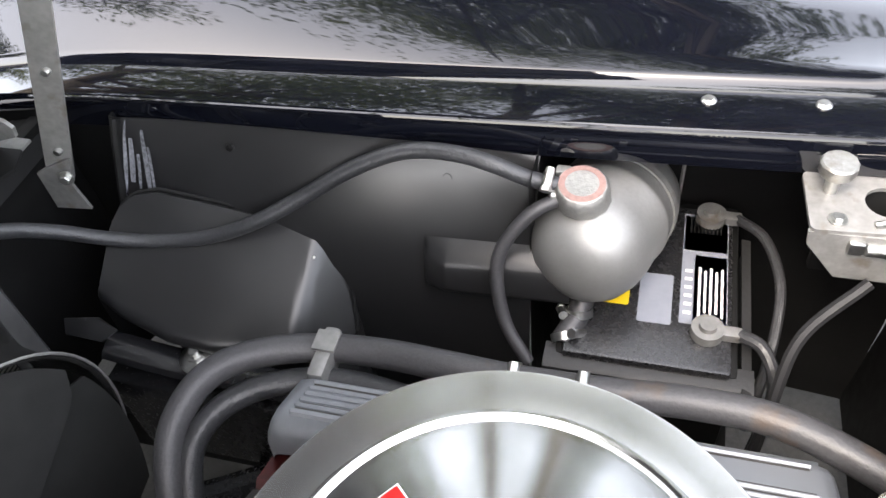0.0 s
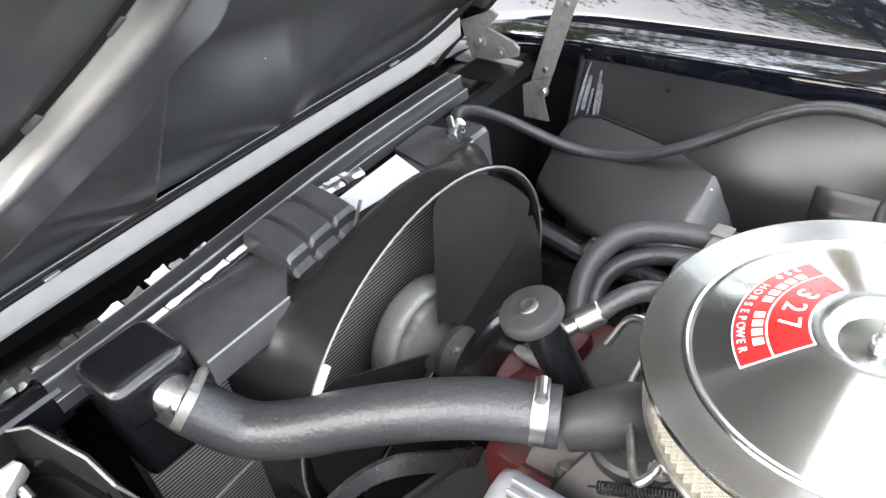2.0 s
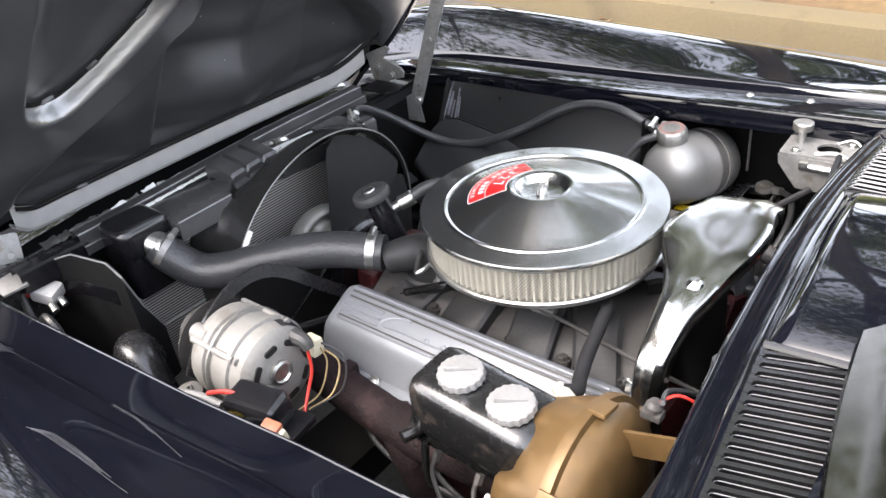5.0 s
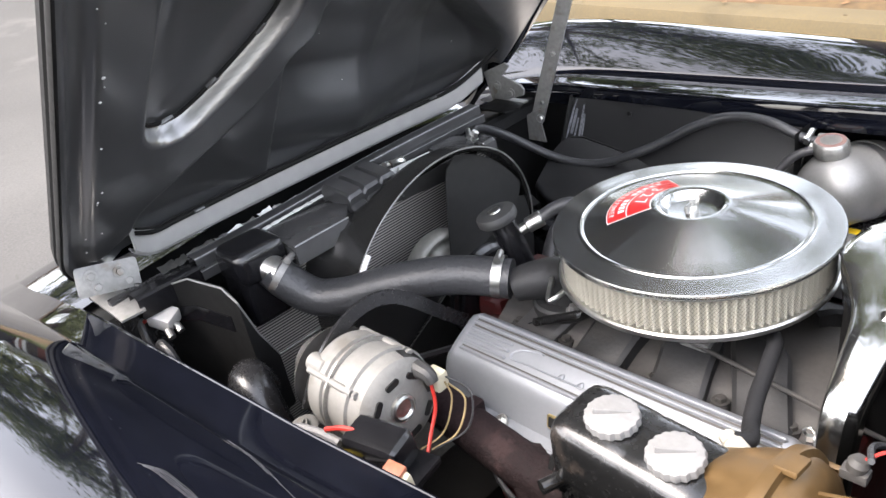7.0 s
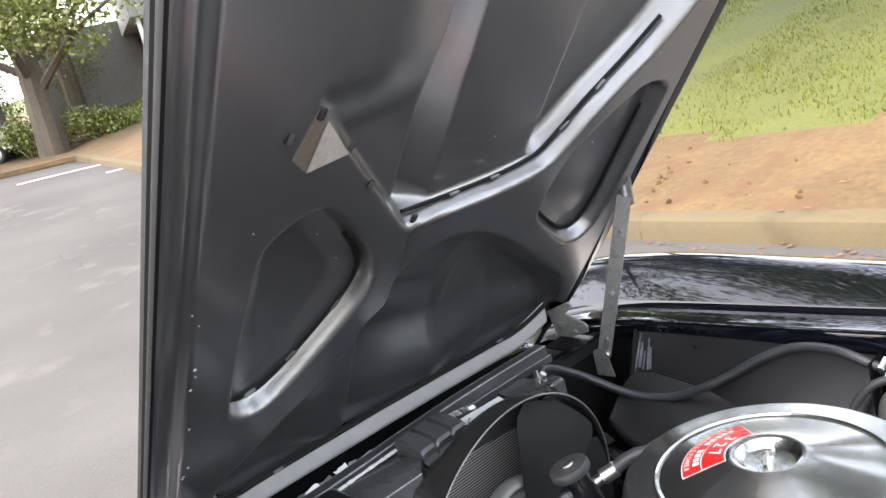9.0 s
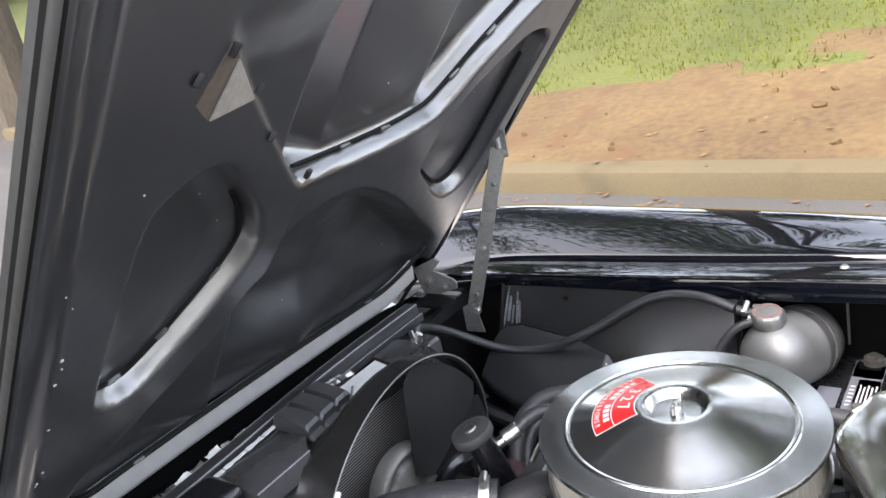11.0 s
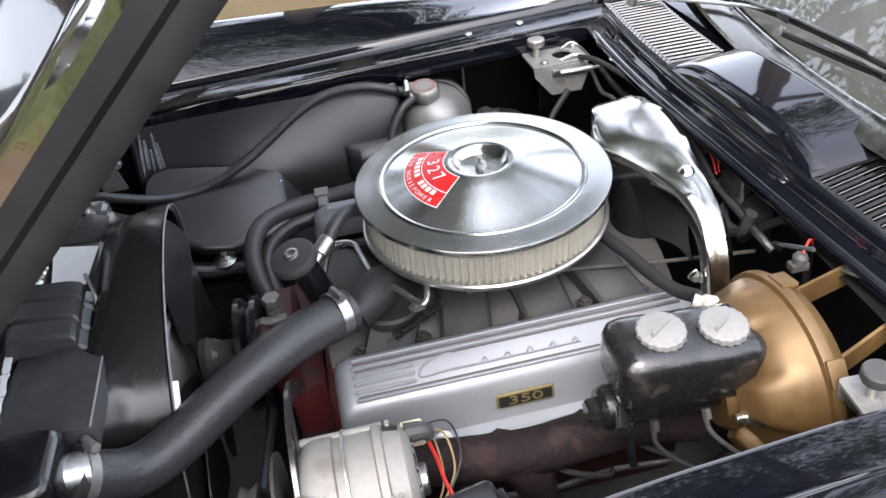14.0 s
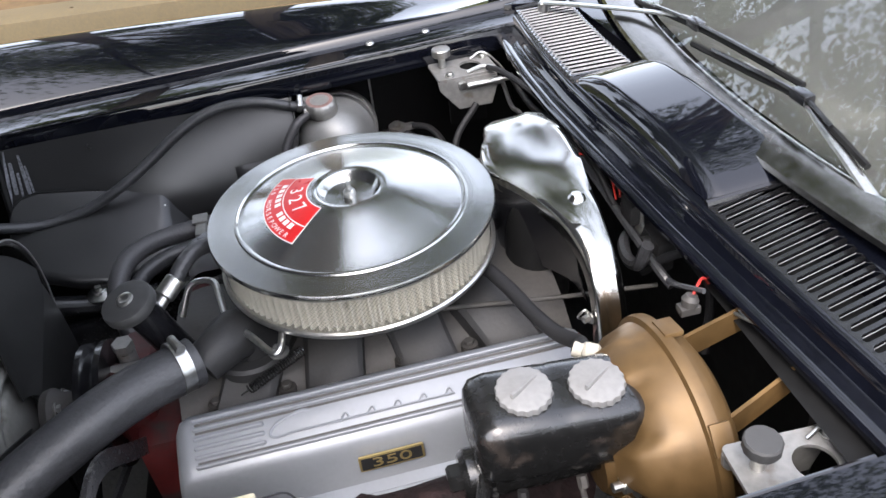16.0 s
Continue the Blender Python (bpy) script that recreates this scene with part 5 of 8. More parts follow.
rad = thing("radiator", (-0.565, -0.05, 0.40), "black aluminium radiator with a side tank and hose neck", "radiator")
bm = B()
box(bm, (-0.563, -0.085, 0.585), (0.036, 0.566, 0.37), 0.001)
part("core", bm, CORE, rad, "fine finned radiator core")
bm = B()
plate(bm, [(-0.598, -0.285), (-0.490, -0.285), (-0.492, -0.178), (-0.532, -0.150), (-0.532, 0.100), (-0.598, 0.118)], 0.034, Matrix.Translation((0, 0, 0.764)), 0.0025)
for v in bm.verts:
    v.co.z -= 0.15 * max(0.0, v.co.y + 0.05)
top_frame = part("top_frame", bm, TOPPLATE, rad, "satin black radiator top plate", 30)
# thin bead on one edge, paler than the plate
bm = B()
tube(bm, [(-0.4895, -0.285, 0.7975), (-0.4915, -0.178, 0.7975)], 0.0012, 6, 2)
part("pale_edge", bm, LIPM, top_frame)
rng_w = random.Random(8)
for y0, y1 in ((-0.362, -0.300), (-0.298, -0.262), (-0.260, -0.214), (-0.212, -0.176), (-0.174, -0.140), (-0.030, -0.010), (-0.006, 0.020), (0.024, 0.034)):
    bm = B()
    rows = []
    for y in np.linspace(y0, y1, 6):
        x = -0.584 - 0.090 * (y + 0.36) - (0.004 if y > -0.05 else 0.0)
        h = 0.0046 + rng_w.uniform(-0.0014, 0.0014)
        rows.append([(x - h, y, 0.7992 - 0.15 * max(0.0, y + 0.05)), (x + h, y, 0.7994 - 0.15 * max(0.0, y + 0.05))])
    loft(bm, rows)
    part("worn_strip", thick(bm, 0.0012), PAPER, rad, "bright bare metal strip where paint wore off")
bm = B()
box(bm, (-0.558, -0.330, 0.730), (0.070, 0.080, 0.10), 0.014, seg=4)
box(bm, (-0.553, -0.328, 0.785), (0.082, 0.088, 0.060), 0.020, seg=4)
side_tank = part("side_tank", bm, TRIM, rad, "glossy black side tank")
bm = B()
lathe(bm, [(0.020, -0.03), (0.022, 0.0), (0.022, 0.035), (0.019, 0.035), (0.019, -0.03)], (-0.530, -0.325, 0.775), (1, 0.35, -0.35), 24)
part("hose_neck", bm, STEEL, side_tank)
bm = B()
box(bm, (-0.578, 0.222, 0.60), (0.05, 0.05, 0.33), 0.014, seg=3)
plate(bm, [(-0.624, 0.191), (-0.622, 0.121), (-0.556, 0.107), (-0.523, 0.131), (-0.534, 0.168), (-0.585, 0.196)], 0.012, Matrix.Translation((0, 0, 0.764)), 0.002)
far_tank = part("side_tank", bm, TOPPLATE, rad)
bm = B()
cyl(bm, (-0.585, 0.198, 0.765), (-0.572, 0.207, 0.785), 0.007, seg=14)
cyl(bm, (-0.572, 0.195, 0.752), (-0.566, 0.19, 0.775), 0.005, seg=10)
part("overflow_barb", bm, STEEL, far_tank)
bm = B()
HB = []
for y, k in ((-0.148, -0.026), (-0.146, -0.004), (-0.142, 0.0), (-0.117, 0.001), (-0.113, -0.004), (-0.110, -0.004), (-0.106, 0.001), (-0.078, 0.002), (-0.074, -0.003), (-0.071, -0.003), (-0.067, 0.002), (-0.041, 0.001), (-0.036, -0.004), (-0.034, -0.026)):
    sl = 0.06 * (y + 0.09)
    HB.append([(-0.606, y, 0.798), (-0.605 - sl, y, 0.816 + k), (-0.599 - sl, y, 0.820 + k), (-0.575 - sl, y, 0.819 + k), (-0.545 - sl, y, 0.816 + k), (-0.532 - sl, y, 0.812 + k), (-0.528 - sl, y, 0.806 + k), (-0.5285 - sl, y, 0.795 + k), (-0.520 - sl, y, 0.789 + k)])
loft(bm, HB)
pad = part("hold_down_bracket", thick(bm, 0.003), BARM, rad, "black ribbed hold-down bracket clipped over the radiator", 30)
bm = B()
tube(bm, [(-0.528, -0.03, 0.815), (-0.520, -0.05, 0.800), (-0.518, -0.06, 0.79), (-0.522, -0.075, 0.782)], 0.0025, 6, 5)
part("clip", bm, STEEL, pad)
bm = B()
loft(bm, [[(-0.574 - 0.034 * f, -0.046 + 0.156 * f, 0.7995 - 0.0235 * f), (-0.534 - 0.006 * f, -0.042 + 0.128 * f, 0.7990 - 0.0192 * f)] for f in np.linspace(0, 1, 6)])
single("radiator_sticker", thick(bm, 0.0012), PAPER, "blank white paper sticker on the black radiator", "sticker")

for y0, y1 in ((-0.026, 0.004), (0.008, 0.042)):
    bm = B()
    tube(bm, [(-0.600 - 0.10 * (y + 0.02), y, 0.799 - 0.15 * max(0.0, y + 0.05)) for y in np.linspace(y0, y1, 5)], 0.0085, 9, 3)
    for v in bm.verts:
        v.co += Vector((0.5, 0, 1)) * 0.003 * noise.noise(v.co * 130)
    single("foil_roll", bm, STEEL, "crumpled silver foil roll tucked beside the radiator", "foil", group="foil rolls", smooth=20)
SC = Vector((-0.451, -0.024, 0.611))
shroud = thing("fan_shroud", (-0.47, -0.03, 0.40), "matte black radiator fan shroud with a round collar", "fan shroud")
bm = B()
rows = []
N = 72
for k in range(N):
    a = 2 * math.pi * k / N
    cy, cz = math.cos(a), math.sin(a)
    sq = min(0.235 / max(abs(cy), 1e-6), 0.19 / max(abs(cz), 1e-6), 0.275)
    row = []
    for side, t in ((1, 0.0), (-1, 0.0035)):
        by, bz = SC.y + cy * (sq - t), 0.595 + cz * (sq - t)
        ry, rz = SC.y + cy * (0.237 - t), SC.z + cz * (0.237 - t)
        tilt = 0.137 * (rz - SC.z) - 0.043 * (ry - SC.y)
        prof = [(-0.540 + 0.5 * tilt, by, bz), (-0.530 + 0.7 * tilt, by * 0.65 + ry * 0.35, bz * 0.65 + rz * 0.35), (-0.510 + 0.9 * tilt, by * 0.15 + ry * 0.85, bz * 0.15 + rz * 0.85), (-0.492 + tilt, ry, rz), (-0.454 + tilt, ry, rz), (-0.451 + tilt, SC.y + cy * (0.240 - t), SC.z + cz * (0.240 - t))]
        row += prof[::side]
    rows.append(row)
loft(bm, [list(c) for c in zip(*(rows + rows[:1]))], False)
bmesh.ops.remove_doubles(bm, verts=bm.verts, dist=1e-5)
part("collar", bm, SHROUD, shroud, "", 40)
bm = B()
tube(bm, [(-0.450 + 0.2395 * (0.137 * math.sin(a) - 0.043 * math.cos(a)), SC.y + 0.2395 * math.cos(a), SC.z + 0.2395 * math.sin(a)) for a in np.linspace(0, 2 * math.pi, 73)], 0.0015, 6, 1, caps=False)
part("rim_edge", bm, DULL, shroud, "worn bare collar edge")
bm = B()
tube(bm, [(-0.447 + 0.2395 * (0.137 * math.sin(a) - 0.043 * math.cos(a)), SC.y + 0.236 * math.cos(a), SC.z + 0.236 * math.sin(a)) for a in np.linspace(2.45, 2.62, 6)], 0.0048, 6, 2)
part("torn_tape", bm, PAPER, shroud)

fan = thing("radiator_fan", (-0.44, -0.02, 0.61), "black radiator fan with a silver clutch hub", "fan")
for deg in (52, -6, -64, -122, -180):
    a0 = radians(deg)
    bm = B()
    rows = []
    for r in np.linspace(0.034, 0.222, 10):
        g = (r - 0.034) / 0.188
        row = []
        for f in np.linspace(-1, 1, 11):
            a = a0 + f * 0.53 * (1 - 0.22 * max(0.0, (g - 0.8) / 0.2) ** 2)
            row.append((-0.452 - f * 0.005 + 0.003 * f * f, -0.02 + r * math.cos(a), 0.61 + r * math.sin(a)))
        rows.append(row)
    loft(bm, rows)
    part("blade", thick(bm, 0.0022), BLADE, fan, "", 70)
bm = B()
lathe(bm, [(0, -0.024), (0.074, -0.024), (0.081, -0.021), (0.085, -0.014), (0.086, 0.0), (0.084, 0.010), (0.079, 0.015), (0.073, 0.014), (0.070, 0.006), (0.066, 0.003), (0.056, 0.003), (0.052, 0.008), (0.046, 0.010), (0, 0.010)], (-0.474, -0.02, 0.61), (1, 0, 0), 72)
part("clutch", bm, CLUTCHM, fan, "pale cast fan clutch", 60)
bm = B()
lathe(bm, [(0, 0.0), (0.036, 0.0), (0.038, 0.01), (0.030, 0.022), (0.026, 0.06), (0, 0.06)], (-0.432, -0.02, 0.61), (1, 0, 0), 28)
hub = part("hub", bm, GRIME, fan)
for k in range(4):
    bm = B()
    hexbolt(bm, (-0.414, -0.02 + 0.027 * math.cos(k * 1.57 + 0.5), 0.61 + 0.027 * math.sin(k * 1.57 + 0.5)), (1, 0, 0), 0.006, 0.006)
    part("nut", bm, STEEL, hub)

# ---- engine ----
eng = thing("engine", (0, 0, 0.30), "vee-eight engine with orange block and grey cast intake", "engine")
bm = B()
box(bm, (0.0, 0.0, 0.46), (0.52, 0.34, 0.32), 0.02)
box(bm, (-0.285, 0.0, 0.52), (0.06, 0.24, 0.20), 0.02)
part("block", bm, ORANGE, eng, "orange painted engine block")
for s in (-1, 1):
    bm = B()
    sec = [(0.07, 0.60), (0.135, 0.655), (0.245, 0.605), (0.262, 0.56), (0.20, 0.46), (0.10, 0.46)]
    loft(bm, [[(x, s * y, z) for y, z in sec] for x in (-0.245, -0.24, 0.25, 0.255)], True)
    for x in (-0.245, 0.255):
        bm.faces.new([bm.verts.new((x, s * y, z)) for y, z in sec])
    part("cylinder_head", bm, ORANGE, eng, "orange painted cylinder head")
bm = B()
rows = []
for x in np.linspace(-0.245, 0.25, 34):
    ru = 0.006 * math.sin(x * 38)
    rows.append([(x, -0.135, 0.625), (x, -0.125, 0.652 + ru), (x, -0.095, 0.672 + ru * 1.5), (x, -0.055, 0.688), (x, 0.0, 0.694), (x, 0.055, 0.688), (x, 0.095, 0.672 - ru * 1.5), (x, 0.125, 0.652 - ru), (x, 0.135, 0.625)])
loft(bm, rows)
intake = part("intake_manifold", bm, GRIME, eng, "grimy cast intake manifold", 50)
for s in (-1, 1):
    for x in (-0.175, -0.06, 0.065, 0.18):
        bm = B()
        rows = []
        for f, hw, h in ((0.0, 0.034, 0.010), (0.12, 0.036, 0.020), (0.5, 0.036, 0.024), (0.85, 0.038, 0.022), (1.0, 0.034, 0.014)):
            xc, y, z = x * (1 - 0.30 * f), s * (0.148 - 0.105 * f), 0.640 + 0.058 * f
            rows.append([(xc - hw, y, z - 0.03), (xc - hw, y, z + h - 0.006), (xc - hw + 0.006, y, z + h), (xc + hw - 0.006, y, z + h), (xc + hw, y, z + h - 0.006), (xc + hw, y, z - 0.03)])
        loft(bm, rows)
        part("runner", bm, INTAKE, intake)
    for x in (-0.20, -0.115, -0.03, 0.03, 0.115, 0.20):
        bm = B()
        cyl(bm, (x, s * 0.122, 0.645), (x, s * 0.120, 0.664), 0.011, seg=12, bev=0.002)
        hexbolt(bm, (x, s * 0.120, 0.664), (0, s * -0.1, 1), 0.007, 0.006)
        part("intake_bolt", bm, GRIME, intake)
bm = B()
box(bm, (0.0, 0.0, 0.715), (0.15, 0.14, 0.06), 0.012)
cyl(bm, (0, 0, 0.735), (0, 0, 0.765), 0.062, seg=28)
box(bm, (-0.02, -0.075, 0.71), (0.05, 0.03, 0.03), 0.005)
box(bm, (0.06, -0.07, 0.70), (0.04, 0.03, 0.02), 0.004)
part("carburettor", bm, DULL, eng, "dull metal carburettor")
bm = B()
tube(bm, [(-0.20, -0.118, 0.728), (-0.175, -0.10, 0.735), (-0.155, -0.075, 0.727), (-0.14, -0.06, 0.69)], 0.0, 20, 6, ends=(0.024, 0.036))
cyl(bm, (-0.15, -0.07, 0.68), (-0.15, -0.07, 0.70), 0.048, seg=28, bev=0.004)
th = part("thermostat_housing", bm, INTAKE, eng, "grey cast thermostat housing")
for dx, dy in ((-0.040, 0.010), (0.035, -0.025)):
    bm = B()
    hexbolt(bm, (-0.15 + dx, -0.07 + dy, 0.70), (0, 0, 1), 0.008, 0.008)
    part("housing_bolt", bm, DULL, th)
bm = B()
lathe(bm, [(0, 0), (0.05, 0), (0.055, 0.02), (0.05, 0.04), (0.035, 0.06), (0, 0.06)], (-0.375, -0.02, 0.61), (1, 0, 0), 28)
box(bm, (-0.31, -0.0, 0.60), (0.05, 0.16, 0.10), 0.02, seg=3)
part("water_pump", bm, ORANGE, eng, "orange water pump")
bm = B()
lathe(bm, [(0.03, -0.018), (0.085, -0.016), (0.085, -0.008), (0.074, 0.0), (0.085, 0.008), (0.085, 0.016), (0.03, 0.018)], (-0.355, -0.02, 0.61), (1, 0, 0), 40)
part("water_pump_pulley", bm, TRIM, eng, "black belt pulley")
bm = B()
pc, ac = Vector((-0.348, -0.02, 0.61)), Vector((-0.348, -0.375, 0.692))
dv = (ac - pc).normalized()
up = Vector((1, 0, 0)).cross(dv)
loopp = [pc + up * 0.08, ac + up * 0.035, ac + dv * 0.036, ac - up * 0.035, Vector((-0.348, -0.02, 0.40)) - Vector((0, 0.08, 0)), Vector((-0.348, -0.02, 0.32)), Vector((-0.348, 0.06, 0.40)), pc - dv * 0.08, pc + up * 0.08]
tube(bm, loopp, 0.006, 6, 1, caps=False)
part("fan_belt", bm, RUBBER, eng, "black fan belt")
bm = B()
cyl(bm, (-0.317, 0.004, 0.640), (-0.317, 0.006, 0.672), 0.012, seg=16)
hexbolt(bm, (-0.317, 0.006, 0.672), (0, 0, 1), 0.014, 0.014, False)
cyl(bm, (-0.345, -0.01, 0.655), (-0.30, -0.01, 0.655), 0.008, seg=12)
part("bypass_fitting", bm, DULL, eng, "dull steel coolant fitting")

# valve covers
SECT = [(0.160, 0.660), (0.162, 0.692), (0.167, 0.701), (0.176, 0.705), (0.186, 0.703), (0.205, 0.6925), (0.222, 0.6835), (0.232, 0.677), (0.2365, 0.670), (0.2395, 0.660), (0.249, 0.628), (0.252, 0.620), (0.266, 0.617), (0.266, 0.609)]


def valve_cover(s, label):
    v = thing("valve_cover", (0, s * 0.2, 0.61), label, "valve cover", group="valve covers")
    bm = B()
    rows = []
    xs = [(-0.243, 0.0), (-0.243, 0.55), (-0.240, 0.80), (-0.234, 0.93), (-0.222, 1.0), (0.225, 1.0), (0.236, 0.93), (0.243, 0.80), (0.246, 0.55), (0.246, 0.0)]
    mid = Vector((0.20, 0.60))
    for x, k in xs:
        rows.append([(x, s * (0.2 + (y - 0.2) * (0.90 + 0.10 * k)), 0.612 + (z - 0.612) * k) for y, z in SECT])
    loft(bm, rows)
    bmesh.ops.remove_doubles(bm, verts=bm.verts, dist=1e-5)
    body = part("body", bm, COVER, v, "", 40)
    slope = Vector((0, s * (0.222 - 0.186), 0.6835 - 0.703)).normalized()
    for k in range(6):
        p = Vector((0, s * 0.180, 0.7045)) + slope * (0.0104 * k)
        x0, x1 = (-0.218, 0.222) if k in (0, 1, 5) else (-0.218, -0.140)
        bm = B()
        box(bm, ((x0 + x1) / 2, p.y, p.z + 0.0008), (x1 - x0, 0.0054, 0.0080), 0.0020, Euler((s * -0.5, 0, 0)).to_matrix(), 1)
        part("fin", bm, COVER, body)
    # dark strips paint the shadow lines between the fins
    for k in (0.5, 1.4, 4.6):
        p = Vector((0, s * 0.180, 0.7045)) + slope * (0.0104 * k)
        bm = B()
        box(bm, (0.002, p.y, p.z + 0.0003), (0.434, 0.0026, 0.0040), 0, Euler((s * -0.5, 0, 0)).to_matrix())
        part("groove", bm, GRIME, body, "groove darkened as the shadow between fins")
    bm = B()
    box(bm, (0.0, s * 0.258, 0.6125), (0.49, 0.024, 0.007), 0.002)
    part("flange", bm, COVER, v)
    for x in (-0.12, 0.123):
        bm = B()
        box(bm, (x, s * 0.262, 0.617), (0.022, 0.014, 0.004), 0.001)
        hexbolt(bm, (x, s * 0.260, 0.618), (0, s * 0.75, 0.6), 0.0065, 0.006, True, 0.003)
        part("hold_down_bolt", bm, STEEL, v)
    return v, body


vl, vbody = valve_cover(-1, "silver finned aluminium valve cover with raised script and number plate")
valve_cover(1, "silver finned aluminium valve cover beside the heater hoses")
# raised script line on the cover, drawn as a plain flowing bead
ex, ey = Vector((1, 0, 0)), Vector((0, 0.036, 0.0195)).normalized()
org = Vector((-0.095, -0.2065, 0.6925))
bm = B()
def bead(pts, r=0.0017):
    tube(bm, [org + ex * x + ey * y for x, y in pts], r, 6, 5)
bead([(0.006, 0.012), (-0.006, 0.013), (-0.030, 0.006), (-0.040, -0.004), (-0.034, -0.010), (-0.01, -0.0085), (0.04, -0.0085), (0.10, -0.0085), (0.17, -0.0085)])
for x in (0.045, 0.075, 0.105, 0.135, 0.165):
    bead([(x - 0.006, -0.008), (x - 0.001, -0.0015), (x + 0.002, -0.003), (x + 0.003, -0.008)], 0.0014)
part("raised_bead", bm, COVER, vbody, "polished raised flowing line")
bm = B()
pf = frame_of((-0.010, -0.2475, 0.6485), (1, 0, 0), (0, 0.007, 0.032))
plate(bm, rounded(-0.037, -0.0095, 0.037, 0.0095, 0.002), 0.003, pf, 0.0005)
plate_ob = part("number_plate", bm, BRASS, vl, "black and gold engine number plate")
bm = B()
plate(bm, rounded(-0.0345, -0.0075, 0.0345, 0.0075, 0.0015), 0.0006, pf @ Matrix.Translation((0, 0, 0.003)))
part("plate_field", bm, DECALK, plate_ob)
writing("350", 0.0165, pf @ Matrix.Translation((0, 0, 0.0042)) @ Matrix.Diagonal((1.9, 1, 1, 1)), BRASS, plate_ob)

# exhaust manifold
bm = B()
tube(bm, [(-0.215, -0.282, 0.618), (-0.17, -0.286, 0.612), (-0.10, -0.290, 0.604), (-0.02, -0.294, 0.598), (0.06, -0.294, 0.604), (0.13, -0.294, 0.606), (0.20, -0.296, 0.590)], 0.030, 22, 22)
tube(bm, [(-0.050, -0.290, 0.602), (-0.030, -0.300, 0.580), (-0.018, -0.300, 0.555), (-0.010, -0.290, 0.50)], 0.028, 16, 8)
for v in bm.verts:
    v.co += Vector((0, -0.5, 0.86)) * (0.0035 * noise.noise(v.co * 45) + 0.0018 * noise.noise(v.co * 120))
man = part("exhaust_manifold", bm, RUST, eng, "rusty brown cast exhaust manifold", 50)
for x in (-0.175, -0.055, 0.055, 0.16):
    bm = B()
    tube(bm, [(x, -0.235, 0.572), (x, -0.262, 0.588), (x + 0.006, -0.286, 0.598)], 0.027, 12, 5)
    part("exhaust_port", bm, RUST, man)
bm = B()
box(bm, (-0.160, -0.270, 0.628), (0.022, 0.024, 0.026), 0.004)
part("alternator_lug", bm, RUST, man)

# air cleaner
AZ = 0.826
air = thing("air_cleaner", (0, 0, 0.757), "round open-element air cleaner with a polished chrome lid", "air cleaner")
bm = B()
lathe(bm, [(0.171, AZ - 0.010), (0.176, AZ - 0.010), (0.1785, AZ - 0.006), (0.1785, AZ - 0.003), (0.1775, AZ - 0.0005), (0.1755, AZ - 0.0006), (0.160, AZ + 0.0006), (0.148, AZ + 0.0010), (0.1455, AZ + 0.0010), (0.1440, AZ + 0.0026), (0.1420, AZ + 0.0028), (0.1400, AZ + 0.0006), (0.137, AZ - 0.0002),
           (0.131, AZ + 0.001), (0.115, AZ + 0.0055), (0.09, AZ + 0.0125), (0.065, AZ + 0.0195), (0.048, AZ + 0.0235), (0.043, AZ + 0.0238), (0.0395, AZ + 0.0225), (0.036, AZ + 0.017), (0.030, AZ + 0.0125), (0.018, AZ + 0.011), (0, AZ + 0.011)], (0, 0, 0), (0, 0, 1), 128)
lid = part("lid", bm, LID, air, "polished chrome lid", 25)
bm = B()
prof, n = [], 104
ring0, ring1 = [], []
for i in range(n * 6):
    a = 2 * math.pi * i / (n * 6)
    r = 0.1645 + 0.0046 * math.sin(a * n)
    ring0.append((r * math.cos(a), r * math.sin(a), 0.766))
    ring1.append((r * math.cos(a), r * math.sin(a), AZ - 0.009))
loft(bm, [ring0, ring1], True)
part("filter_element", bm, GASKET, air, "pleated cream paper filter element", 80)
# wire screen round the element
bm = B()
turns = 230
for d in (1, -1):
    for i in range(turns):
        a0 = 2 * math.pi * i / turns
        pts = [(0.1702 * math.cos(a0 + d * f * 0.24), 0.1702 * math.sin(a0 + d * f * 0.24), 0.766 + f * (AZ - 0.776)) for f in (0, 0.33, 0.67, 1)]
        tube(bm, pts, 0.00017, 3, 1, caps=False)
tagged(part("wire_screen", bm, GRIME, air, "fine wire screen round the element"), kind="stuff")
bm = B()
lathe(bm, [(0.05, 0.757), (0.165, 0.757), (0.173, 0.7585), (0.1755, 0.762), (0.1755, 0.766), (0.173, 0.768), (0.165, 0.766), (0.05, 0.762)], (0, 0, 0), (0, 0, 1), 96)
part("base_pan", bm, STEEL, air, "pressed metal base pan")
bm = B()
cyl(bm, (0, 0, AZ + 0.010), (0, 0, AZ + 0.026), 0.003, seg=12)
lathe(bm, [(0, 0.0), (0.008, 0.0), (0.0075, 0.006), (0.005, 0.009), (0, 0.009)], (0, 0, AZ + 0.011), (0, 0, 1), 16)
box(bm, (0.0, 0.010, AZ + 0.019), (0.004, 0.010, 0.010), 0.0015)
box(bm, (0.0, -0.010, AZ + 0.019), (0.004, 0.010, 0.010), 0.0015)
part("wing_nut", bm, STEEL, air)


def cone_z(r):
    return AZ + lin(r, ((0.043, 0.0238), (0.048, 0.0235), (0.065, 0.0195), (0.09, 0.0125), (0.115, 0.0055), (0.131, 0.001)))


def on_cone(r, a, up=0.0):
    return Vector((r * math.cos(a), r * math.sin(a), cone_z(r) + up))


def sector(r0, r1, a0, a1, up, nr=8, na=40):
    bm = B()
    return loft(bm, [[on_cone(r, a, up) for r in np.linspace(r0, r1, nr)] for a in np.linspace(a0, a1, na)])


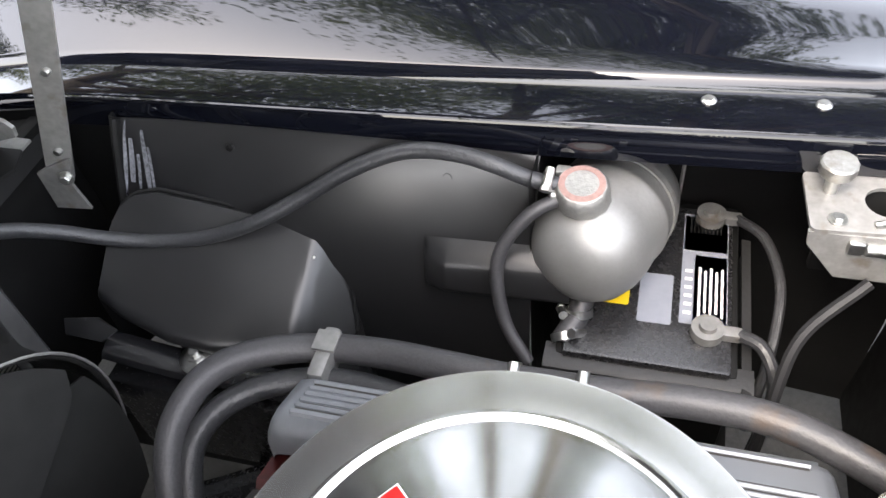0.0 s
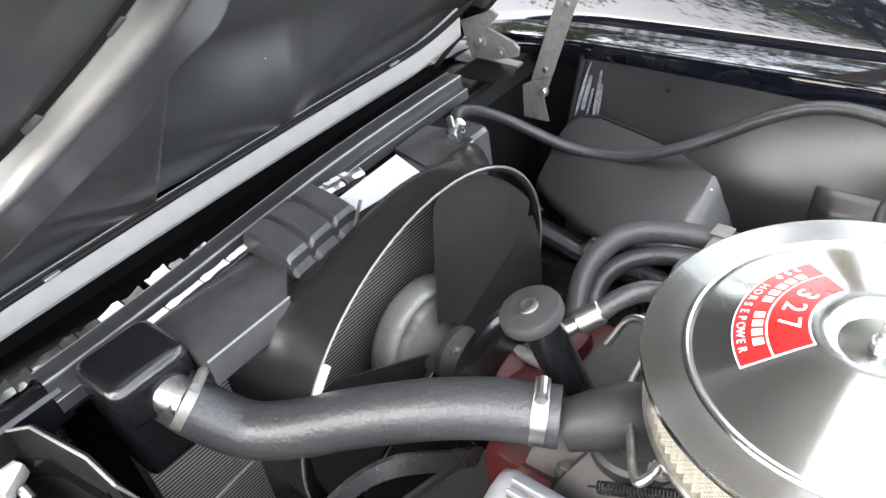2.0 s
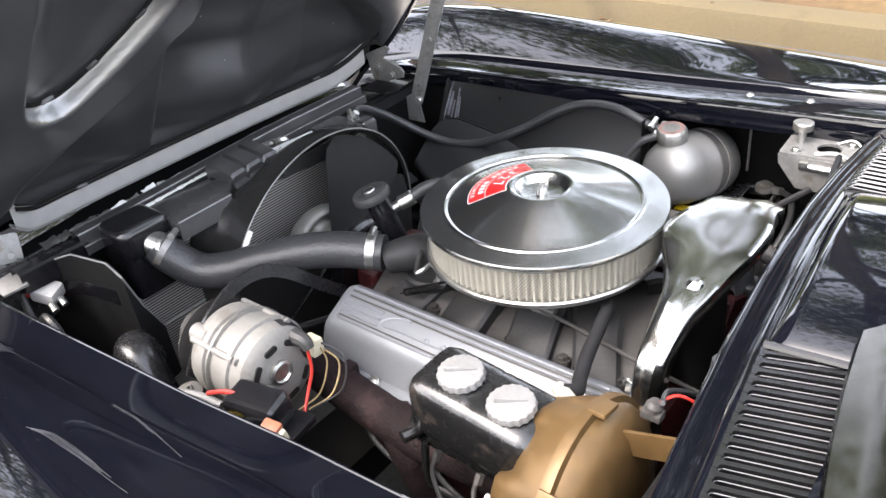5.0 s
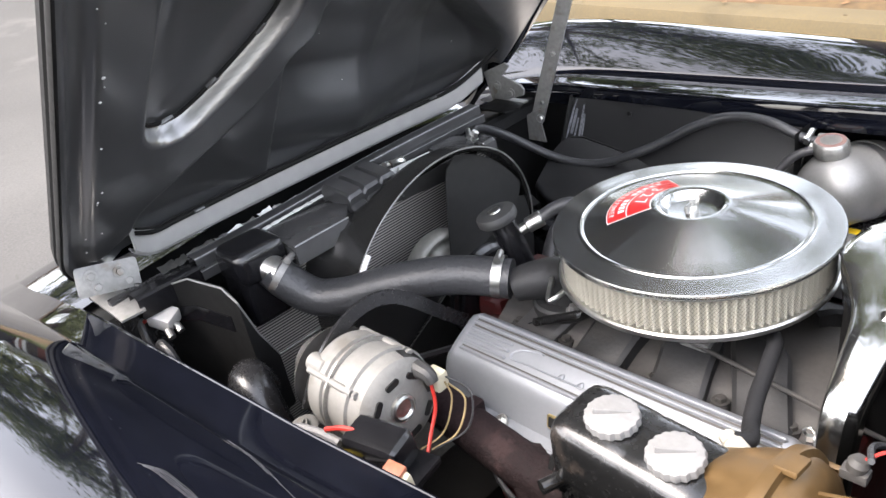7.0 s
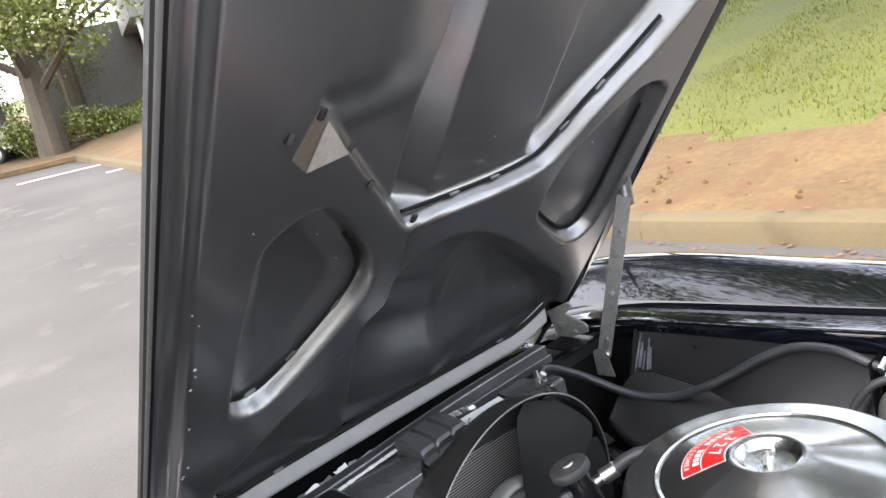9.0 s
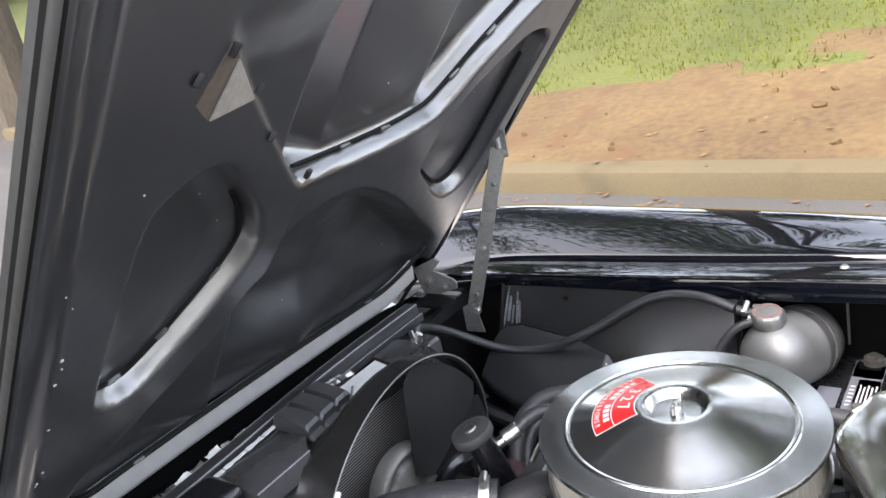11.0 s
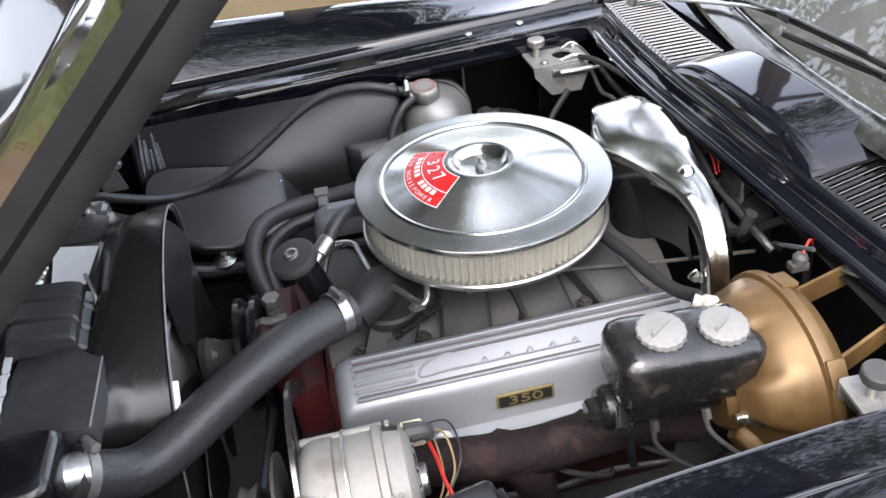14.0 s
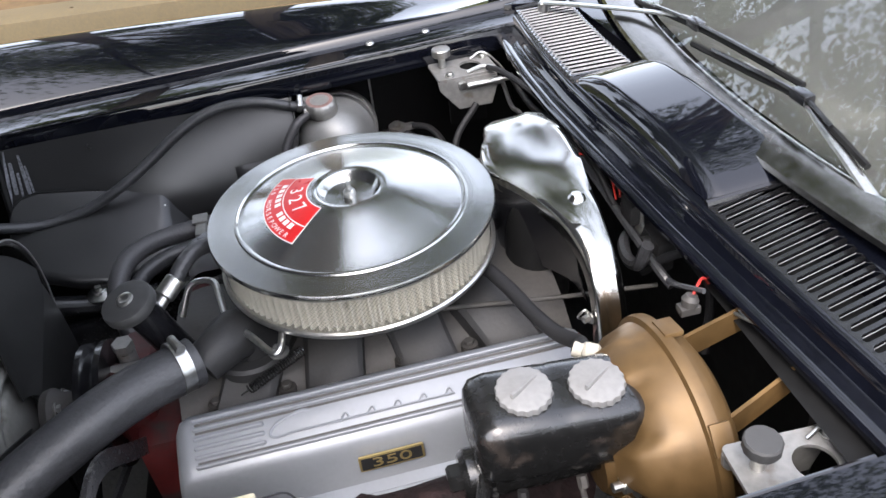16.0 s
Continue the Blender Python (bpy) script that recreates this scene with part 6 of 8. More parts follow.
DA0, DA1 = radians(180 - 43.5), radians(180 + 43.5)
decal = part("decal", sector(0.0505, 0.1075, DA0, DA1, 0.0005), DECALW, lid, "red and white engine size decal")
part("decal_field", sector(0.052, 0.081, DA0 + 0.02, DA1 - 0.02, 0.0008), DECALR, decal, "red band")
part("decal_field", sector(0.0825, 0.1063, DA0 + 0.013, DA1 - 0.013, 0.0008), DECALR, decal, "red band")


def curved_text(text, r, size, spread, wide=1.0):
    for i, ch in enumerate(text):
        a = math.pi + (i - (len(text) - 1) / 2) * spread
        p = on_cone(r, a, 0.0011)
        radial = (on_cone(r - 0.004, a) - on_cone(r + 0.004, a)).normalized()
        tang = Vector((-math.sin(a), math.cos(a), 0))
        writing(ch, size, frame_of(p, tang, radial) @ Matrix.Diagonal((wide, 1, 1, 1)), DECALW, decal, "letter", 0.0001)


curved_text("327", 0.0665, 0.0255, 0.30, 1.0)
curved_text("350 HORSEPOWER", 0.1010, 0.0096, 0.091)
for i in range(10):
    if i != 5:
        a = math.pi + (i - 4.5) * 0.118
        part("print_bar", sector(0.0845, 0.0925, a - 0.042, a + 0.042, 0.0011, 3, 6), DECALW, decal)
air.location = (0.009, 0.006, 0.757)

# ---- hoses and coolant tank ----
uh = thing("upper_radiator_hose", (-0.37, -0.22, 0.71), "thick black upper radiator hose with steel clamps", "hose")
bm = B()
tube(bm, [(-0.518, -0.318, 0.768), (-0.500, -0.308, 0.744), (-0.465, -0.286, 0.716), (-0.42, -0.256, 0.717), (-0.375, -0.225, 0.730), (-0.31, -0.182, 0.743), (-0.26, -0.148, 0.743), (-0.205, -0.118, 0.737)], 0.0292, 24, 8)
part("hose", bm, RUBBER, uh, "", 70)
bm = B()
clamp_band(bm, (-0.508, -0.311, 0.757), (1, 0.65, -0.9), 0.0300, 0.011, (0.2, 0.3, 1))
part("clamp", bm, DULL, uh, "steel worm clamp")
bm = B()
clamp_band(bm, (-0.222, -0.126, 0.741), (0.9, 0.5, -0.15), 0.0300, 0.014, (-0.3, -0.2, 1))
part("clamp", bm, STEEL, uh, "steel worm clamp")

oh = thing("overflow_hose", (-0.30, 0.34, 0.74), "thin black overflow hose running to the coolant tank", "hose")
bm = B()
tube(bm, [(-0.583, 0.203, 0.772), (-0.602, 0.235, 0.776), (-0.610, 0.278, 0.757), (-0.598, 0.318, 0.730), (-0.570, 0.347, 0.702), (-0.525, 0.368, 0.676), (-0.475, 0.385, 0.662), (-0.414, 0.398, 0.667), (-0.352, 0.410, 0.691), (-0.300, 0.430, 0.716), (-0.250, 0.444, 0.746), (-0.203, 0.455, 0.767), (-0.165, 0.460, 0.775), (-0.122, 0.457, 0.777), (-0.085, 0.452, 0.772), (-0.05, 0.452, 0.758), (-0.020, 0.455, 0.750)], 0.0088, 14, 6)
part("hose", bm, RUBBER, oh, "", 70)
for p, ax in (((-0.578, 0.204, 0.775), (0.03, 0.02, 0.025)), ((-0.034, 0.454, 0.754), (0.035, 0.002, -0.010))):
    bm = B()
    clamp_band(bm, p, ax, 0.0092, 0.008, (0, -0.5, 1))
    part("clamp", bm, STEEL, oh)

tank = thing("coolant_tank", (0.04, 0.46, 0.58), "bare aluminium coolant expansion tank with a round pressure cap", "coolant tank")
TA, TD = Vector((0.014, 0.450, 0.672)), Vector((0.028, 0.101, -0.015)).normalized()
bm = B()
lathe(bm, [(0, -0.052), (0.014, -0.0515), (0.032, -0.048), (0.047, -0.039), (0.0575, -0.025), (0.0635, -0.008), (0.066, 0.010), (0.0665, 0.046), (0.0690, 0.049), (0.0690, 0.056), (0.0665, 0.059), (0.0665, 0.098), (0.062, 0.116), (0.048, 0.130), (0, 0.138)], TA, TD, 56)
part("shell", bm, TANKM, tank, "", 50)
bm = B()
CA, CN = Vector((0.004, 0.455, 0.733)), Vector((-0.05, -0.12, 1.0)).normalized()
cyl(bm, CA, CA + CN * 0.016, 0.020, seg=24)
lathe(bm, [(0, 0.0265), (0.017, 0.026), (0.020, 0.0262), (0.0245, 0.025), (0.0275, 0.021), (0.0285, 0.004), (0.026, 0.000), (0, 0.0)], CA, CN, 48, 0.018, 12)
cap = part("pressure_cap", bm, ALU, tank, "worn pressure cap with faded red print")
bm = B()
lathe(bm, [(0.017, 0.0265), (0.0235, 0.0262), (0.0235, 0.0255), (0.017, 0.0255)], CA, CN, 28)
part("cap_print", bm, mat("faded_red_print", (0.26, 0.16, 0.14), 0.5, 0.3, var=0.35, scale=60), cap)
bm = B()
tube(bm, [CA + Vector((-0.015, -0.01, 0.008)), CA + Vector((-0.032, -0.012, 0.014))], 0.006, 10, 2)
box(bm, CA + Vector((-0.022, 0.016, 0.020)), (0.016, 0.012, 0.012), 0.003)
part("spout", bm, ALU, cap)
bm = B()
lathe(bm, [(0.0668, 0.0), (0.0690, 0.0), (0.0690, 0.010), (0.0668, 0.010)], TA + TD * 0.075, TD, 40)
part("strap", bm, DULL, tank)
bm = B()
tube(bm, [TA - Vector((0.0, 0.020, 0.050)), TA - Vector((0.004, 0.045, 0.066)), TA - Vector((0.018, 0.075, 0.078))], 0.013, 14, 5)
neck = part("lower_neck", bm, RUBDUST, tank)
bm = B()
clamp_band(bm, TA - Vector((0.003, 0.042, 0.064)), (0.1, -0.5, -0.8), 0.0135, 0.009, (-1, -0.2, 0.1))
clamp_band(bm, TA - Vector((0.015, 0.069, 0.076)), (0.3, -0.8, -0.5), 0.0135, 0.009, (0.8, -0.2, 0.4))
part("clamp", bm, STEEL, neck)
bm = B()
tube(bm, [CA + Vector((-0.020, -0.010, 0.010)), CA + Vector((-0.052, -0.028, -0.004)), CA + Vector((-0.080, -0.050, -0.050)), CA + Vector((-0.070, -0.080, -0.110)), CA + Vector((-0.040, -0.105, -0.150))], 0.0075, 12, 8)
part("vent_hose", bm, RUBDUST, tank, "thin grey vent hose")

hh = thing("heater_hose", (-0.1, 0.26, 0.66), "dusty black heater hose beside the engine", "hose", group="heater hoses")
bm = B()
tube(bm, [(-0.315, 0.075, 0.57), (-0.338, 0.115, 0.610), (-0.350, 0.160, 0.645), (-0.342, 0.200, 0.664), (-0.322, 0.232, 0.670), (-0.285, 0.258, 0.668), (-0.230, 0.276, 0.664), (-0.165, 0.278, 0.668), (-0.10, 0.268, 0.680), (-0.035, 0.262, 0.684), (0.04, 0.263, 0.684), (0.13, 0.268, 0.684), (0.20, 0.262, 0.684), (0.27, 0.235, 0.680), (0.34, 0.20, 0.665), (0.40, 0.19, 0.655)], 0.0150, 16, 7)
part("hose", bm, RUBDUST, hh, "", 70)
bm = B()
clamp_band(bm, (-0.032, 0.262, 0.684), (1, 0, 0), 0.0155, 0.010, (0.2, -0.3, 1))
clamp_band(bm, (0.03, 0.263, 0.684), (1, 0, 0), 0.0155, 0.010, (0.2, -0.3, 1))
cyl(bm, (-0.002, 0.262, 0.684), (-0.004, 0.30, 0.60), 0.0135, seg=16)
part("tee_piece", bm, STEEL, hh, "steel tee with worm clamps")
h2 = thing("heater_hose", (-0.1, 0.24, 0.66), "black heater hose with faded white print", "hose", group="heater hoses")
bm = B()
inner_line = [(-0.300, 0.080, 0.57), (-0.322, 0.120, 0.605), (-0.330, 0.160, 0.634), (-0.316, 0.195, 0.648), (-0.285, 0.224, 0.652), (-0.240, 0.243, 0.652), (-0.185, 0.250, 0.650), (-0.10, 0.240, 0.646), (-0.02, 0.225, 0.64), (0.12, 0.215, 0.63), (0.30, 0.20, 0.625), (0.40, 0.17, 0.62)]
tube(bm, inner_line, 0.0125, 16, 7)
body = part("hose", bm, RUBBER, h2, "", 70)
pts = spline(inner_line, 8)
for k in (12, 16, 20, 24, 28, 32, 37, 42, 47):
    a, b = pts[k], pts[k + 2]
    n = Vector((0.15, -0.55, 0.8)).normalized()
    bm = B()
    tube(bm, [a + n * 0.0092, b + n * 0.0092], 0.0035, 6, 2, flat=0.9)
    part("print_bar", bm, LABELG, body)
bm = B()
box(bm, (-0.222, 0.264, 0.662), (0.018, 0.060, 0.035), 0.006)
box(bm, (-0.222, 0.274, 0.681), (0.024, 0.024, 0.004), 0.001)
single("hose_clip", bm, DULL, "grey steel clip binding two heater hoses", "clip")

# ---- battery ----
bat = thing("battery", (0.10, 0.48, 0.42), "black car battery with blue and white labels on a tray", "battery")
bm = B()
box(bm, (0.085, 0.485, 0.51), (0.19, 0.25, 0.17), 0.008)
part("case", bm, MATTE, bat, "black battery case")
bm = B()
box(bm, (0.085, 0.475, 0.597), (0.172, 0.235, 0.012), 0.004)
part("lid", bm, SATIN, bat)
for nm, x0, y0, x1, y1, m, lb in (("label", 0.116, 0.415, 0.166, 0.580, LABELG, "pale grey label"), ("label", 0.130, 0.418, 0.165, 0.515, BLUE, "blue label panel"), ("label", 0.117, 0.522, 0.165, 0.577, LABELG, "grey label panel"), ("label", 0.072, 0.41, 0.108, 0.48, LABELG, "worn grey label"), ("label", 0.025, 0.43, 0.062, 0.452, YELLOW, "yellow warning label")):
    bm = B()
    up = 0.6032 if m is DECALW else 0.6036
    plate(bm, rounded(x0, y0, x1, y1, 0.002, 2), 0.0006, Matrix.Translation((0, 0, up)))
    part(nm, bm, m, bat, lb)
bm = B()
for k in range(5):
    box(bm, (0.136 + 0.006 * k, 0.462, 0.6044), (0.0028, 0.07 - 0.01 * (k % 2), 0.0005), 0)
for k in range(6):
    box(bm, (0.124, 0.43 + 0.012 * k, 0.6044), (0.008, 0.004, 0.0005), 0)
part("label_print", bm, DECALW, bat)
bm = B()
for k in range(9):
    box(bm, (0.124 + 0.0042 * k, 0.562, 0.6044), (0.0016, 0.024, 0.0005), 0)
part("label_print", bm, DECALK, bat)
for y, lab in ((0.405, "front"), (0.575, "rear")):
    bm = B()
    lathe(bm, [(0, 0.0), (0.010, 0.0), (0.009, 0.022), (0, 0.022)], (0.145, y, 0.600), (0, 0, 1), 20)
    lathe(bm, [(0.0095, 0.004), (0.017, 0.004), (0.017, 0.016), (0.0095, 0.016)], (0.145, y, 0.600), (0, 0, 1), 20)
    box(bm, (0.165, y, 0.609), (0.03, 0.014, 0.012), 0.003)
    part("terminal", bm, DULL, bat, "lead battery terminal clamp")
bm = B()
tube(bm, [(0.175, 0.575, 0.61), (0.205, 0.54, 0.615), (0.222, 0.48, 0.60), (0.215, 0.41, 0.56), (0.20, 0.36, 0.50)], 0.006, 10, 7)
part("cable", bm, RUBBER, bat, "black battery cable")
bm = B()
tube(bm, [(0.178, 0.405, 0.61), (0.200, 0.39, 0.612), (0.215, 0.365, 0.59), (0.215, 0.35, 0.54), (0.21, 0.34, 0.48)], 0.007, 10, 7)
part("cable", bm, RUBBER, bat, "black battery cable")
bm = B()
loft(bm, [[(x, 0.345, 0.55), (x, 0.345, 0.588), (x, 0.352, 0.592), (x, 0.375, 0.592)] for x in (-0.02, 0.05, 0.12, 0.195)])
loft(bm, [[(0.188, y, 0.55), (0.193, y, 0.59), (0.183, y, 0.592)] for y in (0.345, 0.45, 0.56)])
part("hold_down_tray", thick(bm, 0.003), INTAKE, bat, "dull metal hold-down tray")
bm = B()
box(bm, (0.085, 0.485, 0.418), (0.22, 0.28, 0.012), 0.003)
part("shelf", bm, MATTE, bat)
bm = B()
tube(bm, [(0.105, 0.582, 0.765), (0.105, 0.582, 0.635)], 0.0024, 6, 2)
single("hold_down_rod", bm, DULL, "thin threaded steel rod behind the battery", "rod")

# ---- brake booster and master cylinder ----
BO = Vector((0.202, -0.332, 0.688))
boo = thing("brake_booster", tuple(BO + Vector((0.14, 0, -0.1))), "gold zinc-plated round brake booster on brackets", "brake booster")
bm = B()
lathe(bm, [(0, -0.012), (0.045, -0.012), (0.050, -0.006), (0.054, 0.006), (0.062, 0.011), (0.070, 0.015), (0.078, 0.018), (0.087, 0.022), (0.096, 0.028), (0.106, 0.042), (0.111, 0.060), (0.113, 0.068), (0.119, 0.070), (0.120, 0.076), (0.119, 0.082), (0.112, 0.084), (0.106, 0.098), (0.085, 0.110), (0.05, 0.118), (0, 0.118)], BO, (1, 0.02, 0.06), 110)
for v in bm.verts:
    d = (v.co - BO)
    a = math.atan2(d.z, d.y)
    rr = math.hypot(d.y, d.z)
    if 0.05 < rr < 0.110 and d.x < 0.07:
        lobe = min(1.0, max(0.0, 0.5 + 1.1 * math.cos(5 * (a - 1.35))))
        v.co.x -= 0.017 * lobe * lobe * (3 - 2 * lobe) * min(1.0, (rr - 0.05) / 0.012, (0.110 - rr) / 0.012)
shell = part("shell", bm, GOLD, boo, "", 40)
for k in range(6):
    a = k * math.pi / 3 + 0.3
    c = BO + Vector((0.077, 0.119 * math.cos(a), 0.119 * math.sin(a) + 0.004))
    bm = B()
    box(bm, c, (0.020, 0.030, 0.006), 0.0015, Euler((a + math.pi / 2, 0, 0)).to_matrix())
    part("crimp_tab", bm, GOLD, shell)
for p in (((0.285, -0.305, 0.765), (0.325, -0.302, 0.776), (0.388, -0.298, 0.794)), ((0.285, -0.395, 0.735), (0.330, -0.388, 0.757), (0.392, -0.375, 0.782))):
    bm = B()
    a, b, c = (Vector(q) for q in p)
    up = Vector((0, 0, 0.016))
    loft(bm, [[q - up, q + up] for q in (a, b, b.lerp(c, 0.5), c)])
    part("bracket", thick(bm, 0.004), GOLD, boo, "gold plated steel bracket")
bm = B()
cyl(bm, (0.222, -0.276, 0.760), (0.205, -0.268, 0.763), 0.0115, seg=20, bev=0.003)
cyl(bm, (0.206, -0.268, 0.763), (0.198, -0.262, 0.764), 0.0085, seg=14)
part("vacuum_valve", bm, GASKET, boo, "cream vacuum check valve")
vh = B()
tube(vh, [(0.203, -0.266, 0.763), (0.212, -0.245, 0.752), (0.199, -0.215, 0.742), (0.184, -0.172, 0.740), (0.168, -0.11, 0.740), (0.150, -0.06, 0.735), (0.11, -0.03, 0.725)], 0.0090, 14, 8)
single("vacuum_hose", vh, LOOM, "black brake vacuum hose from carburettor to booster", "hose", smooth=70)
bm = B()
lathe(bm, [(0, 0), (0.008, 0), (0.009, 0.008), (0.006, 0.013), (0, 0.013)], (0.318, -0.275, 0.800), (0.2, 0.1, 1), 18)
box(bm, (0.318, -0.275, 0.796), (0.022, 0.014, 0.010), 0.002)
single("brake_switch", bm, GRIME, "small dark metal switch on the booster bracket", "switch")
for c, p in ((REDW, ((0.320, -0.275, 0.808), (0.335, -0.262, 0.818), (0.348, -0.25, 0.808), (0.36, -0.24, 0.79))), (RUBBER, ((0.33, -0.28, 0.82), (0.32, -0.24, 0.80), (0.335, -0.2, 0.77), (0.36, -0.18, 0.74)))):
    bm = B()
    tube(bm, p, 0.0016 if c is REDW else 0.003, 6, 7)
    single("wire", bm, c, "loose thin wire by the cowl", "wire", group="bay wires")

mc = thing("master_cylinder", (0.15, -0.335, 0.68), "black cast iron brake master cylinder with two white caps", "master cylinder")
bm = B()
rows = []
def mcsec(x, k, lift=0.0):
    c = Vector((-0.333, 0.745))
    pts = rounded(-0.378, 0.712, -0.288, 0.795, 0.020, 4)
    return [(x, c.x + (y - c.x) * k, c.y + (z - c.y) * k + lift) for y, z in pts]
for x, k in ((0.066, 0.55), (0.069, 0.80), (0.076, 0.94), (0.090, 1.0), (0.146, 1.0), (0.152, 0.985), (0.158, 1.0), (0.215, 1.0), (0.228, 0.95), (0.236, 0.82), (0.238, 0.5)):
    rows.append(mcsec(x, k, -0.10 * (x - 0.15)))
loft(bm, rows, True)
bm.faces.new([bm.verts.new(v) for v in rows[0]]), bm.faces.new([bm.verts.new(v) for v in rows[-1]])
res = part("reservoir", bm, IRON, mc, "black cast iron reservoir", 50)
bm = B()
cyl(bm, (0.052, -0.335, 0.700), (0.26, -0.335, 0.700), 0.027, seg=28, bev=0.006)
cyl(bm, (0.038, -0.335, 0.700), (0.055, -0.335, 0.700), 0.015, seg=6, bev=0.003)
box(bm, (0.225, -0.335, 0.705), (0.018, 0.11, 0.05), 0.008)
part("bore", bm, IRON, mc)
for x, y, z in ((0.122, -0.335, 0.800), (0.192, -0.340, 0.793)):
    n = Vector((-0.10, -0.08, 1)).normalized()
    bm = B()
    lathe(bm, [(0, 0), (0.020, 0), (0.021, 0.004), (0.0265, 0.005), (0.027, 0.008), (0.026, 0.013), (0.023, 0.0145), (0, 0.0145)], (x, y, z - 0.006), n, 72, 0.03, 18)
    cp = part("cap", bm, CAPG, mc, "grey scalloped plastic cap", 30)
    bm = B()
    c = Vector((x, y, z)) + n * 0.0095
    box(bm, c, (0.036, 0.0035, 0.006), 0.001, Euler((0, 0.1, radians(35))).to_matrix())
    part("grip_ridge", bm, CAPG, cp)
bm = B()
hexbolt(bm, (0.212, -0.392, 0.702), (-1, -0.1, 0.1), 0.010, 0.012, True, 0.012)
cyl(bm, (0.212, -0.392, 0.702), (0.235, -0.390, 0.702), 0.006, seg=12)
box(bm, (0.226, -0.378, 0.703), (0.008, 0.04, 0.03), 0.003)
part("mounting_nut", bm, STEEL, mc, "bright mounting nut and stud")
for p, c in ((((0.105, -0.372, 0.705), (0.103, -0.385, 0.680), (0.13, -0.40, 0.655), (0.18, -0.42, 0.635), (0.215, -0.43, 0.60), (0.22, -0.43, 0.52)), INTAKE), (((0.165, -0.372, 0.705), (0.165, -0.388, 0.685), (0.19, -0.405, 0.66), (0.235, -0.42, 0.625), (0.275, -0.43, 0.58), (0.28, -0.43, 0.50)), GRIME)):
    bm = B()
    tube(bm, p, 0.0030, 8, 8)
    cyl(bm, p[0], Vector(p[0]) - (Vector(p[0]) - Vector(p[1])).normalized() * 0.012, 0.0055, seg=6)
    part("brake_line", bm, c, mc, "bent metal brake line")
bm = B()
cyl(bm, (0.062, -0.385, 0.715), (0.075, -0.350, 0.715), 0.008, seg=12)
tube(bm, [(0.078, -0.365, 0.70), (0.080, -0.372, 0.66), (0.085, -0.37, 0.63)], 0.005, 8, 5)
part("bleed_fitting", bm, IRON, mc)

# ---- distributor shield ----
sh = thing("distributor_shield", (0.26, 0.0, 0.70), "stamped chrome ignition shield with curved outline", "ignition shield")
rows = []
LINE_S = [(0.150, 0.815, 0.235, 0.300), (0.140, 0.822, 0.222, 0.306), (0.120, 0.827, 0.210, 0.303), (0.095, 0.829, 0.205, 0.308), (0.070, 0.828, 0.192, 0.312), (0.030, 0.826, 0.186, 0.312), (0.0, 0.824, 0.195, 0.310), (-0.03, 0.820, 0.214, 0.304), (-0.06, 0.816, 0.230, 0.300),
          (-0.09, 0.813, 0.240, 0.297), (-0.12, 0.808, 0.246, 0.292), (-0.15, 0.797, 0.250, 0.290), (-0.175, 0.778, 0.252, 0.289), (-0.192, 0.750, 0.253, 0.289), (-0.202, 0.71, 0.254, 0.289), (-0.206, 0.66, 0.255, 0.288), (-0.207, 0.61, 0.256, 0.287)]
bm = B()
dense = spline([(y, z, 0) for y, z, _, _ in LINE_S], 4)
lefts, rights = spline([(a, 0, 0) for *_, a, b in LINE_S], 4), spline([(b, 0, 0) for *_, a, b in LINE_S], 4)
for i, (p, a, b) in enumerate(zip(dense, lefts, rights)):
    q = dense[min(i + 1, len(dense) - 1)] - dense[max(i - 1, 0)]
    t = Vector((0, q.x, q.y)).normalized()
    nrm = Vector((1, 0, 0)).cross(t)
    nrm = nrm if nrm.z > 0 or (abs(nrm.z) < 0.3 and nrm.y < 0) else -nrm
    w = b.x - a.x
    wob = 0.003 * math.sin(p.x * 40)
    row = []
    for s, h in ((0.0, -0.022), (0.0, -0.006), (0.02, -0.001), (0.10, 0.0015), (0.30, 0.004 + wob), (0.5, 0.0035), (0.7, 0.004 - wob), (0.90, 0.0015), (0.98, -0.001), (1.0, -0.006), (1.0, -0.020)):
        row.append(Vector((a.x + s * w, p.x, p.y)) + nrm * h)
    rows.append(row)
loft(bm, rows)
top = part("top_cover", thick(bm, 0.0018), SHIELDM, sh, "wavy polished chrome cover", 50)
bm = B()
loft(bm, [[(a.x + 0.002, p.x, p.y - 0.012), (a.x + 0.006, p.x, p.y - 0.05), (a.x + 0.018, p.x, p.y - 0.10 - 0.04 * max(0, math.sin((p.x + 0.1) * 9)))] for p, a in zip(dense[8:44:2], lefts[8:44:2])])
# a chrome plate; its dark reflection is given as black colour
part("side_shield", thick(bm, 0.0015), TRIM, sh, "lower side shield, black for chrome mirroring dark", 50)
bm = B()
lathe(bm, [(0.0, 0.006), (0.006, 0.006), (0.010, 0.003), (0.012, -0.002)], (0.273, -0.074, 0.818), (0, 0.1, 1), 20)
part("dimple", bm, SHIELDM, top)
bm = B()
tube(bm, [(0.250, -0.175, 0.72), (0.244, -0.180, 0.735), (0.236, -0.178, 0.725), (0.244, -0.172, 0.713), (0.252, -0.185, 0.716)], 0.0015, 6, 5)
hexbolt(bm, (0.250, -0.18, 0.722), (-1, -0.3, 0), 0.005, 0.008)
part("spring_clip", bm, STEEL, sh)
bm = B()
cyl(bm, (0.245, 0.0, 0.62), (0.245, 0.0, 0.80), 0.045, 0.040, 28, 0.006)
single("distributor", bm, MATTE, "black distributor hidden below the chrome shield", "distributor")

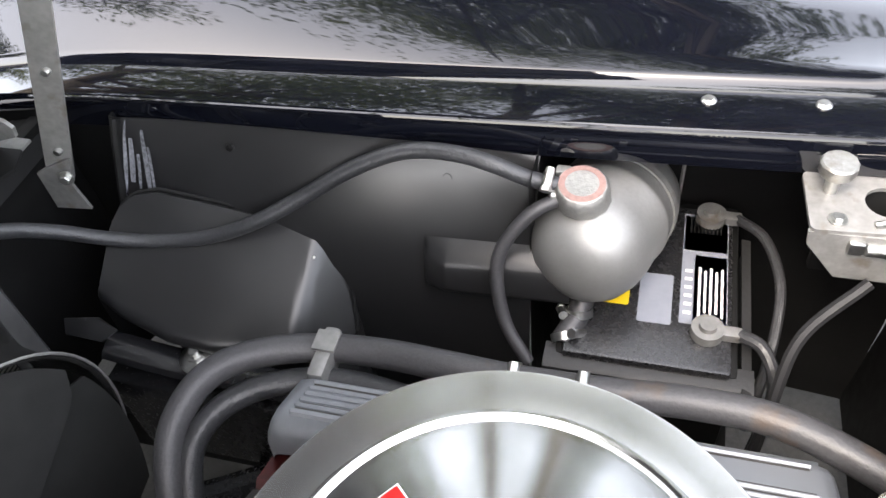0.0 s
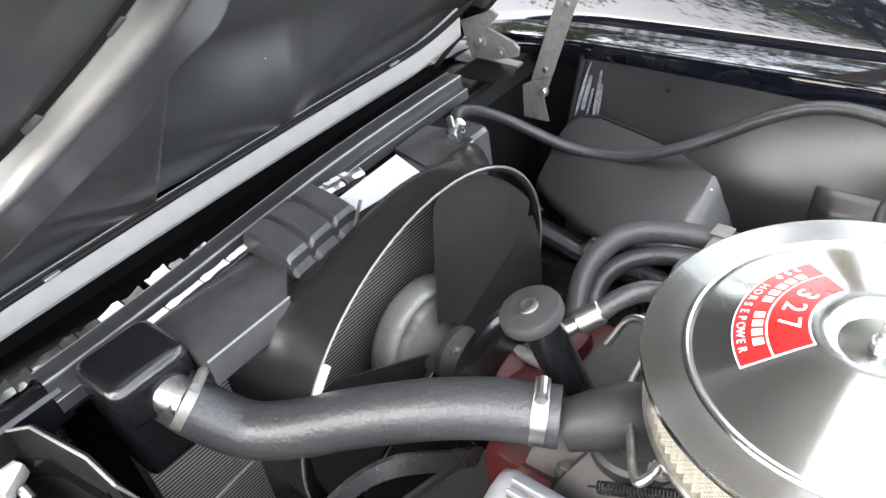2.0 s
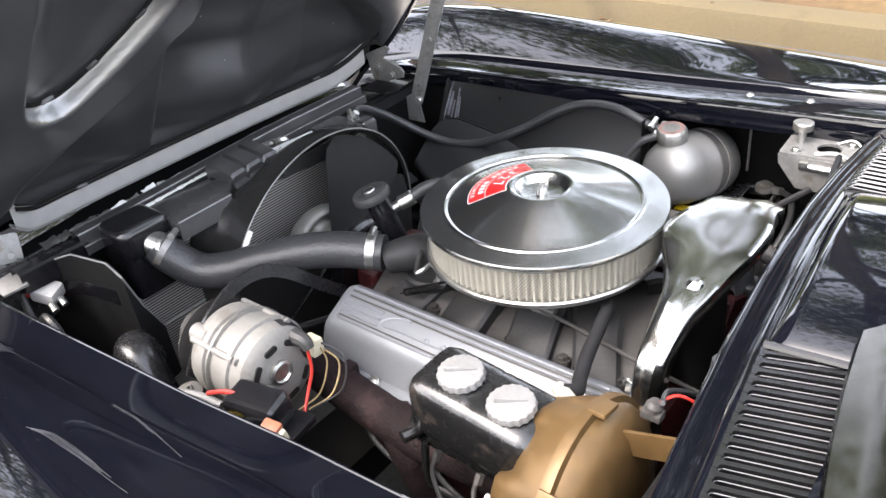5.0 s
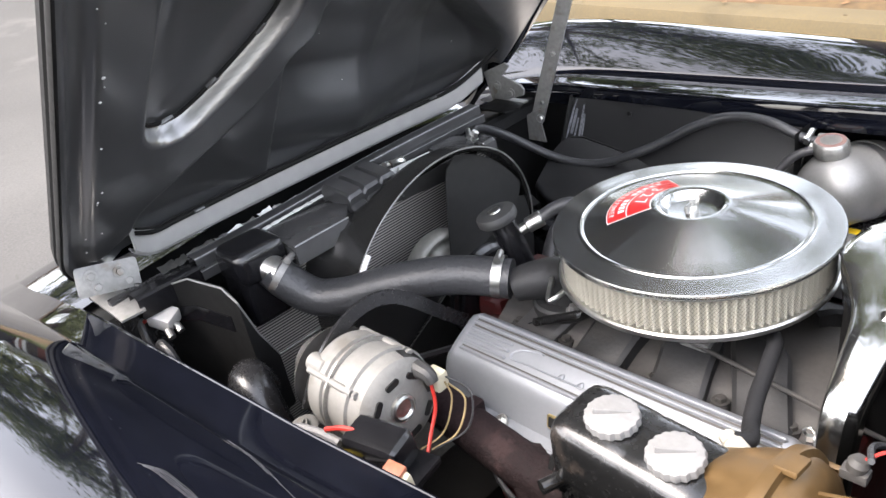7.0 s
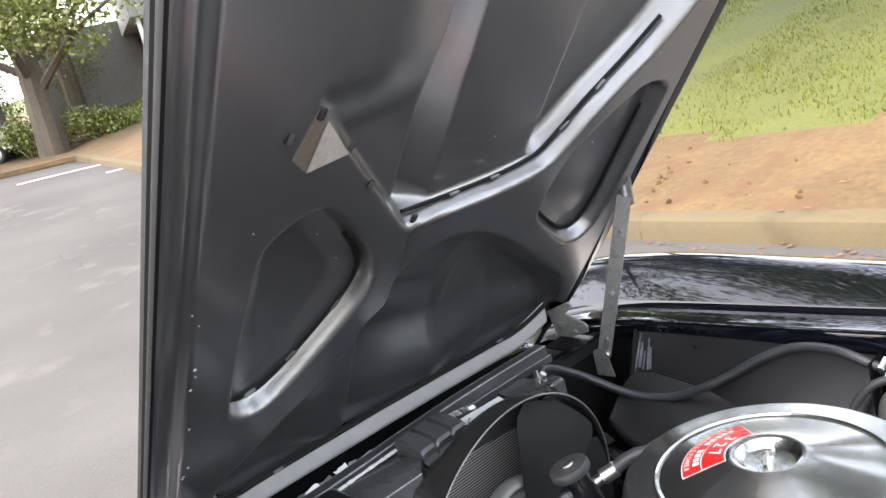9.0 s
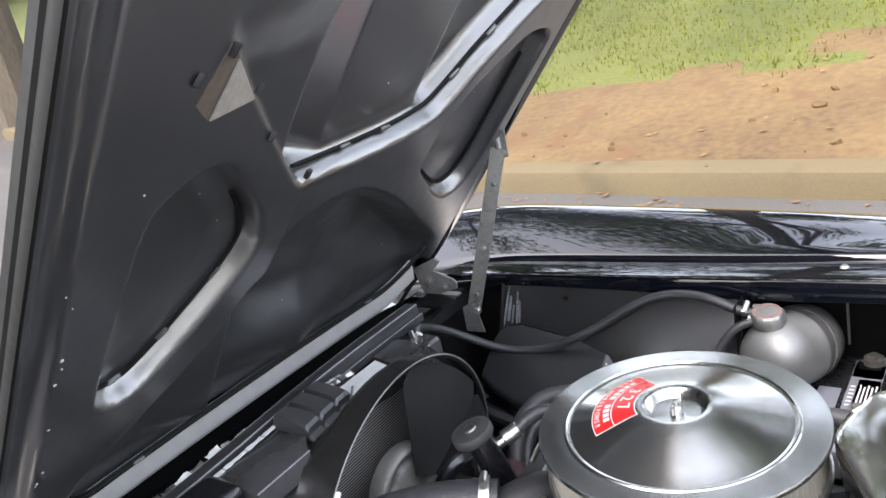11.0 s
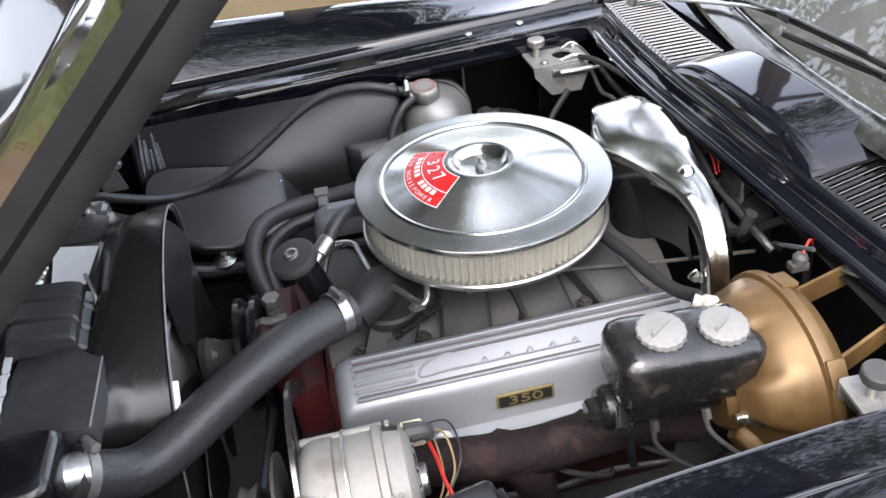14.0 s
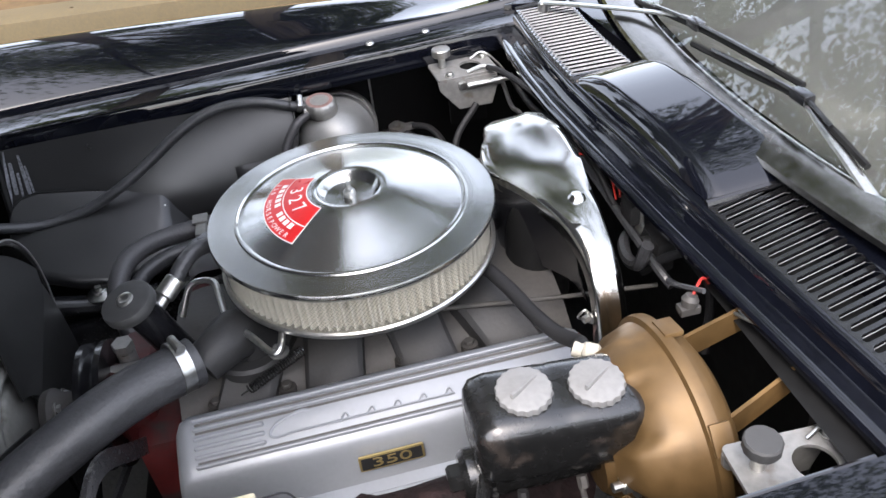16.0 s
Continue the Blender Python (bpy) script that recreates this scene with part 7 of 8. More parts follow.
# ---- oil filler ----
of = thing("oil_filler", (-0.235, -0.055, 0.68), "black oil filler tube with flat cap and side hose", "oil filler")
bm = B()
tube(bm, [(-0.222, -0.048, 0.66), (-0.240, -0.060, 0.73), (-0.256, -0.070, 0.795)], 0.020, 20, 5)
part("tube", bm, TRIM, of, "glossy black filler tube")
FN = Vector((-0.22, -0.16, 1)).normalized()
bm = B()
lathe(bm, [(0, 0.016), (0.026, 0.016), (0.0295, 0.0145), (0.031, 0.010), (0.031, 0.003), (0.029, 0.0), (0, 0.0)], (-0.260, -0.073, 0.797), FN, 40)
oc = part("cap", bm, GREYPL, of, "satin dark grey push-on cap")
bm = B()
lathe(bm, [(0.010, 0.016), (0.0095, 0.0185), (0.0065, 0.0195), (0, 0.0175)], (-0.260, -0.073, 0.797), FN, 24)
part("rivet", bm, STEEL, oc)
bm = B()
cyl(bm, (-0.240, -0.052, 0.775), (-0.215, -0.028, 0.792), 0.0085, seg=14)
cyl(bm, (-0.232, -0.044, 0.781), (-0.214, -0.027, 0.792), 0.0120, seg=16, bev=0.002)
part("fitting", bm, STEEL, of, "bright hose fitting")
bm = B()
tube(bm, [(-0.218, -0.031, 0.789), (-0.203, -0.014, 0.802), (-0.186, 0.004, 0.806), (-0.165, 0.018, 0.798), (-0.14, 0.03, 0.78)], 0.0100, 14, 7)
part("breather_hose", bm, RUBBER, of)
bm = B()
tube(bm, [(-0.235, 0.015, 0.70), (-0.215, 0.03, 0.735), (-0.185, 0.02, 0.742), (-0.175, -0.02, 0.742), (-0.165, -0.065, 0.745), (-0.135, -0.115, 0.748), (-0.115, -0.145, 0.747), (-0.105, -0.142, 0.752), (-0.10, -0.11, 0.757)], 0.0042, 10, 7)
single("fuel_line", bm, STEEL, "thin bent steel fuel line to the carburettor", "fuel line")
bm = B()
c0, c1 = Vector((-0.155, -0.135, 0.690)), Vector((-0.085, -0.125, 0.722))
ax = (c1 - c0).normalized()
u = ax.orthogonal().normalized()
w = ax.cross(u)
tube(bm, [c0 + (c1 - c0) * (k / 176) + (u * math.cos(k * 0.785) + w * math.sin(k * 0.785)) * 0.0055 for k in range(177)], 0.0011, 5, 1)
tube(bm, [c0, c0 - ax * 0.012], 0.0012, 5, 2)
single("throttle_spring", bm, IRON, "dark coiled throttle return spring", "spring")

# ---- alternator ----
AC = Vector((-0.235, -0.376, 0.702))
alt = thing("alternator", tuple(AC + Vector((0, 0.03, -0.07))), "cast aluminium alternator with belt pulley and wiring plug", "alternator")
bm = B()
lathe(bm, [(0, -0.058), (0.034, -0.058), (0.052, -0.052), (0.066, -0.040), (0.069, -0.030), (0.069, -0.012), (0.0655, -0.010), (0.0655, 0.030), (0.070, 0.032), (0.070, 0.040), (0.066, 0.042), (0.063, 0.060), (0.055, 0.068), (0.030, 0.073), (0.018, 0.073), (0.016, 0.070), (0, 0.070)], AC, (1, 0, 0), 56)
ab = part("housing", bm, ALTM, alt, "", 35)
for k in range(8):
    a = k * math.pi / 4 + 0.2
    bm = B()
    c = AC + Vector((0.0685, 0.043 * math.cos(a), 0.043 * math.sin(a)))
    plate(bm, rounded(-0.0105, -0.0045, 0.0105, 0.0045, 0.0040, 3), 0.0035, frame_of(c, (0, -math.sin(a), math.cos(a)), (0, -math.cos(a), -math.sin(a))))
    part("vent_slot", bm, DECALK, ab)
for a in (0.9, 2.4, 3.9, 5.4):
    bm = B()
    c = AC + Vector((-0.045, 0.066 * math.cos(a), 0.066 * math.sin(a)))
    cyl(bm, c, c + Vector((0.088, 0, 0)), 0.0050, seg=12)
    hexbolt(bm, c + Vector((0.09, 0, 0)), (1, 0, 0), 0.0055, 0.005, False)
    part("through_bolt", bm, ALTM, alt)
for a0, a1 in ((0.55, 1.15), (-0.35, 0.15)):
    bm = B()
    loft(bm, [[AC + Vector((x, r * math.cos(a), r * math.sin(a))) for x, r in ((0.0425, 0.0668), (0.050, 0.0655), (0.058, 0.0635), (0.0605, 0.0625))] for a in np.linspace(a0, a1, 9)])
    part("vent_window", thick(bm, 0.0012), DECALK, ab)
bm = B()
lathe(bm, [(0.0655, -0.0012), (0.0715, -0.0012), (0.0715, 0.0012), (0.0655, 0.0012)], AC + Vector((0.0, 0, 0)), (1, 0, 0), 56)
part("case_seam", bm, ALU, ab, "bright machined seam of the case")
bm = B()
lathe(bm, [(0, 0), (0.017, 0), (0.0175, 0.008), (0.014, 0.010), (0.012, 0.007), (0, 0.007)], AC + Vector((0.071, -0.005, 0.008)), (1, 0, 0), 24)
part("bearing_cap", bm, STEEL, alt)
bm = B()
tube(bm, [AC + Vector((0.066, 0.035, 0.038)), AC + Vector((0.085, 0.036, 0.036)), AC + Vector((0.092, 0.036, 0.026))], 0.0, 10, 4, ends=(0.012, 0.008))
part("stud_boot", bm, GREYPL, alt, "grey rubber stud boot")
bm = B()
box(bm, AC + Vector((0.075, 0.055, 0.012)), (0.026, 0.020, 0.026), 0.004)
part("plug", bm, CREAM, alt, "tan wiring plug")
bm = B()
lathe(bm, [(0, -0.02), (0.030, -0.018), (0.036, -0.014), (0.030, -0.006), (0.036, 0.002), (0.034, 0.004), (0, 0.004)], AC + Vector((-0.100, 0, 0)), (1, 0, 0), 36)
lathe(bm, [(0.02, 0), (0.062, 0.002), (0.064, 0.006), (0.02, 0.008)], AC + Vector((-0.078, 0, 0)), (1, 0, 0), 36)
cyl(bm, AC + Vector((-0.13, 0, 0)), AC + Vector((-0.05, 0, 0)), 0.009, seg=16)
part("pulley", bm, GRIME, alt, "grimy pulley and cooling fan")
bm = B()
cyl(bm, AC + Vector((-0.055, -0.036, 0.046)), AC + Vector((-0.020, -0.036, 0.046)), 0.013, seg=18, bev=0.003)
part("mounting_lug", bm, ALTM, alt)
bm = B()
cyl(bm, AC + Vector((-0.052, 0.060, -0.040)), AC + Vector((-0.010, 0.060, -0.040)), 0.013, seg=18, bev=0.003)
lug = part("mounting_lug", bm, ALTM, alt)
bm = B()
hexbolt(bm, (-0.276, -0.412, 0.742), (0.8, -0.5, 0.3), 0.009, 0.007)
part("adjuster_bolt", bm, COPPER, lug, "coppery adjuster bolt")
bm = B()
arch = spline([(-0.288, -0.440, 0.690), (-0.288, -0.410, 0.735), (-0.288, -0.356, 0.773), (-0.288, -0.301, 0.779), (-0.288, -0.253, 0.755), (-0.288, -0.196, 0.699), (-0.288, -0.150, 0.655)], 4)
rows = []
for k, p in enumerate(arch):
    q = (arch[min(k + 1, len(arch) - 1)] - arch[max(k - 1, 0)]).normalized()
    o = Vector((0, -q.z, q.y)) * 0.010
    rows.append([p - o, p + o])
loft(bm, rows)
part("adjuster_bracket", thick(bm, 0.005), SATIN, alt, "black slotted adjuster bracket")
for col, p in ((REDW, ((0.088, 0.036, 0.024), (0.095, 0.030, -0.005), (0.10, 0.012, -0.03), (0.11, -0.01, -0.05))), (TANW, ((0.088, 0.057, 0.012), (0.098, 0.055, -0.01), (0.100, 0.030, -0.045), (0.085, 0.0, -0.06))), (TANW, ((0.086, 0.062, 0.006), (0.11, 0.066, -0.012), (0.115, 0.040, -0.045), (0.095, 0.01, -0.062))), (RUBBER, ((0.086, 0.060, 0.018), (0.118, 0.070, 0.0), (0.125, 0.05, -0.04), (0.10, 0.012, -0.06)))):
    bm = B()
    tube(bm, [AC + Vector(q) for q in p], 0.0024 if col is REDW else 0.0013, 8, 7)
    part("lead", bm, col, alt)

# ---- small things on the driver's side ----
rg = thing("voltage_regulator", (-0.13, -0.46, 0.68), "small glossy black voltage regulator box with wires", "regulator")
bm = B()
box(bm, (-0.128, -0.444, 0.714), (0.080, 0.048, 0.046), 0.013, Euler((radians(8), 0, radians(12))).to_matrix(), 3)
part("cover", bm, TRIM, rg, "glossy black cover")
bm = B()
box(bm, (-0.125, -0.444, 0.684), (0.11, 0.07, 0.012), 0.003, Euler((0, 0, radians(12))).to_matrix())
part("base", bm, TRIM, rg)
bm = B()
box(bm, (-0.066, -0.470, 0.708), (0.032, 0.022, 0.050), 0.006, Euler((0.2, 0.1, 0.2)).to_matrix())
cn = part("connector", bm, CREAM, rg, "off-white wiring connector")
bm = B()
box(bm, (-0.066, -0.470, 0.735), (0.024, 0.015, 0.008), 0.003, Euler((0.2, 0.1, 0.2)).to_matrix())
part("lock_tab", bm, mat("orange_tab", (0.30, 0.10, 0.055), 0.5), cn)
bm = B()
tube(bm, [(-0.175, -0.475, 0.695), (-0.162, -0.482, 0.700), (-0.150, -0.488, 0.690), (-0.165, -0.49, 0.684), (-0.175, -0.475, 0.695)], 0.0045, 8, 6)
part("wire_loop", bm, YELLOW, rg, "yellow wire loop")
for p, c in ((((-0.23, -0.49, 0.725), (-0.20, -0.478, 0.722), (-0.17, -0.47, 0.715)), CAPG), (((-0.19, -0.472, 0.728), (-0.165, -0.462, 0.735), (-0.14, -0.45, 0.73)), REDW), (((-0.14, -0.485, 0.69), (-0.11, -0.492, 0.692), (-0.08, -0.486, 0.70)), WHITE)):
    bm = B()
    tube(bm, p, 0.006 if c is CAPG else 0.0032, 8, 6)
    part("lead", bm, c, rg)

hc = thing("headlamp_connector", (-0.61, -0.475, 0.70), "white wiring connector on black leads", "connector")
bm = B()
box(bm, (-0.610, -0.470, 0.735), (0.040, 0.034, 0.026), 0.005, Euler((0.2, 0.3, 0.5)).to_matrix())
part("housing", bm, WHITE, hc)
bm = B()
cyl(bm, (-0.588, -0.478, 0.724), (-0.575, -0.480, 0.716), 0.006, seg=10)
cyl(bm, (-0.592, -0.462, 0.724), (-0.580, -0.462, 0.716), 0.006, seg=10)
part("pin", bm, STEEL, hc)
for k, (c, p) in enumerate(((REDW, ((-0.628, -0.478, 0.732), (-0.645, -0.492, 0.725), (-0.648, -0.50, 0.70), (-0.63, -0.503, 0.66))), (RUBBER, ((-0.66, -0.47, 0.78), (-0.655, -0.49, 0.74), (-0.63, -0.50, 0.70), (-0.59, -0.503, 0.68), (-0.55, -0.5, 0.66))), (RUBBER, ((-0.60, -0.495, 0.70), (-0.575, -0.498, 0.715), (-0.55, -0.497, 0.70), (-0.54, -0.498, 0.66))))):
    bm = B()
    tube(bm, p, 0.0035 if k == 0 else 0.007, 8, 7)
    part("lead", bm, c, hc)

bx = thing("air_duct_box", (-0.58, -0.41, 0.60), "open black plastic box beside the radiator", "duct box")
bm = B()
path = [(-0.640, -0.462, 0.770), (-0.575, -0.428, 0.792), (-0.490, -0.416, 0.796), (-0.458, -0.414, 0.780), (-0.466, -0.395, 0.715), (-0.475, -0.369, 0.655), (-0.487, -0.283, 0.647)]
loft(bm, [[p, (p[0], p[1], min(p[2], 0.56))] for p in path[:6]])
part("wall", thick(bm, 0.004), MATTE, bx)
bm = B()
tube(bm, path, 0.0016, 6, 1)
part("wall_edge", bm, CAPG, bx, "worn bright top edge")
bm = B()
loft(bm, [[(-0.640, -0.462, z), (-0.575, -0.430, z + 0.01), (-0.490, -0.418, z + 0.012)] for z in (0.735, 0.728, 0.715, 0.708)])
part("pressed_step", thick(bm, 0.006), TRIM, bx)
bm = B()
hexbolt(bm, (-0.318, -0.440, 0.642), (0.1, -0.2, 1), 0.010, 0.008, False, 0.006)
lathe(bm, [(0, 0.002), (0.016, 0.002), (0.021, -0.001), (0, -0.003)], (-0.318, -0.440, 0.642), (0.1, -0.2, 1), 24)
cyl(bm, (-0.318, -0.440, 0.640), (-0.318, -0.436, 0.56), 0.010, seg=12)
part("washer_bolt", bm, DULL, bx, "dull bolt with a wide washer")
bm = B()
tube(bm, [(-0.47, -0.42, 0.62), (-0.45, -0.435, 0.66), (-0.42, -0.45, 0.67), (-0.39, -0.455, 0.63), (-0.38, -0.45, 0.56)], 0.032, 14, 7)
part("duct", bm, SATIN, bx, "black corrugated duct")

# hood latch plates, one on each side
def latch(at, side, label):
    l = thing("hood_latch", at, label, "hood latch", group="hood latches")
    o = Vector(at)
    m = frame_of(o, (1, 0.05 * side, 0), (0, 1, 0))
    outer = rounded(-0.055, -0.038, 0.055, 0.038, 0.006, 5)
    hole = [(0.014 + 0.019 * math.cos(radians(45 + 360 * k / len(outer) - 10)), 0.002 + 0.019 * math.sin(radians(45 + 360 * k / len(outer) - 10))) for k in range(len(outer))]
    bm = B()
    disc_plate(bm, outer, hole, 0.004, m)
    pl = part("plate", bm, DULL, l, "bare zinc latch plate", 30)
    bm = B()
    plate(bm, [(-0.020, -0.056), (0.040, -0.056), (0.052, -0.020), (0.052, 0.0), (-0.054, 0.0), (-0.052, -0.016)], 0.004, frame_of(o + Vector((0, -side * 0.036, 0.0)) if side > 0 else o + Vector((0, 0.036, 0)), (1, 0, 0), (0, 0, 1)))
    part("flange", bm, DULL, l, "", 30)
    bm = B()
    cyl(bm, o + Vector((-0.034, 0.012, 0)), o + Vector((-0.034, 0.012, 0.030)), 0.0065, seg=14)
    part("stud", bm, STEEL, l)
    bm = B()
    lathe(bm, [(0, 0.014), (0.015, 0.014), (0.0165, 0.012), (0.0165, 0.003), (0.015, 0.0), (0, 0.0)], o + Vector((-0.034, 0.012, 0.026)), (0, 0, 1), 26, 0.02, 14)
    part("bumper", bm, ALU if side > 0 else GREYPL, l, "round adjustable hood bumper")
    bm = B()
    tube(bm, [o + Vector((0.0, -0.03, 0.006)), o + Vector((0.03, -0.024, 0.010)), o + Vector((0.05, -0.03, 0.006)), o + Vector((0.058, -0.02, -0.005))], 0.0035, 8, 5)
    tube(bm, [o + Vector((0.02, 0.024, 0.006)), o + Vector((0.045, 0.03, 0.012)), o + Vector((0.07, 0.02, -0.01)), o + Vector((0.09, 0.0, -0.04))], 0.002, 6, 6)
    part("latch_lever", bm, STEEL, l)
    bm = B()
    yb = -0.041 if side > 0 else 0.041
    cyl(bm, o + Vector((-0.004, yb, -0.014)), o + Vector((0.060, yb, -0.014)), 0.0065, seg=16, bev=0.001)
    cyl(bm, o + Vector((0.060, yb, -0.014)), o + Vector((0.074, yb, -0.014)), 0.0035, seg=10)
    box(bm, o + Vector((-0.012, yb, -0.012)), (0.014, 0.010, 0.014), 0.003)
    part("latch_pin", bm, STEEL, l)
    for dx, dy in ((-0.03, -0.026), (0.043, 0.026), (0.043, -0.028)):
        bm = B()
        hexbolt(bm, o + Vector((dx, dy, 0.004)), (0, 0, 1), 0.0055, 0.004)
        part("latch_bolt", bm, STEEL, l)
    bm = B()
    box(bm, o + Vector((0.01, side * 0.03, -0.06)), (0.07, 0.012, 0.12), 0.003)
    part("support", bm, MATTE, l)
    return l


latch((0.262, 0.452, 0.766), 1, "bare metal hood latch plate near the battery")
latch((0.325, -0.468, 0.772), -1, "bare metal hood latch plate near the booster")
bm = B()
tube(bm, [(0.355, -0.30, 0.80), (0.37, -0.36, 0.81), (0.385, -0.42, 0.78), (0.36, -0.455, 0.785)], 0.002, 6, 8)
single("latch_cable", bm, STEEL, "thin steel latch cable by the firewall", "cable")
for k, (c, r, p) in enumerate((
        (LOOM, 0.005, ((0.30, 0.42, 0.775), (0.31, 0.36, 0.79), (0.325, 0.25, 0.80), (0.33, 0.15, 0.80), (0.34, 0.05, 0.79), (0.35, -0.02, 0.75))),
        (LOOM, 0.006, ((0.355, -0.10, 0.70), (0.36, -0.15, 0.76), (0.375, -0.18, 0.78), (0.39, -0.20, 0.74), (0.38, -0.22, 0.66))),
        (LOOM, 0.004, ((0.33, 0.30, 0.72), (0.36, 0.24, 0.75), (0.375, 0.15, 0.74), (0.38, 0.05, 0.72))),
        (REDW, 0.0018, ((0.335, 0.06, 0.79), (0.345, 0.03, 0.795), (0.35, 0.0, 0.785), (0.345, -0.03, 0.77))),
        (REDW, 0.0018, ((0.33, 0.07, 0.785), (0.35, 0.045, 0.80), (0.36, 0.01, 0.79), (0.355, -0.02, 0.765))),
        (LOOM, 0.007, ((0.395, -0.36, 0.80), (0.385, -0.40, 0.79), (0.375, -0.42, 0.74), (0.37, -0.42, 0.66))),
        (LOOM, 0.006, ((0.27, 0.40, 0.72), (0.22, 0.36, 0.68), (0.205, 0.32, 0.62), (0.20, 0.30, 0.54))))):
    bm = B()
    tube(bm, p, r, 8, 8)
    single("wire" if c is REDW else "wiring_loom", bm, c, "red wires by the firewall" if c is REDW else "black wiring loom along the firewall", "wire", group="bay wires")
bm = B()
box(bm, (0.362, -0.055, 0.768), (0.03, 0.035, 0.03), 0.005)
box(bm, (0.372, -0.10, 0.735), (0.025, 0.05, 0.045), 0.006)
cyl(bm, (0.35, -0.10, 0.745), (0.362, -0.10, 0.745), 0.010, seg=14)
single("wiper_motor", bm, INTAKE, "small dull metal motor on the firewall", "motor")

# engine mounts, steering and dark lower parts on each side
bm = B()
tube(bm, [(-0.53, 0.290, 0.572), (-0.47, 0.292, 0.556), (-0.42, 0.294, 0.546), (-0.30, 0.29, 0.545), (-0.1, 0.29, 0.54), (0.15, 0.30, 0.52)], 0.020, 10, 5, flat=0.7)
box(bm, (-0.40, 0.285, 0.44), (0.30, 0.03, 0.16), 0.006)
arm = single("control_arm_tower", bm, SATIN, "black suspension tower behind the engine", "suspension tower")
bm = B()
hexbolt(bm, (-0.421, 0.298, 0.562), (0.1, -0.1, 1), 0.011, 0.008, False, 0.010)
lathe(bm, [(0, 0.003), (0.012, 0.003), (0.021, -0.001), (0.021, -0.003), (0, -0.003)], (-0.421, 0.298, 0.564), (0.1, -0.1, 1), 28)
tagged(part("dished_washer_bolt", bm, STEEL, arm), "bright bolt with dished washer")
bm = B()
tube(bm, [(-0.36, 0.16, 0.50), (-0.25, 0.20, 0.52), (-0.1, 0.22, 0.50)], 0.022, 10, 5)
box(bm, (-0.22, 0.21, 0.46), (0.10, 0.09, 0.12), 0.01)
single("fuel_pump", bm, SATIN, "black fuel pump low beside the block", "pump")
bm = B()
box(bm, (0.0, -0.40, 0.42), (0.14, 0.10, 0.12), 0.015)
tube(bm, [(0.02, -0.40, 0.45), (0.16, -0.37, 0.55), (0.36, -0.34, 0.64)], 0.014, 10, 4)
single("steering_box", bm, MATTE, "dark steering box and shaft below the master cylinder", "steering box")
for k in range(3):
    bm = B()
    tube(bm, [(-0.16 + 0.12 * k, -0.255, 0.585), (-0.10 + 0.12 * k, -0.30, 0.555), (-0.02 + 0.10 * k, -0.30, 0.52), (0.1, -0.28, 0.50)], 0.004, 6, 5)
    single("spark_plug_lead", bm, RUBBER, "black spark plug lead below the manifold", "wire", group="plug leads")

for col, r, p in ((REDW, 0.0022, ((0.372, 0.19, 0.73), (0.362, 0.15, 0.752), (0.360, 0.10, 0.774), (0.362, 0.06, 0.780), (0.366, 0.03, 0.776))), (REDW, 0.0019, ((0.372, 0.18, 0.722), (0.360, 0.12, 0.758), (0.360, 0.075, 0.758), (0.364, 0.04, 0.764))),
                  (RUBBER, 0.006, ((0.350, 0.453, 0.736), (0.350, 0.339, 0.730), (0.350, 0.219, 0.752), (0.350, 0.10, 0.756), (0.350, 0.035, 0.752), (0.350, -0.131, 0.742), (0.358, -0.17, 0.73))), (RUBBER, 0.008, ((0.335, -0.145, 0.780), (0.330, -0.135, 0.745), (0.332, -0.10, 0.728), (0.345, -0.06, 0.722), (0.37, -0.03, 0.715))), (RUBDUST, 0.004, ((0.33, 0.44, 0.735), (0.322, 0.36, 0.725), (0.318, 0.30, 0.742), (0.322, 0.25, 0.735), (0.34, 0.22, 0.72)))):
    bm = B()
    tube(bm, p, r, 8, 6)
    single("wire" if r < 0.003 else "wiring_loom", bm, col, "thin red wire along the firewall" if r < 0.003 else "black wrapped wiring loom along the firewall", "wire", group="firewall wiring")
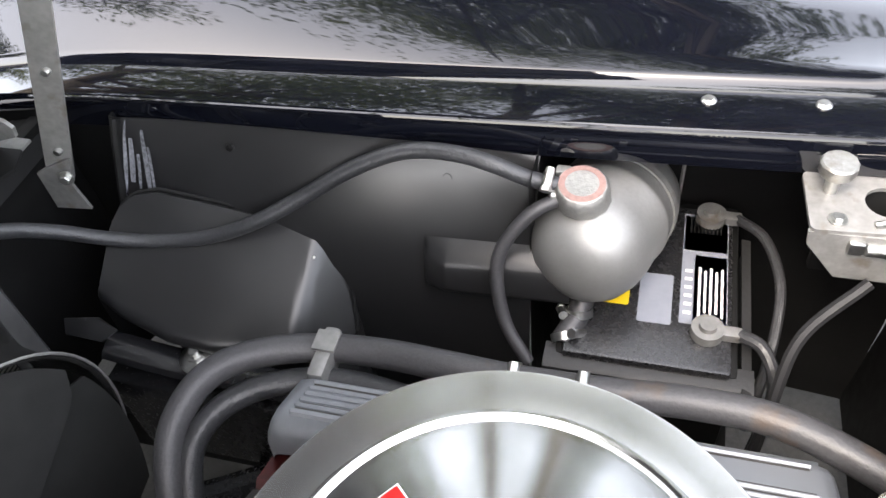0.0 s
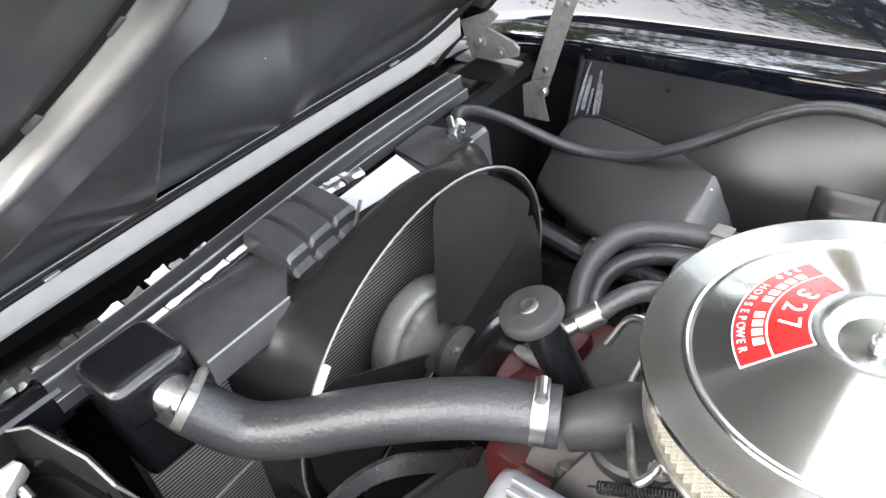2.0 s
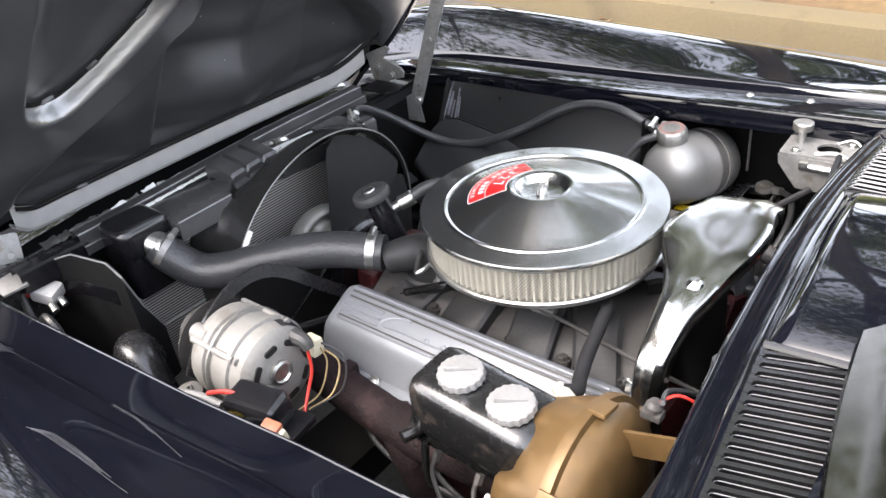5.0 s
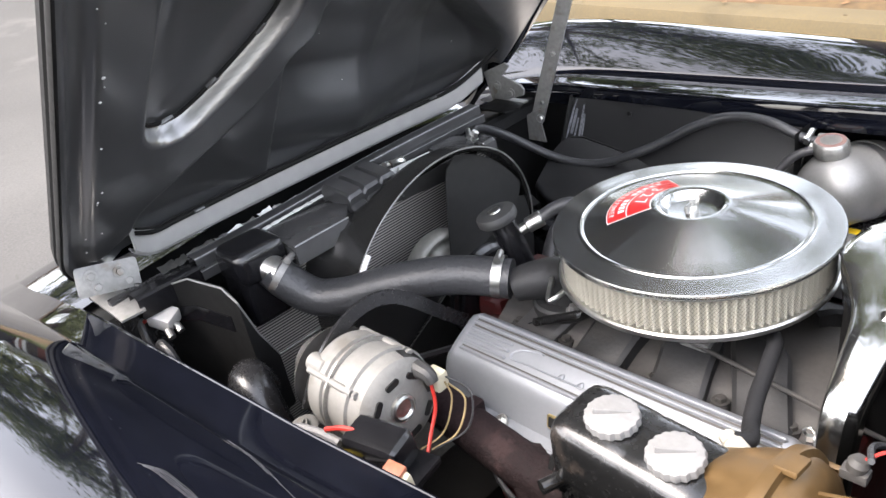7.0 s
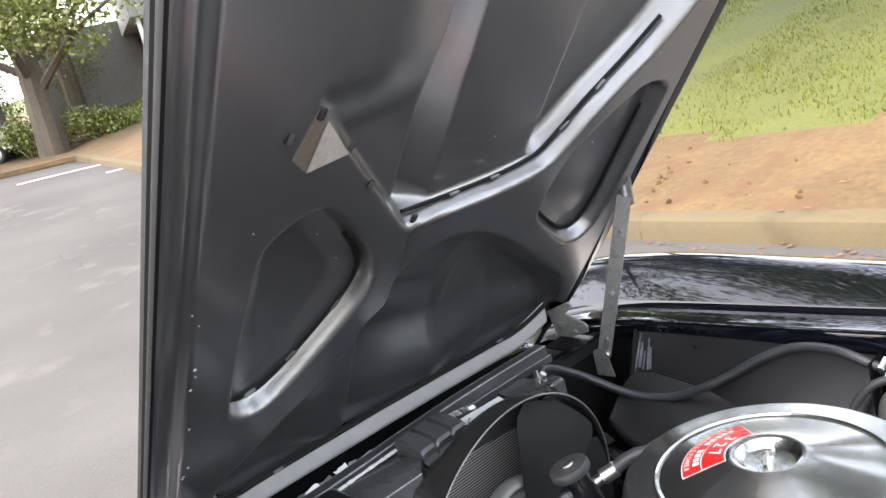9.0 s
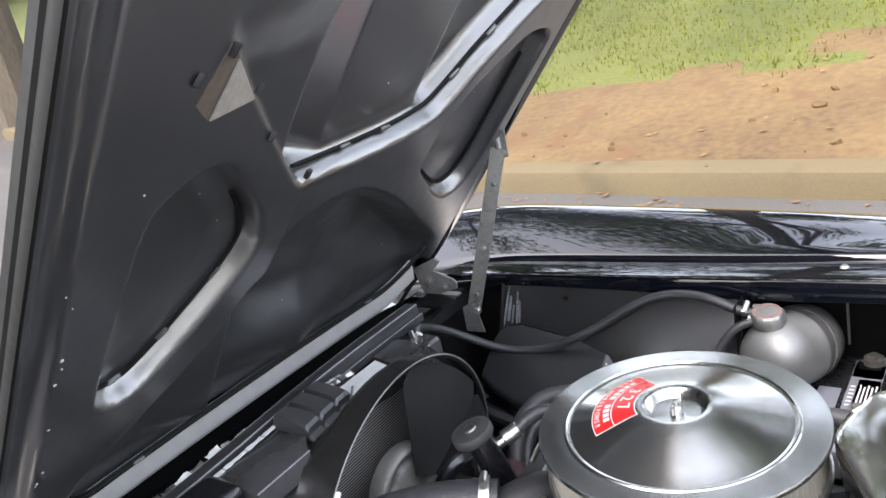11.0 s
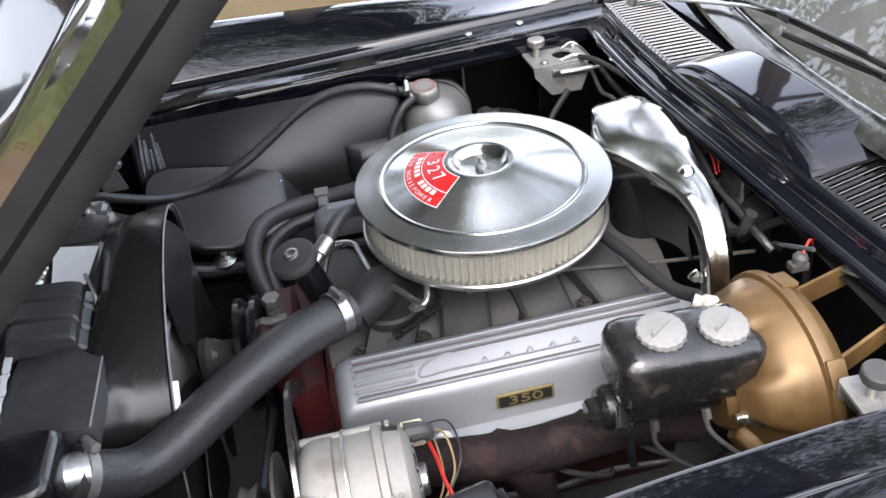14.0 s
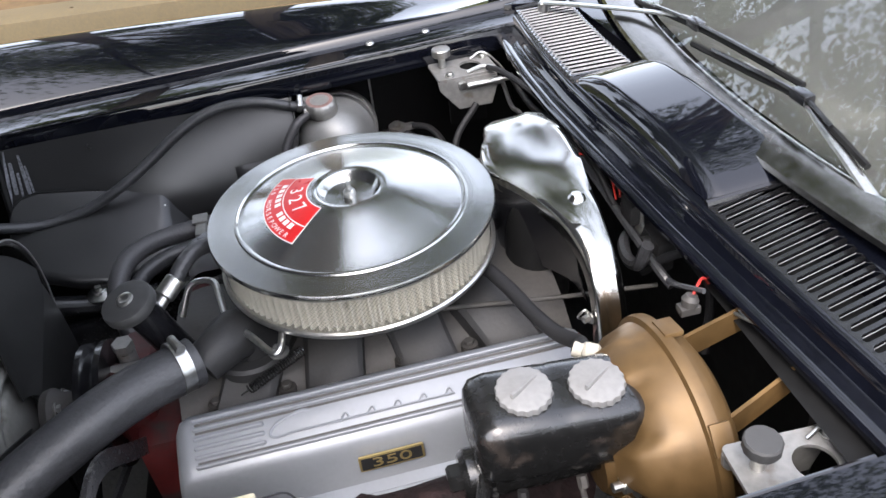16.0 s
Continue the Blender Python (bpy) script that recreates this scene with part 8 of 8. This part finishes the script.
wb = thing("firewall_bracket", (0.36, -0.04, 0.75), "small dull metal bracket on the firewall", "bracket")
bm = B()
plate(bm, [(-0.035, -0.012), (0.030, 0.012), (0.036, -0.018), (0.022, -0.032), (-0.020, -0.030)], 0.003, frame_of((0.362, -0.045, 0.765), (0, -1, 0.1), (0, 0, 1)), 0.001)
part("plate", bm, DULL, wb)
bm = B()
hexbolt(bm, (0.360, -0.05, 0.758), (-1, 0, 0.2), 0.006, 0.006)
part("bolt", bm, STEEL, wb)
bm = B()
tube(bm, [(0.05, -0.082, 0.705), (0.122, -0.089, 0.700), (0.239, -0.112, 0.700), (0.36, -0.13, 0.70)], 0.003, 8, 4)
single("throttle_rod", bm, GRIME, "thin dull steel throttle rod to the firewall", "rod")
# scratches in the fender's paint: bundles of fine curved strands
scr = mat("fresh_scratch", (0.030, 0.031, 0.036), 0.6, spec=0.15, var=0.5, scale=60, bump=0.0)


def on_near_fender(x, y):
    sec = fender_section(-1, x)[2:12]
    return Vector((x, y, float(np.interp(-y, [p[0] for p in sec], [p[1] for p in sec])) + 0.0002))


rng_c = random.Random(23)
for line, n, spread in (([(-0.180, -0.672), (-0.160, -0.664), (-0.140, -0.661), (-0.085, -0.658), (0.0, -0.657)], 5, 0.0035), ([(-0.190, -0.580), (-0.168, -0.588), (-0.130, -0.588), (-0.080, -0.592), (-0.022, -0.597)], 3, 0.0012)):
    sc = thing("paint_scratch", tuple(on_near_fender(*line[2])), "pale curved scratch in the glossy black fender paint", "scratch", group="paint scratches")
    smooth = spline([(x, y, 0) for x, y in line], 6)
    for k in range(n):
        a, b = rng_c.randint(0, 5), len(smooth) - rng_c.randint(0, 8)
        off = spread * (k - (n - 1) / 2) / max(1, n - 1) * 2
        bm = B()
        tube(bm, [on_near_fender(p.x, p.y + off * math.sin(math.pi * i / len(smooth)) + rng_c.uniform(-0.0003, 0.0003)) for i, p in list(enumerate(smooth))[a:b]], rng_c.uniform(0.00025, 0.0005), 5, 1)
        part("strand", bm, scr, sc)
